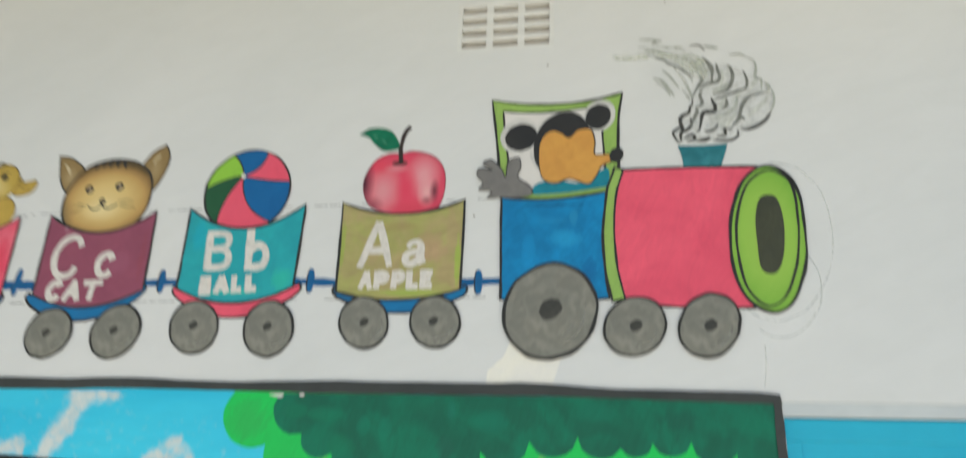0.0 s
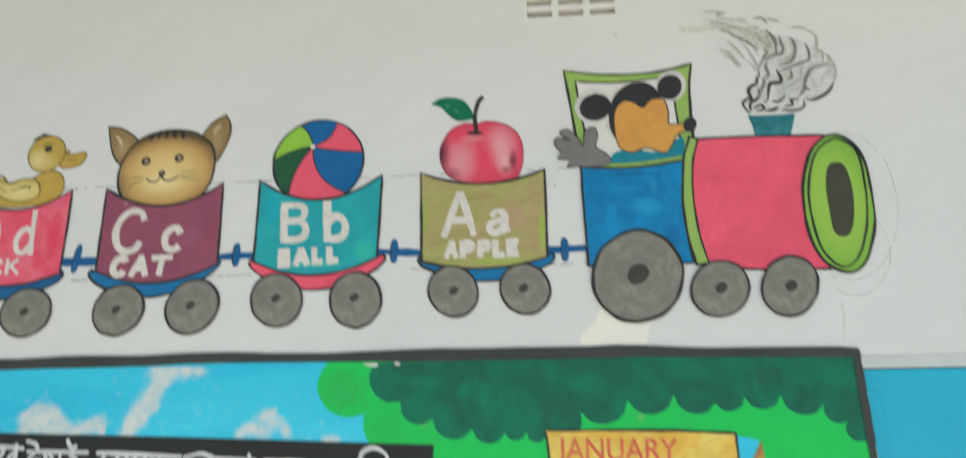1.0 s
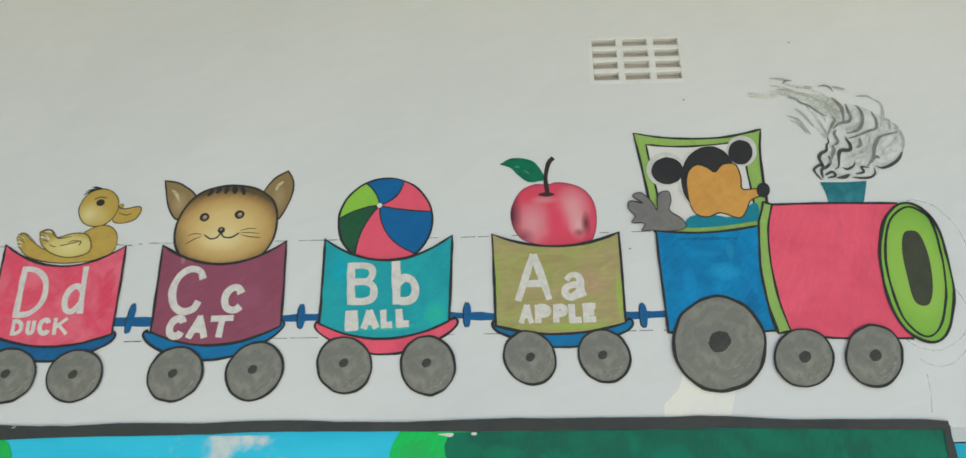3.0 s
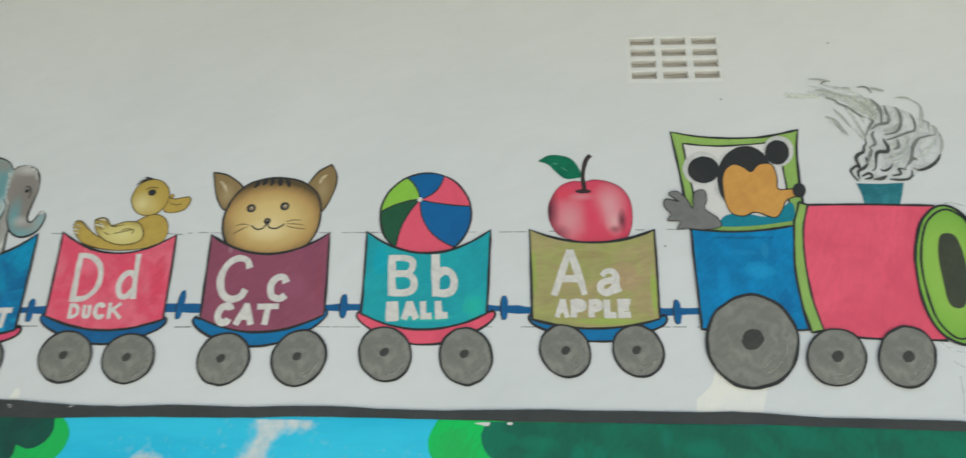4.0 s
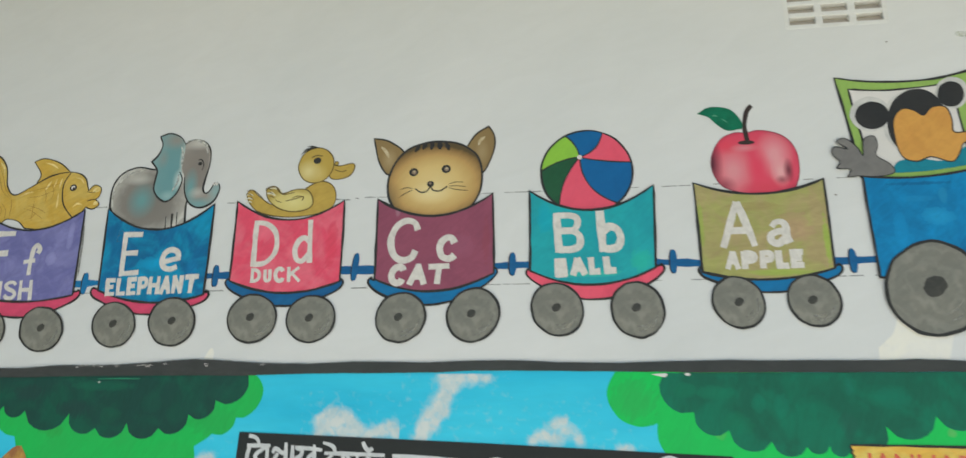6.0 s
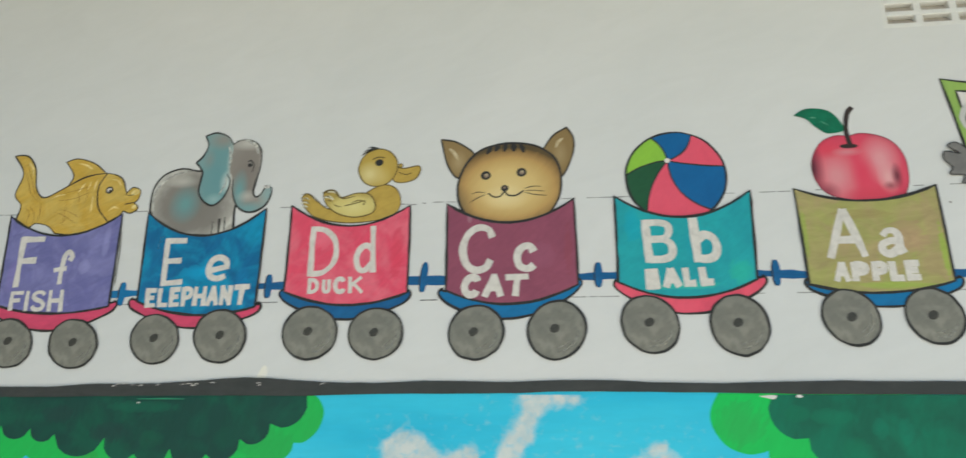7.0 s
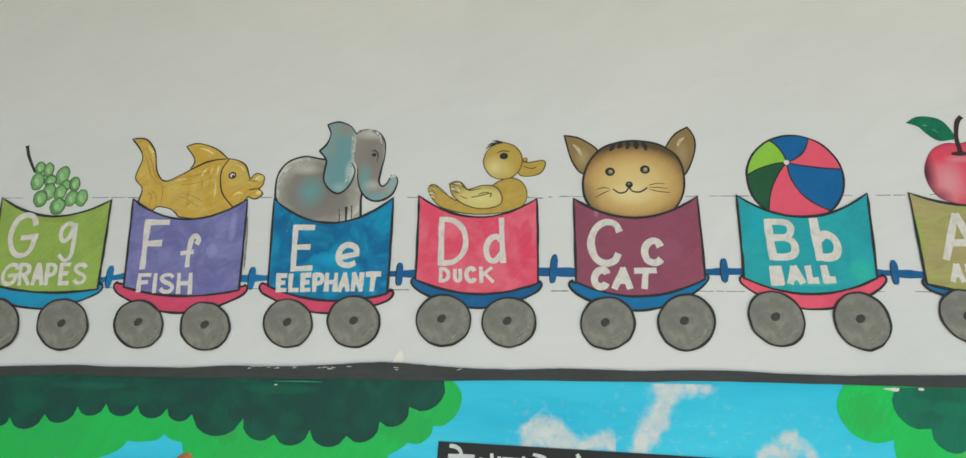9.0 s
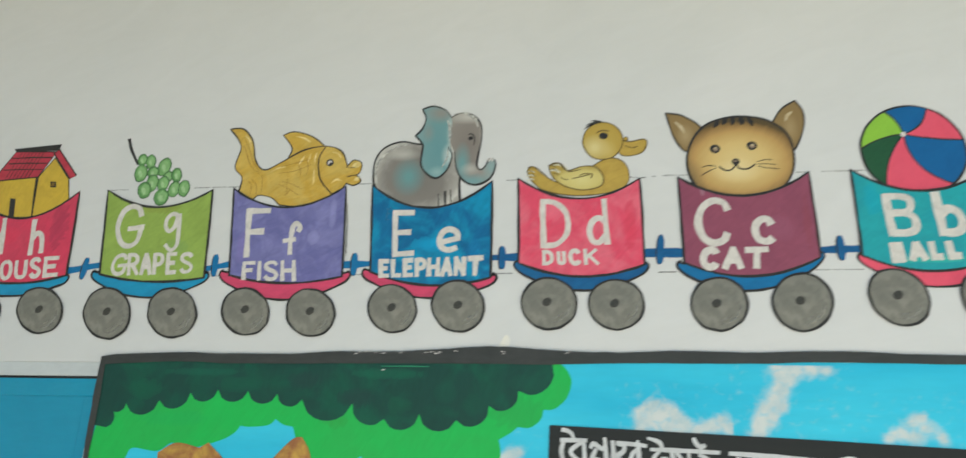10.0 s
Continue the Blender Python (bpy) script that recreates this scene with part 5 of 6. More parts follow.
area_part("stroke", spline([(1.312, 3.561), (1.405, 3.545), (1.488, 3.530), (1.539, 3.478), (1.511, 3.406), (1.471, 3.436), (1.408, 3.498), (1.331, 3.529)], True, 5), 3.6, SMOKE_WASH, smoke)
area_part("stroke", spline([(1.144, 3.555), (1.207, 3.553), (1.278, 3.545), (1.285, 3.528), (1.213, 3.526), (1.147, 3.534)], True, 5), 3.6, SMOKE_YELLOW, smoke)
area_part("smudge", spline([(1.378, 3.151), (1.421, 3.243), (1.459, 3.302), (1.461, 3.342), (1.496, 3.403), (1.497, 3.475), (1.561, 3.486), (1.614, 3.476), (1.671, 3.445), (1.715, 3.409), (1.763, 3.353), (1.774, 3.293), (1.729, 3.210), (1.662, 3.171), (1.620, 3.127), (1.529, 3.122), (1.404, 3.117)], True, 5), 3.5, line_paint("smoke_smudge", (160, 162, 156), 0.3, 16), smoke)
# dark curls that start at the chimney's mouth
strokes(SMOKE_DARK, 0.015, 4.0, ([(1.399, 3.117), (1.378, 3.151), (1.376, 3.170), (1.401, 3.189), (1.413, 3.185), (1.405, 3.223), (1.416, 3.243), (1.442, 3.258), (1.448, 3.283), (1.459, 3.297), (1.459, 3.327)], [(1.405, 3.127), (1.406, 3.165), (1.431, 3.180), (1.450, 3.204), (1.446, 3.233)], [(1.416, 3.141), (1.448, 3.156), (1.458, 3.137), (1.424, 3.127)], [(1.462, 3.165), (1.480, 3.180), (1.488, 3.214), (1.501, 3.253), (1.541, 3.258), (1.549, 3.283), (1.539, 3.308), (1.537, 3.323)]))
strokes(SMOKE_DARK, 0.0125, 4.2, ([(1.498, 3.175), (1.514, 3.166), (1.542, 3.180), (1.554, 3.200)], [(1.530, 3.127), (1.568, 3.123), (1.607, 3.127), (1.628, 3.147), (1.627, 3.171)], [(1.545, 3.142), (1.581, 3.151), (1.576, 3.175), (1.610, 3.171)], [(1.637, 3.180), (1.661, 3.168), (1.698, 3.180), (1.738, 3.210), (1.763, 3.244)], [(1.461, 3.127), (1.496, 3.129), (1.521, 3.142)]))
# grey zigzags that climb from them
strokes(SMOKE_GREY, 0.0145, 4.5, ([(1.459, 3.327), (1.483, 3.373), (1.499, 3.398), (1.507, 3.408), (1.494, 3.424)], [(1.469, 3.278), (1.498, 3.298), (1.491, 3.338), (1.503, 3.358)], [(1.490, 3.363), (1.520, 3.388), (1.566, 3.398), (1.577, 3.424), (1.570, 3.455), (1.566, 3.486)], [(1.542, 3.388), (1.548, 3.460), (1.528, 3.501), (1.512, 3.522)], [(1.445, 3.194), (1.463, 3.233), (1.476, 3.263), (1.469, 3.278)]))
strokes(SMOKE_GREY, 0.0135, 4.8, ([(1.544, 3.313), (1.591, 3.328), (1.642, 3.348), (1.676, 3.363), (1.683, 3.404), (1.671, 3.445)], [(1.544, 3.338), (1.595, 3.353), (1.616, 3.378), (1.628, 3.424), (1.621, 3.465), (1.609, 3.476)], [(1.597, 3.171), (1.636, 3.224), (1.652, 3.273), (1.677, 3.313), (1.714, 3.328), (1.760, 3.338)], [(1.594, 3.318), (1.593, 3.283), (1.573, 3.268)], [(1.622, 3.195), (1.644, 3.224), (1.660, 3.214)]))
strokes(SMOKE_PALE, 0.0125, 5.1, ([(1.527, 3.224), (1.587, 3.244), (1.626, 3.273), (1.638, 3.323)], [(1.763, 3.244), (1.777, 3.283), (1.780, 3.323), (1.772, 3.353)], [(1.690, 3.507), (1.718, 3.486), (1.724, 3.450), (1.715, 3.409), (1.739, 3.394), (1.735, 3.348)], [(1.750, 3.384), (1.766, 3.363), (1.756, 3.338)], [(1.525, 3.424), (1.512, 3.455), (1.479, 3.475)], [(1.542, 3.358), (1.588, 3.368), (1.610, 3.393)]))
strokes(SMOKE_FAINT, 0.014, 3.8, ([(1.549, 3.195), (1.583, 3.219), (1.607, 3.234)], [(1.662, 3.224), (1.733, 3.283), (1.758, 3.323)], [(1.559, 3.180), (1.598, 3.204), (1.632, 3.253)], [(1.531, 3.253), (1.566, 3.283), (1.590, 3.323)], [(1.616, 3.293), (1.644, 3.333), (1.665, 3.353)], [(1.691, 3.348), (1.710, 3.384), (1.725, 3.394)], [(1.574, 3.363), (1.586, 3.414), (1.588, 3.455)]))
# the trailing end, blown thin
strokes(SMOKE_GREY, 0.0085, 5.7, ([(1.315, 3.527), (1.354, 3.516), (1.374, 3.496), (1.408, 3.480), (1.440, 3.449), (1.476, 3.424)], [(1.310, 3.601), (1.330, 3.614), (1.352, 3.612)], [(1.462, 3.580), (1.503, 3.580), (1.525, 3.548)]))
strokes(SMOKE_PALE, 0.0095, 6.0, ([(1.254, 3.627), (1.308, 3.622), (1.352, 3.614)], [(1.275, 3.569), (1.319, 3.564), (1.364, 3.556)], [(1.398, 3.580), (1.438, 3.575)], [(1.520, 3.575), (1.581, 3.559)], [(1.304, 3.433), (1.346, 3.413), (1.368, 3.377), (1.389, 3.337)], [(1.344, 3.470), (1.375, 3.434), (1.412, 3.373)], [(1.337, 3.413), (1.363, 3.372), (1.372, 3.342)], [(1.466, 3.512), (1.504, 3.465), (1.522, 3.429)], [(1.621, 3.523), (1.666, 3.523), (1.690, 3.507)], [(1.436, 3.388), (1.455, 3.353), (1.458, 3.322)]))
strokes(SMOKE_WISP, 0.013, 3.65, ([(1.250, 3.590), (1.303, 3.579), (1.372, 3.548), (1.422, 3.522)], [(1.247, 3.563), (1.290, 3.550), (1.342, 3.527)], [(1.372, 3.553), (1.424, 3.532), (1.471, 3.486), (1.499, 3.424)], [(1.410, 3.564), (1.470, 3.543), (1.508, 3.491), (1.528, 3.444)], [(1.391, 3.485), (1.427, 3.423), (1.447, 3.373), (1.453, 3.337)], [(1.419, 3.496), (1.455, 3.434), (1.468, 3.393)], [(1.305, 3.601), (1.366, 3.580), (1.446, 3.564)], [(1.310, 3.413), (1.351, 3.383), (1.369, 3.352)], [(1.421, 3.373), (1.442, 3.337), (1.449, 3.312)], [(1.502, 3.512), (1.534, 3.486), (1.542, 3.444)]))

# driver, as plain painted shapes
FLESH = paint("plain_orange_shape", (198, 146, 66), (184, 130, 58), 40, 0.1, 10)
MITT = paint("plain_grey_shape", (116, 114, 110), (100, 98, 96), 40, 0.14, 10)
SHIRT = paint("plain_teal_shape", (26, 122, 140), (22, 108, 126), 10, 0.12, 10)
PALE = paint("plain_pale_ring", (196, 195, 190), (170, 170, 166), 40, 0.1, 10)
bm = bmesh.new()
add_area(bm, oval((0.744, 3.184), 0.0809, 0.0820, 0.083, -0.015), 6, 1)
add_area(bm, oval((1.080, 3.264), 0.0656, 0.0745, 0.121, -0.015), 6, 1)
add_area(bm, oval((0.914, 3.139), 0.1269, 0.1505, 0.104, -0.014), 6.3, 1)
add_area(bm, oval((0.751, 3.177), 0.0678, 0.0643, 0.084, -0.015), 6.6, 0)
add_area(bm, oval((1.074, 3.258), 0.0524, 0.0595, 0.121, -0.015), 6.6, 0)
add_area(bm, oval((0.924, 3.134), 0.1190, 0.1561, 0.105, -0.014), 7, 0)
add_area(bm, spline([(0.796, 2.929, 1), (0.825, 2.962), (0.902, 2.972), (1.002, 2.957), (1.099, 3.020), (1.113, 2.975), (1.098, 2.936, 1), (0.947, 2.916), (0.807, 2.912)], True, 4), 7.3, 2)
add_area(bm, spline([(0.825, 3.100), (0.839, 3.167), (0.879, 3.201), (0.919, 3.189), (0.953, 3.165), (0.991, 3.200), (1.043, 3.199), (1.059, 3.140), (1.058, 3.083), (1.119, 3.082), (1.150, 3.059), (1.087, 3.031), (1.061, 2.984), (1.026, 2.951), (0.953, 2.977), (0.895, 2.958), (0.840, 2.987)], True, 4), 7.6, 3)
add_area(bm, oval((1.144, 3.076), 0.0282, 0.0342, 0.132, -0.014), 8, 0)
add_area(bm, spline([(0.570, 3.004), (0.580, 3.038), (0.633, 3.026), (0.592, 3.061), (0.629, 3.074), (0.672, 3.031), (0.690, 2.992), (0.700, 3.065), (0.743, 3.079), (0.752, 3.036), (0.741, 2.991), (0.788, 2.951), (0.800, 2.912), (0.730, 2.897), (0.655, 2.903), (0.617, 2.901), (0.634, 2.934), (0.579, 2.940), (0.596, 2.968)], True, 4), 11.5, 4)
add_line(bm, spline([(0.825, 3.100), (0.839, 3.167), (0.879, 3.201), (0.919, 3.189), (0.953, 3.165), (0.991, 3.200), (1.043, 3.199), (1.059, 3.140), (1.058, 3.083), (1.119, 3.082), (1.150, 3.059), (1.087, 3.031), (1.061, 2.984), (1.026, 2.951), (0.953, 2.977), (0.895, 2.958), (0.840, 2.987)], True, 4), 0.005, 7.8, 0, True)
add_line(bm, spline([(0.570, 3.004), (0.580, 3.038), (0.633, 3.026), (0.592, 3.061), (0.629, 3.074), (0.672, 3.031), (0.690, 2.992), (0.700, 3.065), (0.743, 3.079), (0.752, 3.036), (0.741, 2.991), (0.788, 2.951), (0.800, 2.912), (0.730, 2.897), (0.655, 2.903), (0.617, 2.901), (0.634, 2.934), (0.579, 2.940), (0.596, 2.968)], True, 4), 0.004, 11.8, 0, True)
tagged(finish("painted_figure", bm, [DARK, PALE, SHIRT, FLESH, MITT]), "plain dark and orange painted figure in the cab window", "painted figure")


# ---- what the wagons carry ----
def figure(name, label, category, shapes, materials):
    """A flat painted figure; ("part", name) opens a new part, coats and lines follow."""
    pts = [p for kind, *rest in shapes if kind == "area" for p in rest[0]]
    cx, cz = [(min(p[k] for p in pts) + max(p[k] for p in pts)) / 2 for k in (0, 1)]
    e = empty(name, cx, min(p[1] for p in pts), label, category)
    part_name, bm = "body", bmesh.new()
    for kind, *rest in shapes + [("part", "")]:
        if kind == "part":
            if bm.verts:
                finish(part_name, bm, materials, e, "", (cx, 0, cz))
                bm = bmesh.new()
            part_name = rest[0]
        elif kind == "area":
            add_area(bm, *rest)
        else:
            add_line(bm, *rest)
    bm.free()
    return e


def outlined(pts, coat, slot, width=0.007, ink=1):
    return [("area", pts, coat, slot), ("line", pts, width, coat + 0.5, ink, True)]


# apple
apple = spline([(0.234, 3.124), (0.182, 3.127), (0.127, 3.102), (0.090, 3.049), (0.075, 2.991), (0.087, 2.926), (0.130, 2.872), (0.240, 2.843), (0.378, 2.847), (0.424, 2.900), (0.434, 2.990), (0.421, 3.053), (0.387, 3.098), (0.338, 3.124), (0.278, 3.134)], True, 6)
APPLE = round_paint("apple_paint", [(0.0, (206, 72, 94)), (0.55, (204, 68, 90)), (0.88, (198, 62, 86)), (1.0, (176, 52, 74))], (0.020, -0.072), (0.200, 0.165), rag=0.2, stretch=16,
                    spots=((-0.070, -0.100, 0.095, 0.135, (204, 132, 138), 1.0), (0.105, -0.030, 0.085, 0.120, (208, 140, 146), 1.0), (0.122, -0.110, 0.045, 0.080, (210, 152, 154), 1.0),
                           (0.034, -0.085, 0.055, 0.110, (206, 58, 84), 0.9), (-0.088, 0.020, 0.060, 0.045, (206, 60, 80), 0.85), (-0.014, 0.006, 0.065, 0.022, (198, 128, 134), 0.8),
                           (0.156, -0.104, 0.024, 0.060, (104, 46, 56), 0.95), (0.125, -0.146, 0.030, 0.022, (120, 52, 62), 0.7), (0.186, -0.110, 0.020, 0.080, (200, 70, 92), 0.8),
                           (-0.160, -0.060, 0.055, 0.150, (74, 36, 46), 1.0), (-0.115, -0.165, 0.060, 0.050, (120, 54, 66), 0.75), (0.060, -0.180, 0.120, 0.040, (198, 60, 80), 0.8)))
figure("painted_apple", "shiny pink-red painted apple with one dark green leaf", "apple",
       [("part", "flesh"), ("area", apple, 1.5, 0), ("line", apple, 0.003, 2, 5, True),
        ("part", "stem"), ("area", ellipse((0.229, 3.079), 0.0345, 0.0099), 2.5, 2), ("line", spline([(0.235, 3.076), (0.229, 3.153), (0.243, 3.224), (0.266, 3.253)], False, 5), 0.020, 2.8, 2),
        ("part", "leaf"), ("area", spline([(0.033, 3.226, 1), (0.090, 3.256), (0.175, 3.240), (0.219, 3.177), (0.218, 3.145, 1), (0.156, 3.139), (0.111, 3.173), (0.080, 3.208)], True, 5), 2.6, 3),
        ("part", "leaf_light"), ("line", [(0.098, 3.212), (0.108, 3.214), (0.120, 3.210)], 0.006, 3, 4, False, 0.7), ("line", [(0.135, 3.196), (0.150, 3.186), (0.162, 3.176)], 0.004, 3, 4, False, 0.7)],
       [APPLE, INK, paint("apple_stem_paint", (54, 44, 38)), paint("apple_leaf_paint", (18, 108, 76), (16, 84, 60), 20, 0.2, 14), paint("apple_leaf_light", (96, 156, 128)), paint("apple_edge_paint", (132, 50, 66), (110, 44, 56), 60, 0.15, 26, share=0.9)])

# ball
ball_c, ball_r, ball_hub = (-0.455, 2.974), 0.199, (-0.483, 3.045)
rim_angles = (11, 68, 117, 177, 232, 311)
seam_bends = (-0.06, -0.30, -0.21, -0.16, -0.17, -0.34)


def ball_edge(angle, bend):
    a = radians(angle)
    tip = (ball_c[0] + ball_r * math.cos(a), ball_c[1] + ball_r * math.sin(a))
    mid = ((tip[0] + ball_hub[0]) / 2, (tip[1] + ball_hub[1]) / 2)
    dx, dz = tip[0] - ball_hub[0], tip[1] - ball_hub[1]
    side = (mid[0] - dz * bend, mid[1] + dx * bend)
    return [tuple((1 - s) ** 2 * h + 2 * s * (1 - s) * m + s * s * e for h, m, e in zip(ball_hub, side, tip)) for s in [k / 8 for k in range(9)]]


ball = empty("painted_ball", ball_c[0], ball_c[1] - ball_r, "striped beach ball painted pink, blue and green", "ball")
BOTTLE = paint("bottle_green_paint", (36, 84, 52), (30, 74, 48))
BALLBLUE = paint("ball_blue_paint", (12, 92, 148), (10, 84, 138), 50, 0.08, 5)
BALLPINK = paint("ball_pink_paint", (214, 80, 102), (208, 72, 94), 60, 0.06, 6)
BALLLIME = paint("ball_lime_paint", (136, 186, 56), (126, 176, 54), 60, 0.08, 6)
for k, mat in enumerate((BALLPINK, BALLBLUE, BALLLIME, BOTTLE, BALLPINK, BALLBLUE)):
    a, b = rim_angles[k], rim_angles[(k + 1) % 6]
    b += 360 if b < a else 0
    bend_a, bend_b = ball_edge(a, seam_bends[k]), ball_edge(b, seam_bends[(k + 1) % 6])
    arc = [(ball_c[0] + ball_r * math.cos(radians(a + (b - a) * i / 12)), ball_c[1] + ball_r * math.sin(radians(a + (b - a) * i / 12))) for i in range(1, 12)]
    panel = area_part("panel", bend_a + arc + bend_b[::-1][:-1], 1.2, mat, ball)
    line_part("seam", bend_a, 0.006, 1.6, INK, panel)
line_part("rim_line", ellipse(ball_c, ball_r, ball_r, 0, 60, 0.006), 0.009, 1.8, INK, ball, True)
area_part("valve", ellipse(ball_hub, 0.011, 0.011), 2.2, WHITE, ball)

# cat
head = spline([(-1.129, 3.154), (-1.237, 3.134), (-1.307, 3.077), (-1.346, 2.987), (-1.344, 2.891), (-1.298, 2.818), (-1.233, 2.794), (-1.143, 2.789), (-1.048, 2.794), (-0.974, 2.825), (-0.926, 2.904), (-0.918, 2.999), (-0.946, 3.081), (-1.018, 3.134)], True, 6)
EAR = round_paint("cat_ear_paint", [(0.0, (140, 118, 74)), (0.75, (132, 110, 68)), (1.0, (104, 84, 50))], (0, 0.09), (0.40, 0.25), rag=0.3,
                  spots=((-0.205, 0.07, 0.04, 0.06, (168, 148, 108), 0.7), (0.225, 0.09, 0.035, 0.07, (160, 140, 100), 0.7)))
CAT = round_paint("cat_face_paint", [(0.0, (208, 186, 126)), (0.45, (200, 174, 110)), (0.76, (176, 142, 82)), (0.94, (122, 96, 54)), (1.0, (86, 72, 44))], (0.01, -0.055), (0.248, 0.185), rag=0.12,
                  spots=((-0.005, -0.10, 0.11, 0.06, (224, 208, 158), 0.5), (-0.2, -0.12, 0.07, 0.09, (112, 98, 66), 0.6)))
ear_l, ear_r = spline([(-1.429, 3.185, 1), (-1.353, 3.166), (-1.279, 3.104), (-1.307, 3.054), (-1.349, 2.999), (-1.396, 3.062)], True, 5), spline([(-0.989, 3.122, 1), (-0.948, 3.182), (-0.891, 3.219, 1), (-0.862, 3.163), (-0.870, 3.080), (-0.915, 2.990), (-0.939, 3.043)], True, 5)
shapes = [("part", "ear")] + outlined(ear_l, 1.0, 2) + [("part", "ear")] + outlined(ear_r, 1.0, 2) + [("part", "face")] + outlined(head, 1.8, 0, 0.009)
for tip, root in zip([(-1.230, 3.106), (-1.193, 3.118), (-1.155, 3.115), (-1.114, 3.114), (-1.071, 3.108)], [(-1.209, 3.143), (-1.178, 3.154), (-1.149, 3.159), (-1.118, 3.155), (-1.088, 3.147)]):
    shapes += [("part", "stripe")]
    shapes.append(("line", [root, ((tip[0] + root[0]) / 2 + 0.002, (tip[1] + root[1]) / 2), tip], 0.022, 3, 1, False, 0.6))
for c in ((-1.232, 3.007), (-1.082, 3.016)):
    shapes += [("part", "eye"), ("area", ellipse(c, 0.0211, 0.0198), 3, 1), ("area", ellipse((c[0] + 0.002, c[1] - 0.001), 0.0105, 0.010), 3.4, 3), ("area", ellipse((c[0] + 0.003, c[1] + 0.003), 0.005, 0.005), 3.8, 5)]
for streak in ([(-1.391, 3.141), (-1.368, 3.116), (-1.353, 3.085)], [(-0.905, 3.169), (-0.926, 3.150), (-0.936, 3.125)]):
    shapes += [("part", "ear_light"), ("line", spline(streak, False, 5), 0.016, 1.6, 5, False, 0.8)]
shapes += [("part", "nose"), ("area", ellipse((-1.152, 2.946), 0.0158, 0.0145), 3, 1), ("area", ellipse((-1.153, 2.949), 0.006, 0.005), 3.4, 3), ("part", "mouth"), ("line", spline([(-1.222, 2.926), (-1.196, 2.908), (-1.169, 2.912), (-1.152, 2.931), (-1.138, 2.915), (-1.106, 2.912), (-1.074, 2.932)], False, 5), 0.006, 3, 1)]
for line in ([(-1.231, 2.927), (-1.262, 2.932), (-1.292, 2.924)], [(-1.232, 2.920), (-1.267, 2.905), (-1.300, 2.884)], [(-1.070, 2.942), (-1.034, 2.951), (-1.000, 2.949)], [(-1.068, 2.933), (-1.028, 2.932), (-0.988, 2.927)], [(-1.068, 2.925), (-1.029, 2.914), (-0.979, 2.908)]):
    shapes += [("part", "whisker"), ("line", spline(line, False, 5), 0.0035, 3, 1, False, 0.6)]
figure("painted_cat", "tan and brown painted cat face with round head and pointed ears", "cat painting", shapes, [CAT, INK, EAR, paint("cat_eye_brown", (140, 122, 102), (126, 104, 82), 40, 0.2, 40), WHITE, paint("cat_ear_light", (196, 184, 152), (170, 152, 112), 40, 0.2, 20, share=0.8)])

# duck
DUCK = paint("duck_yellow_paint", (180, 152, 66), (168, 140, 58), 20, 0.16, 10)
DUCKHEAD = round_paint("duck_head_paint", [(0.0, (180, 154, 70)), (0.8, (172, 146, 62)), (1.0, (152, 128, 52))], (0.072, 0.077), (0.103, 0.110), rag=0.3, spots=((0.035, 0.050, 0.067, 0.066, (206, 194, 134), 0.85), (0.093, 0.033, 0.041, 0.055, (200, 182, 112), 0.5)))
WING = round_paint("duck_wing_paint", [(0.0, (206, 196, 128)), (0.6, (196, 182, 108)), (1.0, (164, 142, 66))], (-0.024, -0.096), (0.134, 0.068), rag=0.5, stretch=24)
BROWNLINE = line_paint("brown_outline", (92, 78, 40))
shapes = outlined(spline([(-2.028, 2.932, 1), (-2.015, 2.952, 1), (-1.997, 2.948), (-1.953, 2.910), (-1.892, 2.875), (-1.798, 2.890), (-1.738, 2.951), (-1.670, 2.981), (-1.617, 2.963), (-1.593, 2.914), (-1.604, 2.858), (-1.668, 2.824), (-1.819, 2.812), (-1.950, 2.838), (-2.006, 2.884)], True, 5), 1.0, 0, 0.005, 1)
shapes += [("part", "beak")] + outlined(spline([(-1.626, 3.062), (-1.606, 3.058), (-1.576, 3.055), (-1.523, 3.064), (-1.513, 3.041), (-1.535, 3.003), (-1.588, 2.988), (-1.629, 3.001)], True, 5), 1.4, 0, 0.005, 1)
shapes += [("part", "head")] + outlined(ellipse((-1.700, 3.063), 0.0858, 0.0884, 0, 44, 0.01), 2.0, 2, 0.005, 1)
shapes += [("part", "wing")] + outlined(spline([(-1.933, 2.949, 1), (-1.914, 2.962), (-1.886, 2.962, 1), (-1.853, 2.928), (-1.788, 2.946), (-1.728, 2.938), (-1.700, 2.889), (-1.715, 2.852), (-1.785, 2.837), (-1.862, 2.855), (-1.917, 2.901)], True, 5), 1.9, 3, 0.005, 1)
shapes += [("part", "eye"), ("area", ellipse((-1.696, 3.086), 0.0185, 0.0158), 3, 4), ("line", spline([(-1.726, 3.102), (-1.702, 3.112), (-1.672, 3.108)], False, 4), 0.005, 3, 1), ("part", "beak_line"), ("line", spline([(-1.606, 3.036), (-1.576, 3.025), (-1.552, 3.031)], False, 4), 0.004, 3, 1), ("part", "wing_line"), ("line", spline([(-1.834, 2.890), (-1.787, 2.900), (-1.749, 2.909), (-1.753, 2.890)], False, 4), 0.004, 3, 1)]
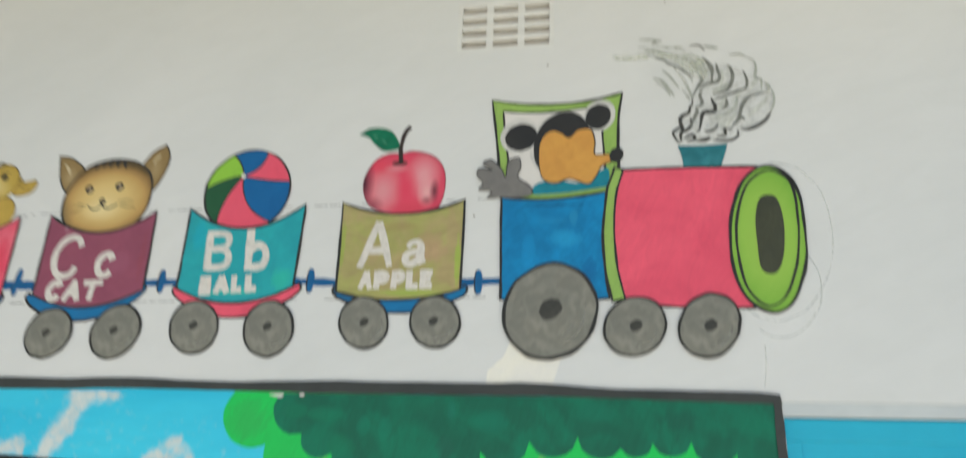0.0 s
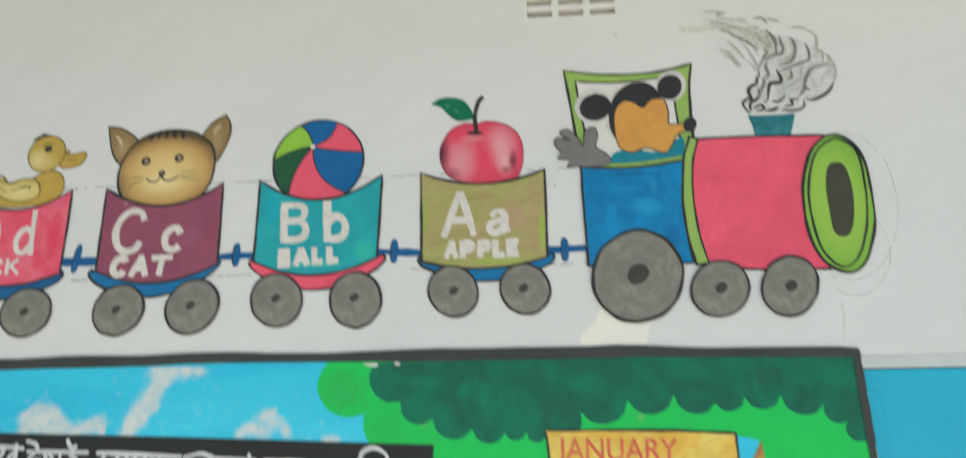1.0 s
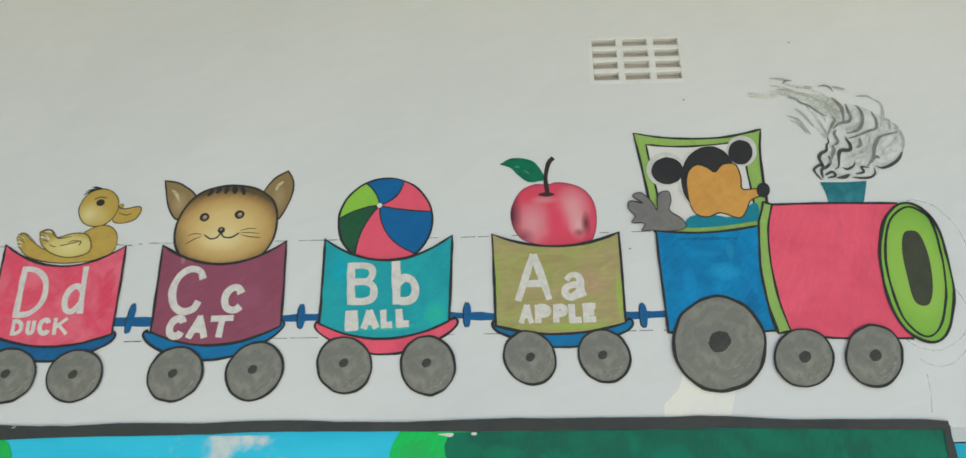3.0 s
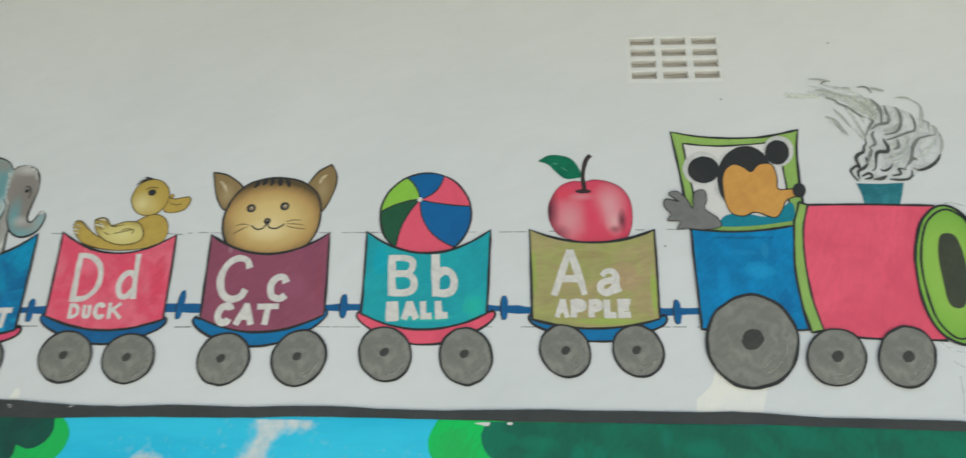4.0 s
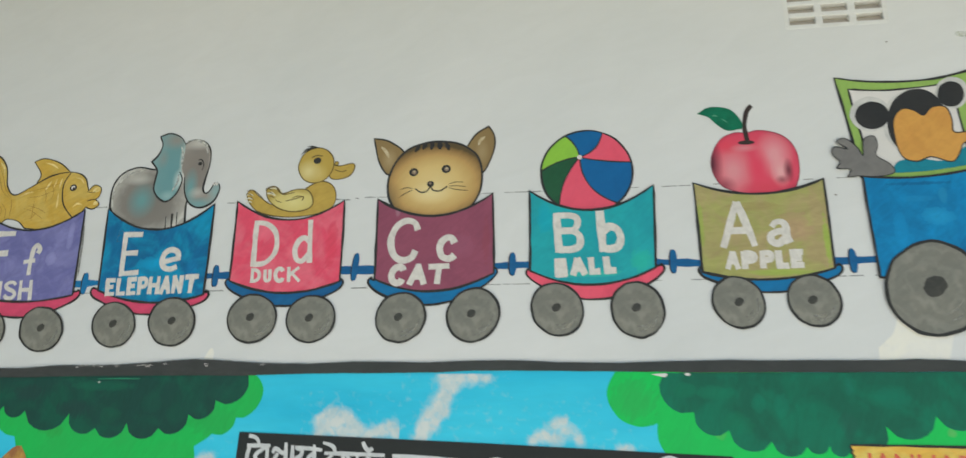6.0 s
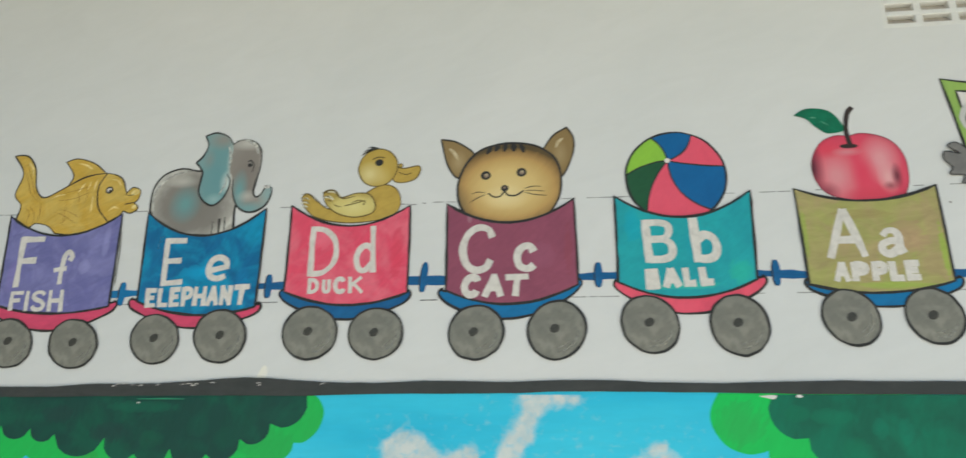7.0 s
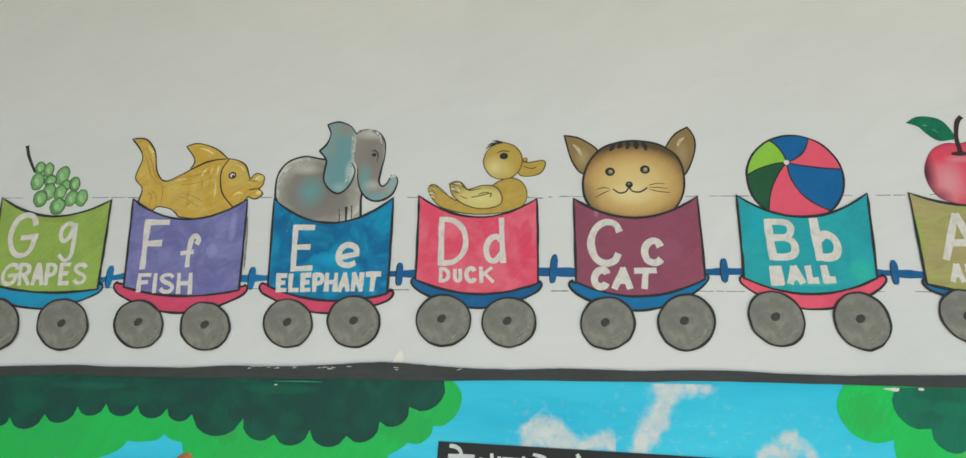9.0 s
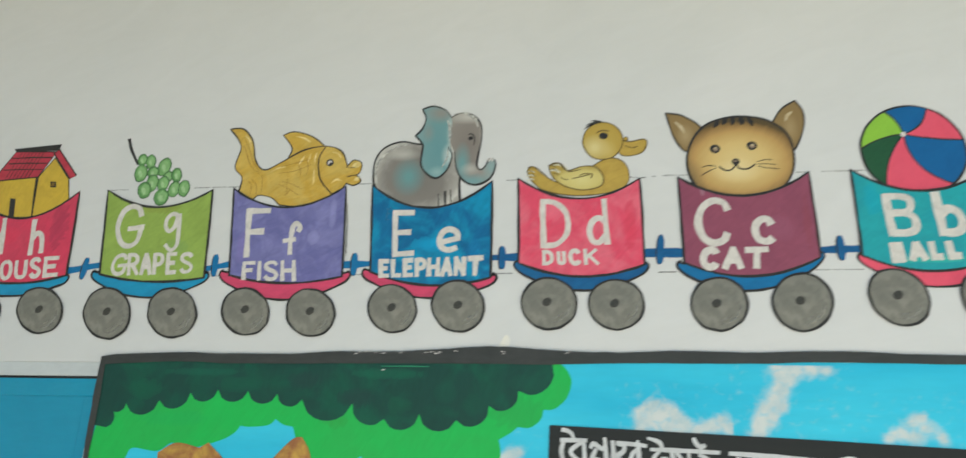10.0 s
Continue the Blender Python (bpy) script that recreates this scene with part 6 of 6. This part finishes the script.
for a, b in zip([(-2.029, 2.948), (-2.024, 2.932), (-2.013, 2.919), (-1.934, 2.957), (-1.925, 2.939), (-1.915, 2.918)], [(-2.000, 2.939), (-1.995, 2.921), (-1.989, 2.903), (-1.901, 2.946), (-1.897, 2.928), (-1.888, 2.908)]):
    shapes += [("part", "feather"), ("line", [a, ((a[0] + b[0]) / 2, (a[1] + b[1]) / 2 + 0.003), b], 0.005, 2.6, 1, False, 0.7)]
for line in ([(-1.925, 2.956), (-1.894, 2.959), (-1.871, 2.948), (-1.849, 2.922)], [(-1.927, 2.931), (-1.906, 2.934), (-1.885, 2.919)]):
    shapes += [("part", "feather_light"), ("line", spline(line, False, 5), 0.015, 2.3, 5, False, 0.7)]
for line in ([(-2.026, 2.927), (-2.008, 2.931), (-1.993, 2.923)], [(-2.031, 2.905), (-2.011, 2.912), (-1.996, 2.905)], [(-2.024, 2.885), (-2.010, 2.895), (-1.997, 2.889)]):
    shapes += [("part", "feather_light"), ("line", spline(line, False, 5), 0.007, 2.3, 5, False, 0.7)]
for line in ([(-1.937, 2.953), (-1.912, 2.965), (-1.880, 2.959), (-1.849, 2.924), (-1.794, 2.932)], [(-2.028, 2.931), (-2.011, 2.951), (-1.984, 2.943), (-1.941, 2.905)]):
    shapes += [("part", "feather_line"), ("line", spline(line, False, 5), 0.006, 2.5, 1, False, 0.6)]
for line in ([(-1.884, 2.900), (-1.868, 2.889), (-1.850, 2.885)], [(-1.806, 2.903), (-1.780, 2.912), (-1.757, 2.911)]):
    shapes += [("part", "wing_line"), ("line", spline(line, False, 5), 0.004, 2.6, 1, False, 0.7)]
shapes += [("part", "nostril"), ("area", ellipse((-1.601, 3.068), 0.009, 0.009), 2.6, 0), ("line", ellipse((-1.601, 3.068), 0.009, 0.009), 0.004, 2.9, 1, True)]
shapes += [("part", "tuft")]
for a, b in zip([(-1.780, 3.122), (-1.771, 3.138), (-1.775, 3.128), (-1.762, 3.144), (-1.749, 3.160), (-1.735, 3.158)], [(-1.733, 3.143), (-1.735, 3.150), (-1.715, 3.151), (-1.703, 3.153), (-1.706, 3.156), (-1.689, 3.149)]):
    shapes.append(("line", [a, ((a[0] + b[0]) / 2, (a[1] + b[1]) / 2 + 0.004), b], 0.006, 3, 4, False, 0.7))
figure("painted_duck", "ochre yellow painted duck with a pale wing", "duck painting", shapes, [DUCK, BROWNLINE, DUCKHEAD, WING, INK, paint("duck_white_paint", (200, 198, 178), (188, 180, 140), 20, 0.2, 20)])

# elephant
EBODY = round_paint("elephant_body_paint", [(0.0, (114, 110, 103)), (0.6, (124, 120, 113)), (0.85, (160, 157, 149)), (0.96, (190, 189, 181)), (1.0, (160, 158, 150))], (-0.081, -0.097), (0.221, 0.199), rag=0.4, stretch=14,
                    spots=((-0.113, -0.097, 0.081, 0.097, (96, 150, 152), 0.8), (-0.140, 0.011, 0.086, 0.034, (190, 189, 180), 0.6)))
EEAR = round_paint("elephant_ear_paint", [(0.0, (98, 142, 146)), (0.6, (104, 144, 146)), (1.0, (120, 150, 150))], (0.015, 0.025), (0.092, 0.227), rag=0.4, stretch=16,
                   spots=((0.022, 0.210, 0.081, 0.057, (136, 134, 126), 0.9), (0.081, 0.114, 0.032, 0.114, (188, 190, 182), 0.85), (0.067, 0.000, 0.038, 0.068, (184, 196, 192), 0.85), (0.016, -0.080, 0.049, 0.034, (150, 178, 176), 0.6), (-0.032, 0.114, 0.032, 0.057, (132, 136, 130), 0.6)))
EHEAD = round_paint("elephant_head_paint", [(0.0, (124, 117, 110)), (0.6, (132, 126, 118)), (1.0, (150, 146, 138))], (0.151, 0.057), (0.151, 0.216), rag=0.5, stretch=14,
                    spots=((0.127, -0.045, 0.043, 0.114, (100, 150, 152), 0.85), (0.178, -0.127, 0.119, 0.040, (108, 152, 154), 0.85), (0.259, -0.063, 0.049, 0.068, (132, 164, 164), 0.8), (0.151, 0.188, 0.108, 0.040, (186, 184, 176), 0.8), (0.167, -0.068, 0.054, 0.034, (184, 182, 174), 0.6), (0.216, 0.102, 0.019, 0.102, (172, 168, 160), 0.6)))
shapes = outlined(spline([(-2.508, 3.079), (-2.603, 3.093), (-2.681, 3.062), (-2.719, 2.992), (-2.717, 2.894, 1), (-2.673, 2.836), (-2.558, 2.785), (-2.375, 2.772), (-2.318, 2.781, 1), (-2.326, 2.879, 1), (-2.325, 2.970), (-2.352, 3.102), (-2.429, 3.102)], True, 5), 1.0, 0, 0.010)
shapes += [("part", "leg"), ("area", spline([(-2.437, 2.854, 1), (-2.327, 2.886, 1), (-2.318, 2.781, 1), (-2.429, 2.772, 1)], True, 3), 1.3, 0), ("line", [(-2.417, 2.835), (-2.414, 2.778)], 0.005, 2, 1), ("line", [(-2.388, 2.848), (-2.384, 2.778)], 0.010, 2, 1), ("line", [(-2.364, 2.854), (-2.360, 2.781)], 0.005, 2, 1), ("line", [(-2.328, 2.877), (-2.321, 2.784)], 0.006, 2, 1)]
head = spline([(-2.399, 3.181), (-2.363, 3.213), (-2.317, 3.225), (-2.268, 3.207), (-2.236, 3.160), (-2.233, 3.089), (-2.245, 3.019), (-2.250, 2.970), (-2.235, 2.945), (-2.213, 2.960), (-2.197, 2.997, 1), (-2.187, 2.989), (-2.181, 3.001), (-2.173, 2.991, 1), (-2.167, 2.960), (-2.186, 2.909), (-2.226, 2.880), (-2.271, 2.875), (-2.314, 2.902), (-2.341, 2.951), (-2.354, 3.030), (-2.373, 3.081)], True, 5)
shapes += [("part", "head"), ("area", head, 1.8, 3), ("line", spline([(-2.402, 3.177), (-2.363, 3.213), (-2.317, 3.225), (-2.268, 3.207), (-2.236, 3.160), (-2.233, 3.089), (-2.245, 3.019), (-2.250, 2.970), (-2.235, 2.945), (-2.213, 2.960), (-2.197, 2.997)], False, 5), 0.0075, 2.3, 1, False, 0.4), ("line", spline([(-2.173, 2.991), (-2.167, 2.960), (-2.186, 2.909), (-2.226, 2.880), (-2.271, 2.875), (-2.314, 2.902), (-2.341, 2.951), (-2.354, 3.032)], False, 5), 0.009, 2.3, 1, False, 0.5)]
shapes += [("part", "ear"), ("area", spline([(-2.510, 3.252, 1), (-2.459, 3.265), (-2.404, 3.245), (-2.374, 3.203), (-2.371, 3.142), (-2.375, 3.073), (-2.362, 3.021), (-2.383, 2.952), (-2.426, 2.913), (-2.469, 2.928), (-2.500, 2.972), (-2.500, 3.032), (-2.501, 3.077, 1), (-2.536, 3.120, 1), (-2.506, 3.154), (-2.491, 3.205)], True, 5), 2.6, 2)]
shapes += [("line", spline([(-2.374, 3.207), (-2.404, 3.245), (-2.459, 3.265), (-2.510, 3.252, 1), (-2.491, 3.205), (-2.506, 3.154), (-2.536, 3.120, 1), (-2.501, 3.077), (-2.502, 3.032), (-2.502, 2.972), (-2.469, 2.928), (-2.426, 2.912), (-2.383, 2.950), (-2.364, 3.016), (-2.383, 3.061)], False, 5), 0.009, 3.0, 1, False, 0.4)]
shapes += [("part", "eye"), ("line", spline([(-2.293, 3.116), (-2.279, 3.120), (-2.264, 3.098), (-2.267, 3.064)], False, 4), 0.008, 3.4, 1, False, 0.5), ("area", ellipse((-2.282, 3.098), 0.011, 0.009), 3.3, 1)]
shapes += [("part", "trunk_tip"), ("line", [(-2.204, 2.997), (-2.196, 2.983), (-2.192, 2.999)], 0.006, 2.6, 4), ("line", [(-2.192, 2.997), (-2.183, 2.983), (-2.179, 2.997)], 0.006, 2.6, 4)]
for line in ([(-2.698, 2.882), (-2.710, 2.958), (-2.687, 3.016), (-2.627, 3.065), (-2.547, 3.079)], [(-2.393, 3.195), (-2.376, 3.139), (-2.377, 3.090)], [(-2.385, 3.052), (-2.386, 3.007), (-2.408, 2.959)], [(-2.367, 3.221), (-2.312, 3.222), (-2.265, 3.194), (-2.247, 3.144)], [(-2.415, 2.831), (-2.410, 2.787)], [(-2.362, 2.855), (-2.353, 2.793)]):
    shapes += [("part", "sheen"), ("line", spline(line, False, 5) if len(line) > 2 else line, 0.013, 3.2, 5, False, 0.8)]
figure("painted_elephant", "grey painted elephant with teal shading on ear and trunk", "elephant painting", shapes, [EBODY, INK, EEAR, EHEAD, WHITE, line_paint("elephant_sheen", (188, 188, 180), 0.7, 40)])

# fish
FISH = paint("fish_gold_paint", (191, 156, 57), (195, 168, 82), 30, 0.2, 8, share=0.85)
FISHLIGHT = paint("fish_light_paint", (218, 200, 134), (206, 178, 92), 30, 0.25, 20, share=0.8)
shapes = outlined(spline([(-3.438, 3.193, 1), (-3.370, 3.187), (-3.317, 3.127), (-3.291, 3.027), (-3.240, 2.976), (-3.156, 3.017), (-3.053, 3.071), (-2.961, 3.086), (-2.882, 3.060), (-2.851, 2.999), (-2.845, 2.983, 1), (-2.817, 3.011), (-2.779, 2.995), (-2.781, 2.956), (-2.799, 2.937, 1), (-2.775, 2.910), (-2.807, 2.887), (-2.843, 2.899, 1), (-2.882, 2.849), (-2.967, 2.808), (-3.057, 2.793), (-3.150, 2.802, 1), (-3.191, 2.838), (-3.251, 2.852), (-3.280, 2.832, 1), (-3.325, 2.838), (-3.352, 2.868), (-3.347, 2.941), (-3.389, 2.996), (-3.373, 3.102)], True, 5), 1.2, 0, 0.006)
shapes += [("part", "fin")] + outlined(spline([(-3.169, 3.149, 1), (-3.115, 3.164), (-3.027, 3.137), (-2.961, 3.086, 1), (-3.053, 3.073), (-3.135, 3.029, 1), (-3.119, 3.081)], True, 5), 1.8, 0, 0.005)
shapes += [("part", "gill_line"), ("line", spline([(-2.955, 3.083), (-2.984, 3.018), (-2.967, 2.921), (-2.902, 2.844)], False, 6), 0.006, 2.6, 1), ("part", "eye"), ("area", ellipse((-2.929, 3.002), 0.0185, 0.0172), 2.6, 1), ("area", ellipse((-2.929, 3.002), 0.011, 0.010), 3.0, 4), ("area", ellipse((-2.925, 2.998), 0.006, 0.006), 3.4, 1),
           ("part", "mouth"), ("line", spline([(-2.850, 2.978), (-2.829, 2.973), (-2.807, 2.975)], False, 4), 0.003, 2.6, 1), ("line", spline([(-2.841, 2.930), (-2.819, 2.935), (-2.798, 2.938)], False, 4), 0.004, 2.6, 1)]
shapes += [("part", "scale_lines")]
for line in ([(-3.379, 3.134), (-3.343, 3.071), (-3.313, 3.002), (-3.257, 2.953)], [(-3.363, 3.146), (-3.323, 3.070), (-3.296, 3.008), (-3.252, 2.959)], [(-3.251, 2.953), (-3.244, 2.910), (-3.246, 2.856)], [(-3.323, 2.929), (-3.296, 2.904), (-3.298, 2.850)], [(-3.301, 2.935), (-3.271, 2.898), (-3.268, 2.850)],
             [(-3.124, 2.942), (-3.124, 2.897), (-3.121, 2.838)], [(-3.083, 3.007), (-3.067, 2.967), (-3.066, 2.937)], [(-3.048, 3.032), (-3.032, 2.987), (-3.035, 2.947)], [(-3.168, 2.958), (-3.092, 2.967), (-3.019, 2.997)], [(-3.163, 2.988), (-3.088, 3.007), (-3.004, 3.027)], [(-3.178, 2.906), (-3.127, 2.887), (-3.063, 2.848)], [(-3.151, 2.917), (-3.101, 2.902), (-3.053, 2.877)], [(-3.135, 2.848), (-3.117, 2.858), (-3.106, 2.877)]):
    shapes.append(("line", spline(line, False, 5), 0.0028, 2.4, 3, False, 0.6))
for line in ([(-2.997, 3.055), (-3.002, 3.027), (-3.001, 2.996)], [(-3.025, 3.052), (-3.031, 3.027), (-3.036, 3.007)], [(-3.053, 3.043), (-3.066, 3.017), (-3.077, 2.997)], [(-3.004, 2.976), (-2.999, 2.926), (-2.999, 2.897)], [(-3.208, 2.966), (-3.172, 2.983), (-3.139, 2.988)], [(-2.926, 3.054), (-2.896, 3.046), (-2.876, 3.021)], [(-2.914, 2.901), (-2.892, 2.918), (-2.864, 2.911)], [(-3.355, 3.155), (-3.329, 3.123), (-3.319, 3.081)], [(-3.109, 3.141), (-3.063, 3.128), (-3.031, 3.109)]):
    shapes += [("part", "sheen"), ("line", spline(line, False, 5), 0.009, 2.3, 2, False, 0.8)]
for c, rx, rz in (((-2.801, 2.987), 0.020, 0.013), ((-2.795, 2.917), 0.012, 0.010)):
    shapes += [("part", "sheen"), ("area", ellipse(c, rx, rz, 20, 20, 0.1), 2.3, 2)]
figure("painted_fish", "golden yellow painted fish with curved tail and fin", "fish painting", shapes, [FISH, INK, FISHLIGHT, line_paint("fish_line", (146, 112, 46)), WHITE])

# grapes
shapes = [("part", "stem"), ("line", spline([(-3.954, 3.163), (-3.937, 3.115), (-3.914, 3.072), (-3.883, 3.025)], False, 6), 0.014, 1.2, 4), ("line", [(-3.962, 3.156), (-3.944, 3.160)], 0.010, 1.3, 4)]
sizes = ((24, 30), (24, 36), (32, 45), (28, 30), (32, 42), (22, 28), (24, 36), (30, 42), (28, 36), (33, 40), (28, 38), (27, 40), (36, 40))
for k, (c, (rx, rz)) in enumerate(zip([(-3.864, 3.048), (-3.819, 3.037), (-3.745, 3.008), (-3.798, 2.981), (-3.860, 2.980), (-3.718, 2.956), (-3.675, 2.964), (-3.793, 2.927), (-3.737, 2.923), (-3.826, 2.893), (-3.676, 2.893), (-3.627, 2.896), (-3.735, 2.856)], sizes)):
    rx, rz = rx * 0.00100, rz * 0.00102
    e = ellipse(c, rx, rz, 12 * math.sin(k * 2.3), 24, 0.05)
    shapes += [("part", "grape"), ("area", e, 1.0 + 0.15 * k, 2 if k % 3 else 0), ("line", e, 0.0045, 1.1 + 0.15 * k, 1, True), ("area", ellipse((c[0] + 0.003, c[1] + 0.002), rx * 0.66, rz * 0.7, 10, 20, 0.12), 1.04 + 0.15 * k, 5), ("area", ellipse((c[0] - 0.002, c[1] - 0.004), rx * 0.3, rz * 0.42, 24, 16, 0.15), 1.08 + 0.15 * k, 3)]
figure("painted_grape_bunch", "bunch of pale green painted grapes on a dark stem", "grapes", shapes, [paint("grape_green_paint", (96, 146, 84), (84, 134, 72), 60, 0.2, 30), line_paint("grape_outline", (56, 92, 52)), paint("grape_mid_paint", (114, 162, 98), (96, 144, 80), 60, 0.2, 30), paint("grape_light_paint", (160, 194, 142), (142, 184, 122), 60, 0.2, 30), INK, paint("grape_pale_paint", (134, 178, 116), (118, 164, 100), 60, 0.2, 30)])

# house
HOUSE = paint("house_yellow_paint", (196, 166, 52), (180, 150, 48), 70, 0.14, 12)
ROOF = paint("roof_red_paint", (172, 50, 66), (190, 62, 78), 10, 0.2, 12)
shapes = [("part", "wall"), ("area", [(-4.667, 2.960), (-4.399, 2.977), (-4.383, 2.759), (-4.599, 2.763)], 1.0, 0), ("line", [(-4.405, 2.977), (-4.396, 2.873), (-4.383, 2.759)], 0.010, 2, 1)]
shapes += [("part", "gable")] + outlined([(-4.397, 2.977), (-4.329, 3.076), (-4.232, 2.962), (-4.197, 2.806), (-4.383, 2.759)], 1.2, 0, 0.006)
shapes += [("part", "roof")] + outlined([(-4.549, 3.115), (-4.327, 3.107), (-4.399, 2.977), (-4.667, 2.960), (-4.613, 3.010)], 2.0, 2, 0.007)
shapes += [("part", "eave")] + outlined([(-4.343, 3.101), (-4.316, 3.119), (-4.195, 2.978), (-4.226, 2.962)], 2.4, 2, 0.006)
shapes += [("part", "ridge")] + outlined([(-4.562, 3.128), (-4.309, 3.144), (-4.318, 3.115), (-4.546, 3.112)], 2.8, 3, 0.004)
shapes += [("part", "tile_lines")]
for a, b in zip([(-4.563, 3.080), (-4.576, 3.052), (-4.595, 3.020)], [(-4.345, 3.077), (-4.360, 3.047), (-4.378, 3.015)]):
    shapes.append(("line", [a, ((a[0] + b[0]) / 2, (a[1] + b[1]) / 2 + 0.002), b], 0.006, 2.6, 1))
for k in range(7):
    a, b = (-4.515, 3.111), (-4.578, 2.963)
    shapes.append(("line", [(a[0] + 0.020 * k, a[1]), (b[0] + 0.021 * k, b[1] + 0.0015 * k)], 0.003, 2.5, 1))
shapes += [("part", "door"), ("area", [(-4.522, 2.871), (-4.492, 2.867), (-4.477, 2.760), (-4.507, 2.761)], 2.2, 3), ("part", "window"), ("area", [(-4.327, 2.951), (-4.296, 2.950), (-4.290, 2.920), (-4.320, 2.921)], 2.2, 3), ("area", [(-4.320, 2.945), (-4.303, 2.945), (-4.299, 2.928), (-4.317, 2.928)], 2.5, 4)]
figure("painted_house", "small yellow painted house with a red tiled roof", "house painting", shapes, [HOUSE, INK, ROOF, DARK, paint("house_window_paint", (120, 96, 40))])

# ---- snapped chalk lines, marks left on the plaster, and painted patches of light ----
chalk = empty("chalk_lines", -1.2, 2.4, "thin snapped chalk guide lines on the white wall", "chalk line")
for heights in ((2.897, 2.891, 2.890, 2.892, 2.901), (2.474, 2.472, 2.472, 2.478, 2.481)):
    x = -4.0
    while x < 1.2:
        step = 0.03 + 0.05 * rng.random()
        z = float(np.interp(x, (-3.5, -2.1, -1.5, -0.1, 0.6), heights))
        if rng.random() < 0.72:
            line_part("dash", [(x, z + 0.001 * rng.random()), (x + step, z + 0.001 * rng.random())], 0.0038, 0.6, CHALK, chalk)
        x += step * 1.15
for disc in (oval((1.728, 2.700), 0.2038, 0.3170, 0.099, -0.023), oval((1.723, 2.503), 0.1428, 0.1796, 0.101, -0.012)):
    line_part("pencil_arc", disc[-16:] + disc[:14], 0.004, 0.6, CHALK_FAINT, chalk)
line_part("pencil_line", [(1.650, 2.292), (1.648, 2.225), (1.635, 2.148)], 0.004, 0.6, CHALK_FAINT, chalk)
for a, b, wide in (((-1.602, 2.889), (-1.548, 2.887), 0.004), ((-1.545, 2.886), (-1.522, 2.885), 0.006), ((-1.499, 2.891), (-1.482, 2.890), 0.006), ((-1.455, 2.893), (-1.406, 2.893), 0.005), ((-1.402, 2.893), (-1.341, 2.891), 0.003), ((-1.491, 2.471), (-1.458, 2.471), 0.004), ((-1.452, 2.471), (-1.423, 2.471), 0.004)):
    line_part("dash", [a, ((a[0] + b[0]) / 2, (a[1] + b[1]) / 2 + 0.0008), b], wide, 0.8, CHALK_PRESSED, chalk, taper=0.5)
for p in ((0.563, 2.826), (1.373, 3.819), (0.861, 3.529)):
    area_part("speck", ellipse(p, 0.005, 0.004, 0, 10, 0.2), 0.6, CHALK_DARK, chalk)
# sunlight reflected onto the wall, laid on as cream-coloured patches
cream = empty("light_patch", (0.773, 2.198)[0], (0.773, 2.198)[1], "painted cream patches of reflected sunlight on the wall", "stain")
CREAM = paint("cream_light_paint", (219, 217, 205), (213, 212, 205), 80, 0.03, 8, 0.6, share=0.9)
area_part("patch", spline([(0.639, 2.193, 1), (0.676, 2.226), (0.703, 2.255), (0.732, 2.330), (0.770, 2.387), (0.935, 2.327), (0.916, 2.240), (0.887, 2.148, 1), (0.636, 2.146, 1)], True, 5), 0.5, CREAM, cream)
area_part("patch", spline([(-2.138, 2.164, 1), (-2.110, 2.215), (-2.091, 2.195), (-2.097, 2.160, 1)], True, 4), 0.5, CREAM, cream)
